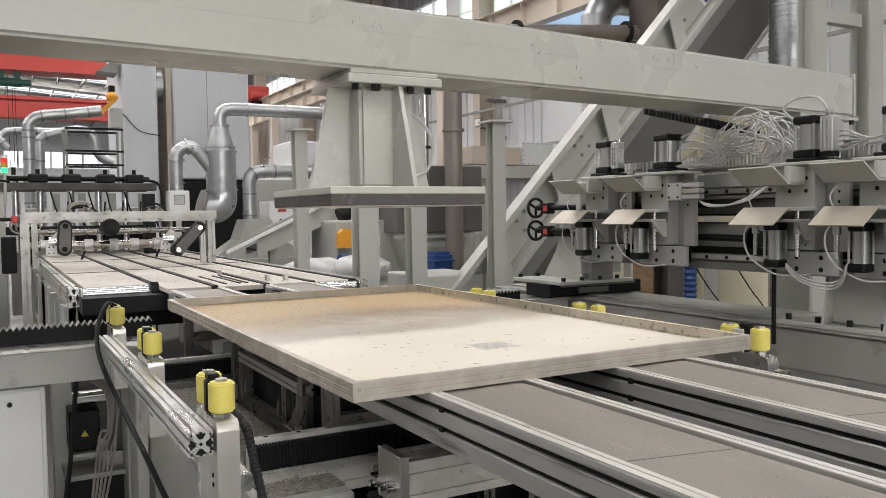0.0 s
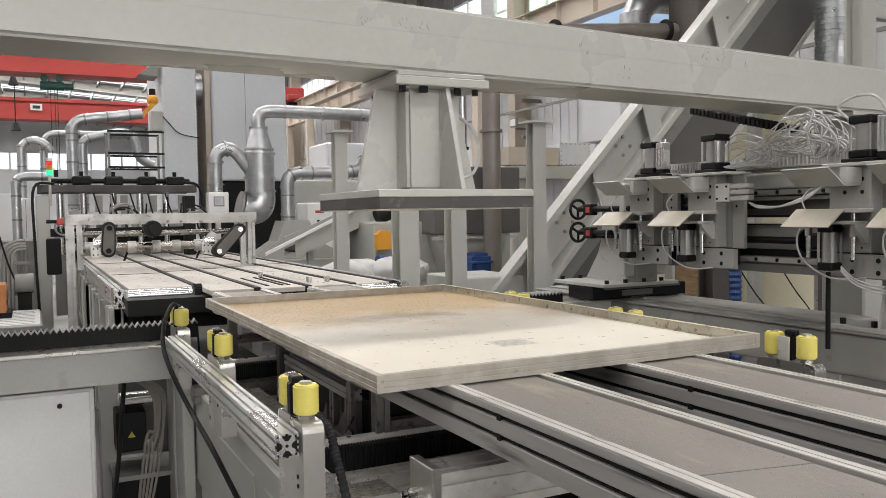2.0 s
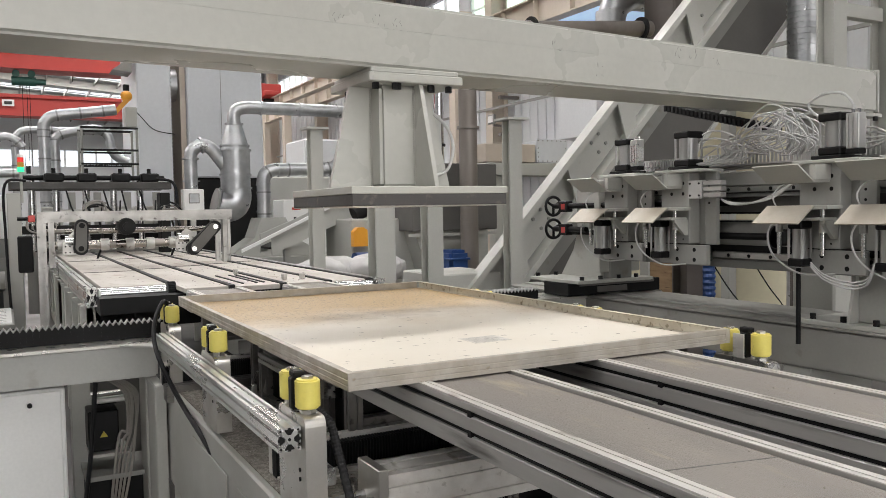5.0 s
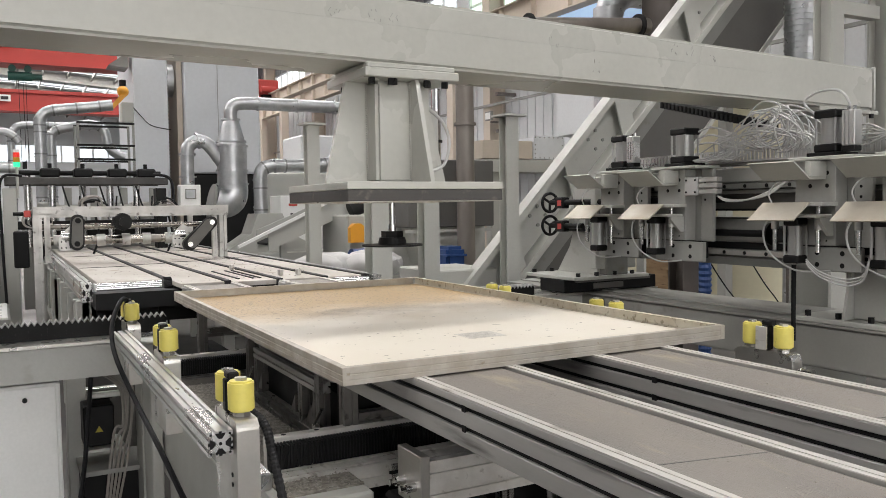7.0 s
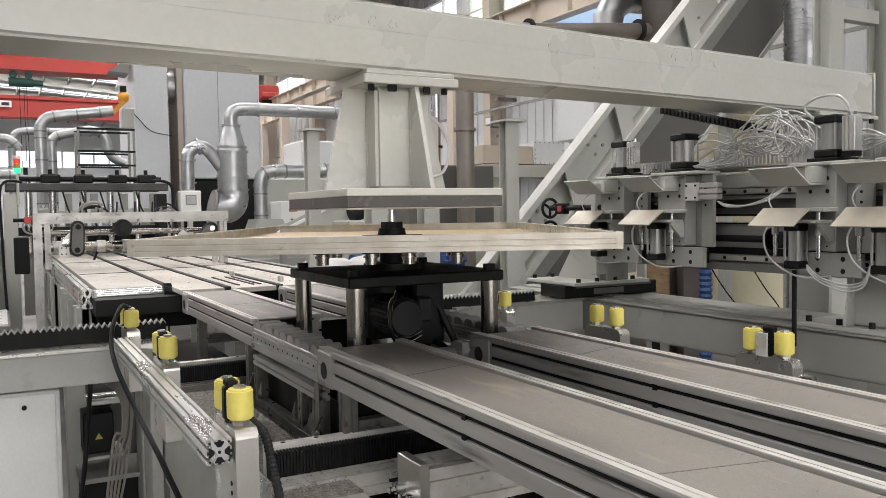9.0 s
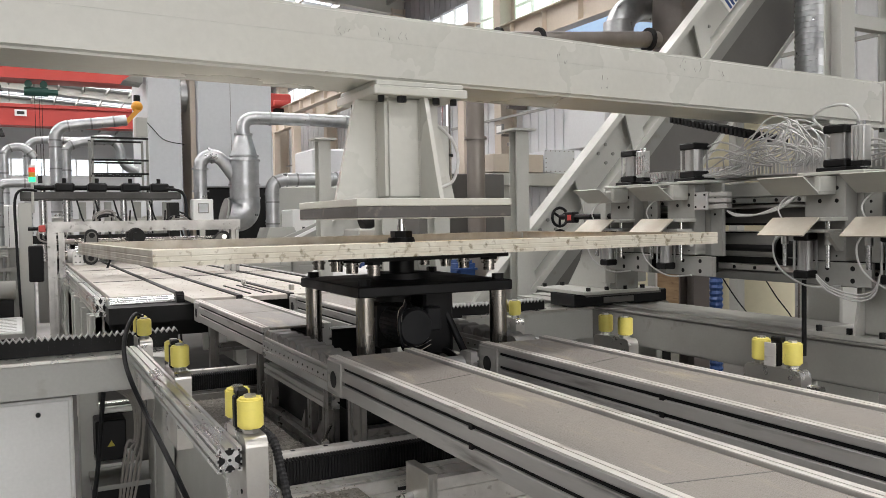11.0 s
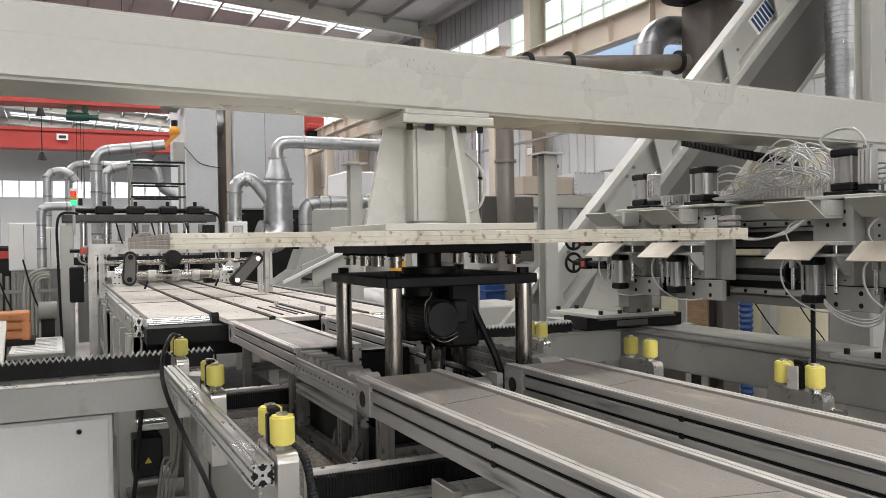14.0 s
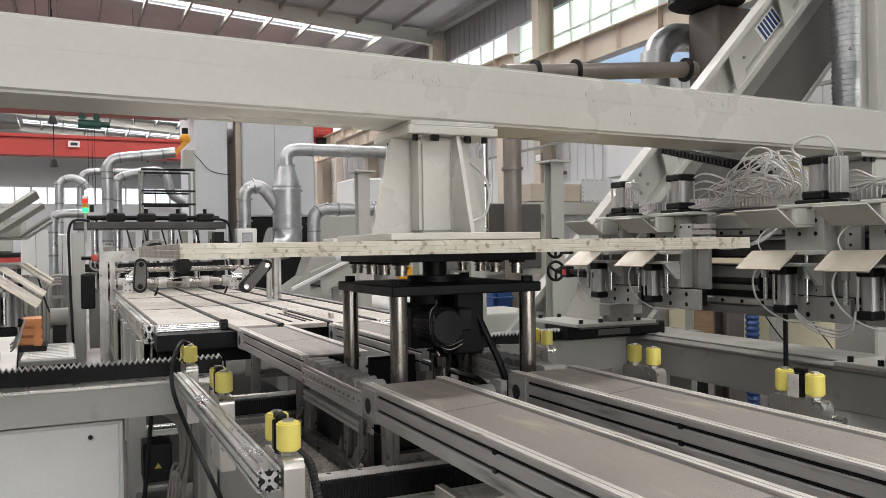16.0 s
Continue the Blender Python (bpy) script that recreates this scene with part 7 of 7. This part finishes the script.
def sacks():
    rnd = random.Random(2)
    for k in range(4):
        s = thing("sack", (1.75 + 0.25 * k, 5.2, 0.7), "white crumpled plastic sack", "sack", "white sacks")
        bm = bag()
        bmesh.ops.create_icosphere(bm, subdivisions=3, radius=0.2, matrix=Matrix.Translation((1.75 + 0.22 * k, 5.1 + 0.1 * (k % 2), 0.84)) @ Matrix.Diagonal((1.1, 1, 0.6, 1)))
        for v in bm.verts:
            v.co += noise.noise_vector(v.co * 9 + Vector((k, 0, 0))) * 0.045
        part("bag", bm, SACK, s, "", True)
    t = thing("sack_table", (2.1, 5.1, 0), "low grey table under the sacks", "table")
    part("top", box(bag(), 1.5, 2.7, 4.85, 5.4, 0.66, 0.7), PAINT, t)
    for x in (1.52, 2.64):
        for y in (4.87, 5.34):
            part("leg", box(bag(), x, x + 0.05, y, y + 0.05, 0, 0.659), PAINT, t)


sacks()


def tank():
    t = thing("storage_tank", (6.65, 4.95, 0), "large cream storage tank", "tank")
    part("shell", rod(bag(), (6.65, 4.95, 0.0), (6.65, 4.95, 2.35), 1.25, 48), TANK, t, "", True)
    part("rim", rod(bag(), (6.65, 4.95, 2.351), (6.65, 4.95, 2.4), 1.28, 48), TANK, t)
    for y in (4.02, 4.46):
        bm = tube(bag(), [(y, 2.9, 1.12), (y + 0.1, 2.9, 0.93), (y + 0.29, 2.9, 0.7), (y + 0.47, 2.9, 0.52), (y + 0.62, 2.9, 0.3), (y + 0.66, 2.9, 0.0)], 0.0055, 6)
        part("cable", bm, CABLE, t, "", True)


tank()


def crate(x, y, z, w, h, m=WOOD, label="worn plywood crate with nailed slats"):
    c = thing("wooden_crate", (x, y, 0), label, "crate", "wooden crates")
    part("box", box(bag(), x, x + w, y, y + w, z, z + h, 0.01), m, c)
    for k in range(3):
        part("slat", box(bag(), x - 0.01, x + w + 0.01, y - 0.02, y - 0.0005, z + 0.02 + k * h * 0.33, z + 0.02 + k * h * 0.33 + h * 0.22), m, c)
    for xx in (x, x + w - 0.06):
        part("batten", box(bag(), xx, xx + 0.06, y - 0.035, y - 0.0205, z, z + h), m, c)


crate(3.76, 2.95, 0.5, 0.24, 0.5)
stand = thing("crate_stand", (3.77, 3.1, 0), "dark low steel stand under a crate", "stand", "crate stands")
part("top", box(bag(), 3.6, 3.94, 2.95, 3.27, 0.44, 0.4995, 0.004), DARK, stand)
for x in (3.61, 3.89):
    for y in (2.96, 3.22):
        part("leg", box(bag(), x, x + 0.04, y, y + 0.04, 0, 0.4395), DARK, stand)
crate(-1.25, 6.4, 0.55, 0.37, 0.24, TIMBER, "orange-brown wooden crate with nailed slats")
stand = thing("crate_stand", (-1.06, 6.6, 0), "dark low steel stand under a crate", "stand", "crate stands")
part("top", box(bag(), -1.3, -0.84, 6.38, 6.8, 0.5, 0.5495, 0.004), DARK, stand)
for x in (-1.28, -0.9):
    for y in (6.4, 6.74):
        part("leg", box(bag(), x, x + 0.04, y, y + 0.04, 0, 0.4995), DARK, stand)
crate(-2.2, 7.4, 0.02, 0.6, 0.35)
bm = bag()
tube(bm, [(3.62, 2.45, z * 0.1) for z in range(11)], 0.045, 12, 5, 0.1)
b = thing("blue_hose", (3.62, 2.45, 0), "ribbed blue suction hose", "hose")
part("hose", bm, BLUE, b)


def spiral_duct():
    d = thing("spiral_duct", (5.2, 3.0, 0), "ribbed galvanised spiral duct", "duct", "galvanised ducts")
    part("pipe", rod(bag(), (5.33, 3.0, 0.0), (5.33, 3.0, 6.5), 0.148, 28), GALV, d, "", True)
    for k in range(100):
        part("spiral_seam", rod(bag(), (5.33, 3.0, 1.6 + 0.046 * k), (5.3305, 3.0, 1.612 + 0.046 * k), 0.155, 28), GALV, d)
    o = thing("overhead_pipe", (4.5, 5.5, 3), "long galvanised pipe with flanges and an elbow", "pipe", "galvanised ducts")
    part("pipe", tube(bag(), [(3.4, 5.5, 3.14), (4.4, 5.5, 3.23), (5.9, 5.5, 3.37)], 0.09, 18, 6), RUSTD, o, "", True)
    for x, z in ((3.75, 3.17), (4.25, 3.215), (5.75, 3.355)):
        part("flange", rod(bag(), (x, 5.5, z), (x + 0.03, 5.5, z), 0.135, 20), DARK, o)
    part("elbow", tube(bag(), [(5.75, 6.0, 0.0), (5.75, 6.0, 3.4), (5.75, 6.0, 3.5), (5.82, 6.0, 3.72), (6.0, 6.0, 3.85), (6.2, 6.0, 3.88), (6.8, 6.0, 3.9)], 0.17, 22, 6), GALV, o, "", True)
    part("box", box(bag(), 6.08, 6.6, 5.3, 5.8, 2.9, 4.09, 0.02), RUSTY, o)
    f = thing("fan_unit", (5.9, 5.5, 3.9), "black round fan housing", "fan")
    part("housing", rod(bag(), (6.0, 5.4, 4.1), (6.0, 5.4, 4.24), 0.42, 30), BLACK, f, "", True)
    part("motor", rod(bag(), (6.0, 5.4, 4.24), (6.0, 5.4, 4.55), 0.2, 24), BLACK, f, "", True)
    w = thing("light_opening", (9.2, 10, 4), "pale blue translucent wall sheet", "wall panel", "", "structure")
    part("sheet", box(bag(), 9.33, 9.35, 5.5, 15.5, 4.45, 5.52), SKYB, w)


spiral_duct()


def shed():
    s = thing("wall_box", (8.5, 7.0, 0), "pale boxed duct along the wall", "wall box")
    part("box", box(bag(), 8.4, 9.3, 9.2, 10.6, 2.6, 3.4, 0.02), CLAD, s)
    part("long_rail", box(bag(), 8.9, 8.95, 3.0, 30.0, 3.55, 3.6), PAINTG, s)
    part("beam", box(bag(), 8.8, 9.3, 3.0, 20.0, 2.2, 2.45), CLAD, s)
    f = thing("floodlight", (8.85, 13.64, 3.3), "small floodlight on a rusty bracket at the wall column", "floodlight")
    part("lamp_head", box(bag(), 8.78, 8.84, 13.5, 13.75, 3.22, 3.42, 0.01), PAINTG, f)
    part("lamp_glass", box(bag(), 8.772, 8.7795, 13.53, 13.72, 3.25, 3.39), WHITE, f)
    part("lamp_arm", box(bag(), 8.8405, 9.38, 13.58, 13.64, 3.17, 3.21), RUSTY, f)
    for z in (2.95, 3.75):
        part("rust_bracket", box(bag(), 8.9, 9.38, 13.4, 13.5, z, z + 0.07), RUSTY, f)
    b = thing("bolted_box", (4.9, 6.0, 0), "pale sheet-metal box with bolted cover on a grey stand", "box")
    part("cover", box(bag(), 4.66, 5.08, 5.98, 6.0, 1.87, 2.13, 0.003), SILO, b, "pale bolted cover")
    part("case", box(bag(), 4.68, 5.06, 6.0005, 6.4, 1.885, 2.115, 0.004), SILO, b)
    rivets = [(4.68 + 0.063 * k, 5.98, z) for k in range(7) for z in (1.885, 2.115)] + [(x, 5.98, 1.93 + 0.05 * k) for k in range(3) for x in (4.68, 5.06)]
    parts("cover_bolt", bolts(bag(), rivets, 0.007, 0.006, (0, -1, 0)), PAINTG, b)
    part("side_beam", box(bag(), 4.0, 4.659, 6.0, 6.25, 1.87, 2.07, 0.005), CREAM, b)
    part("ledge", box(bag(), 4.0, 5.3, 5.97, 6.3, 1.72, 1.86, 0.004), PAINT, b)
    for x in (4.12, 5.1):
        part("stand", box(bag(), x, x + 0.12, 6.02, 6.14, 0, 1.7195, 0.004), PAINT, b)


shed()


# ---- far left side ----
def far_left():
    for x, y, h in ((-1.0, 9.0, 1.5), (-0.72, 9.2, 1.45), (-1.7, 9.8, 1.6)):
        c = thing("switch_cabinet", (x, y, 0), "pale grey control cabinet on the far line", "cabinet", "far control cabinets")
        part("body", box(bag(), x - 0.16, x + 0.16, y, y + 0.35, 1.1, h + 0.16, 0.01), WHITE, c)
        part("plinth", box(bag(), x - 0.14, x + 0.14, y + 0.02, y + 0.33, 0, 1.0995), PAINTG, c)
        part("door_joint", box(bag(), x - 0.002, x + 0.002, y - 0.004, y - 0.0005, 1.12, h + 0.14), DARK, c)
    r = thing("pipe_rack", (-1.3, 7.6, 0), "rack of grey vertical pipes", "rack")
    for k in range(20):
        x = -1.9 + k * 0.062
        part("pipe", rod(bag(), (x, 7.3, 0.0), (x, 7.3, 1.12 - 0.03 * (k % 2)), 0.02, 10), PAINTG, r, "", True)
    for z in (0.28, 0.62, 0.92):
        part("bar", box(bag(), -1.95, -0.66, 7.262, 7.279, z, z + 0.035), PAINTG, r)
    for k in range(4):
        w = 0.06 + 0.035 * k
        part("bent_pipe", tube(bag(), [(-0.78 - w, 7.22, 0.5), (-0.78 - w, 7.22, 0.95), (-0.78 - w * 0.7, 7.22, 1.0 + w * 0.6), (-0.78, 7.22, 1.02 + w * 0.8), (-0.72, 7.22, 1.02 + w * 0.8)], 0.013, 8, 5), PAINTC, r, "", True)
    rnd = random.Random(8)
    bm = bag()
    for k in range(9):
        x = rnd.uniform(-1.7, -0.95)
        tube(bm, [(x, 7.2, 1.25), (x + 0.1, 7.15, 0.8 + rnd.random() * 0.3), (x + 0.25, 7.1, 0.5), (x + 0.2, 7.15, 0.0)], 0.009, 6)
    structure("cable_bundle", bm, CABLE, "bundle of loose dark cables", "cables", "stuff")
    m = thing("side_motor", (-0.72, 7.1, 0.7), "dark grey motor beside the infeed table", "motor")
    part("body", rod(bag(), (-0.82, 7.1, 0.75), (-0.66, 7.1, 0.75), 0.09, 18), PAINTG, m, "", True)
    part("foot", box(bag(), -0.8, -0.68, 7.05, 7.15, 0, 0.66), DARK, m)
    t = thing("work_table", (-1.3, 4.6, 0), "grey steel table edge", "table")
    part("top", prism(bag(), [(-2.2, 2.9), (-0.9, 2.9), (-1.04, 6.0), (-2.2, 6.0)], "z", 0.7, 0.76), PAINT, t)
    for x, y in ((-2.1, 3.0), (-1.02, 3.0), (-2.1, 5.8), (-1.14, 5.8)):
        part("leg", box(bag(), x, x + 0.06, y, y + 0.06, 0, 0.6995), PAINT, t)
    p = thing("flat_sheet", (-0.85, 6.4, 0), "pale patterned sheet lying on a low platform", "sheet")
    part("sheet", box(bag(), -1.02, -0.62, 5.8, 7.0, 0.4905, 0.502), WHITE, p)
    for k in range(9):
        part("print_line", box(bag(), -0.98, -0.66, 5.86 + 0.12 * k, 5.875 + 0.12 * k, 0.5022, 0.5035), GREYC, p)
    q = thing("low_platform", (-0.85, 6.4, 0), "dark low platform beside the infeed table", "platform")
    part("deck", box(bag(), -1.03, -0.6, 5.75, 6.2, 0.45, 0.49, 0.004), PAINTG, q)
    part("deck_extension", box(bag(), -0.82, -0.6, 6.2005, 7.05, 0.45, 0.49, 0.004), PAINTG, q)
    for x, y in ((-1.02, 5.77), (-0.65, 5.77), (-0.65, 6.98)):
        part("foot", box(bag(), x, x + 0.05, y, y + 0.05, 0, 0.4495), DARK, q)
    g = thing("far_machine", (-3, 13, 0), "grey far machine line", "machine")
    part("body", box(bag(), -4.5, -1.0, 13.0, 14.0, 0, 1.4, 0.03), DARK, g)
    part("top", box(bag(), -3.5, -1.5, 13.2, 13.8, 1.401, 2.0, 0.03), PAINT, g)
    part("red_stripe", box(bag(), -4.4, -1.1, 12.98, 12.998, 1.2, 1.32), RED, g)
    b = thing("backdrop_machine", (5, 14, 0), "pale far machine housing", "machine")
    part("body", box(bag(), 3.0, 8.0, 12.5, 14.0, 0, 2.0, 0.03), PAINT, b)
    part("top", box(bag(), 4.2, 6.8, 12.7, 13.8, 2.001, 2.7, 0.03), CLAD, b)


far_left()


# ---- motion ----
def motions():
    # panel: slides in, waits, rises, turns a quarter clockwise, is pressed against the pad
    rows = [(0, -0.169, TOP, 0), (0.5, -0.086, TOP, 0), (0.9, -0.004, TOP, 0), (1.05, 0, TOP, 0), (7.0, 0, TOP, 0), (7.1, 0, 0.996, 0), (7.3, 0, 1.055, 0), (7.5, 0, 1.112, 0), (7.7, 0, 1.168, 0), (7.85, 0, 1.214, 0), (8.0, 0, 1.253, 0), (8.1, 0, 1.256, -1.8),
            (8.2, 0, 1.256, -4.5), (8.4, 0, 1.256, -10.2), (8.6, 0, 1.256, -16), (8.8, 0, 1.256, -21.5), (9.0, 0, 1.256, -26.8), (9.2, 0, 1.256, -32.5), (9.8, 0, 1.256, -51), (10.4, 0, 1.256, -70), (10.8, 0, 1.256, -81), (11.1, 0, 1.256, -87.3), (11.3, 0, 1.256, -89),
            (11.42, 0, 1.258, -89.3), (11.5, 0, 1.274, -89.3), (11.65, 0, 1.316, -89.3), (11.8, 0, 1.353, -89.3), (12.1, 0, 1.356, -89.3), (16, 0, 1.356, -89.3)]
    walk(PANEL, [(t, pose(AX, AY + y, z, 0, 0, r)) for t, y, z, r in rows])
    # lift follows the panel once it has reached it
    lz = [(t, min(z, 9) - 0.1035, r) for t, y, z, r in rows if t >= 7.0]
    walk(LIFT, [(0, pose(AX, AY, TOP - 0.108)), (6.9, pose(AX, AY, TOP - 0.108))] + [(t, pose(AX, AY, z)) for t, z, r in lz])
    walk(TURN, [(0, pose(0, 0, 0)), (6.9, pose(0, 0, 0))] + [(t, pose(0, 0, 0, 0, 0, r)) for t, z, r in lz])
    # clamp foot comes down, rides up with the panel, withdraws into the pad
    dz = [(0, 1.366), (6.5, 1.366), (6.6, 1.34), (6.7, 1.27), (6.8, 1.225), (6.95, 1.21), (7.7, 1.209), (7.8, 1.212), (7.9, 1.238), (8.0, 1.262), (8.1, 1.2645), (11.42, 1.2665), (11.5, 1.2825), (11.65, 1.3245), (11.8, 1.3615), (12.1, 1.3645), (16, 1.3645)]
    walk(DISC, [(t, pose(AX, AY, z)) for t, z in dz])
    # aligners close on the panel and open again
    f = [(0, 0), (0.9, 0), (1.2, 0.02), (1.5, 0.1), (2.0, 0.37), (2.5, 0.63), (3.0, 0.89), (3.2, 0.97), (3.4, 1), (4.4, 1), (4.8, 0.88), (5.9, 0.14), (6.2, 0), (16, 0)]
    walk(LEFT, [(t, pose(LX + 0.17 * v, 0.9, 0.85)) for t, v in f])
    walk(RIGHT, [(t, pose(RX - 0.149 * v, 0.75, 0.85)) for t, v in f])
    # clamp machines drive in
    g = [(0, 0), (12.4, 0), (12.7, 0.004), (13, 0.022), (13.5, 0.063), (14, 0.103), (14.5, 0.146), (15, 0.19), (15.5, 0.234), (16, 0.272)]
    walk(CLAMP, [(t, pose(CX - v, AY, 0.85)) for t, v in g])
    walk(CLAMP_W, [(t, pose(2 * AX - CX - 0.09 + v, AY, 0.85, 0, 0, 180)) for t, v in g])


motions()
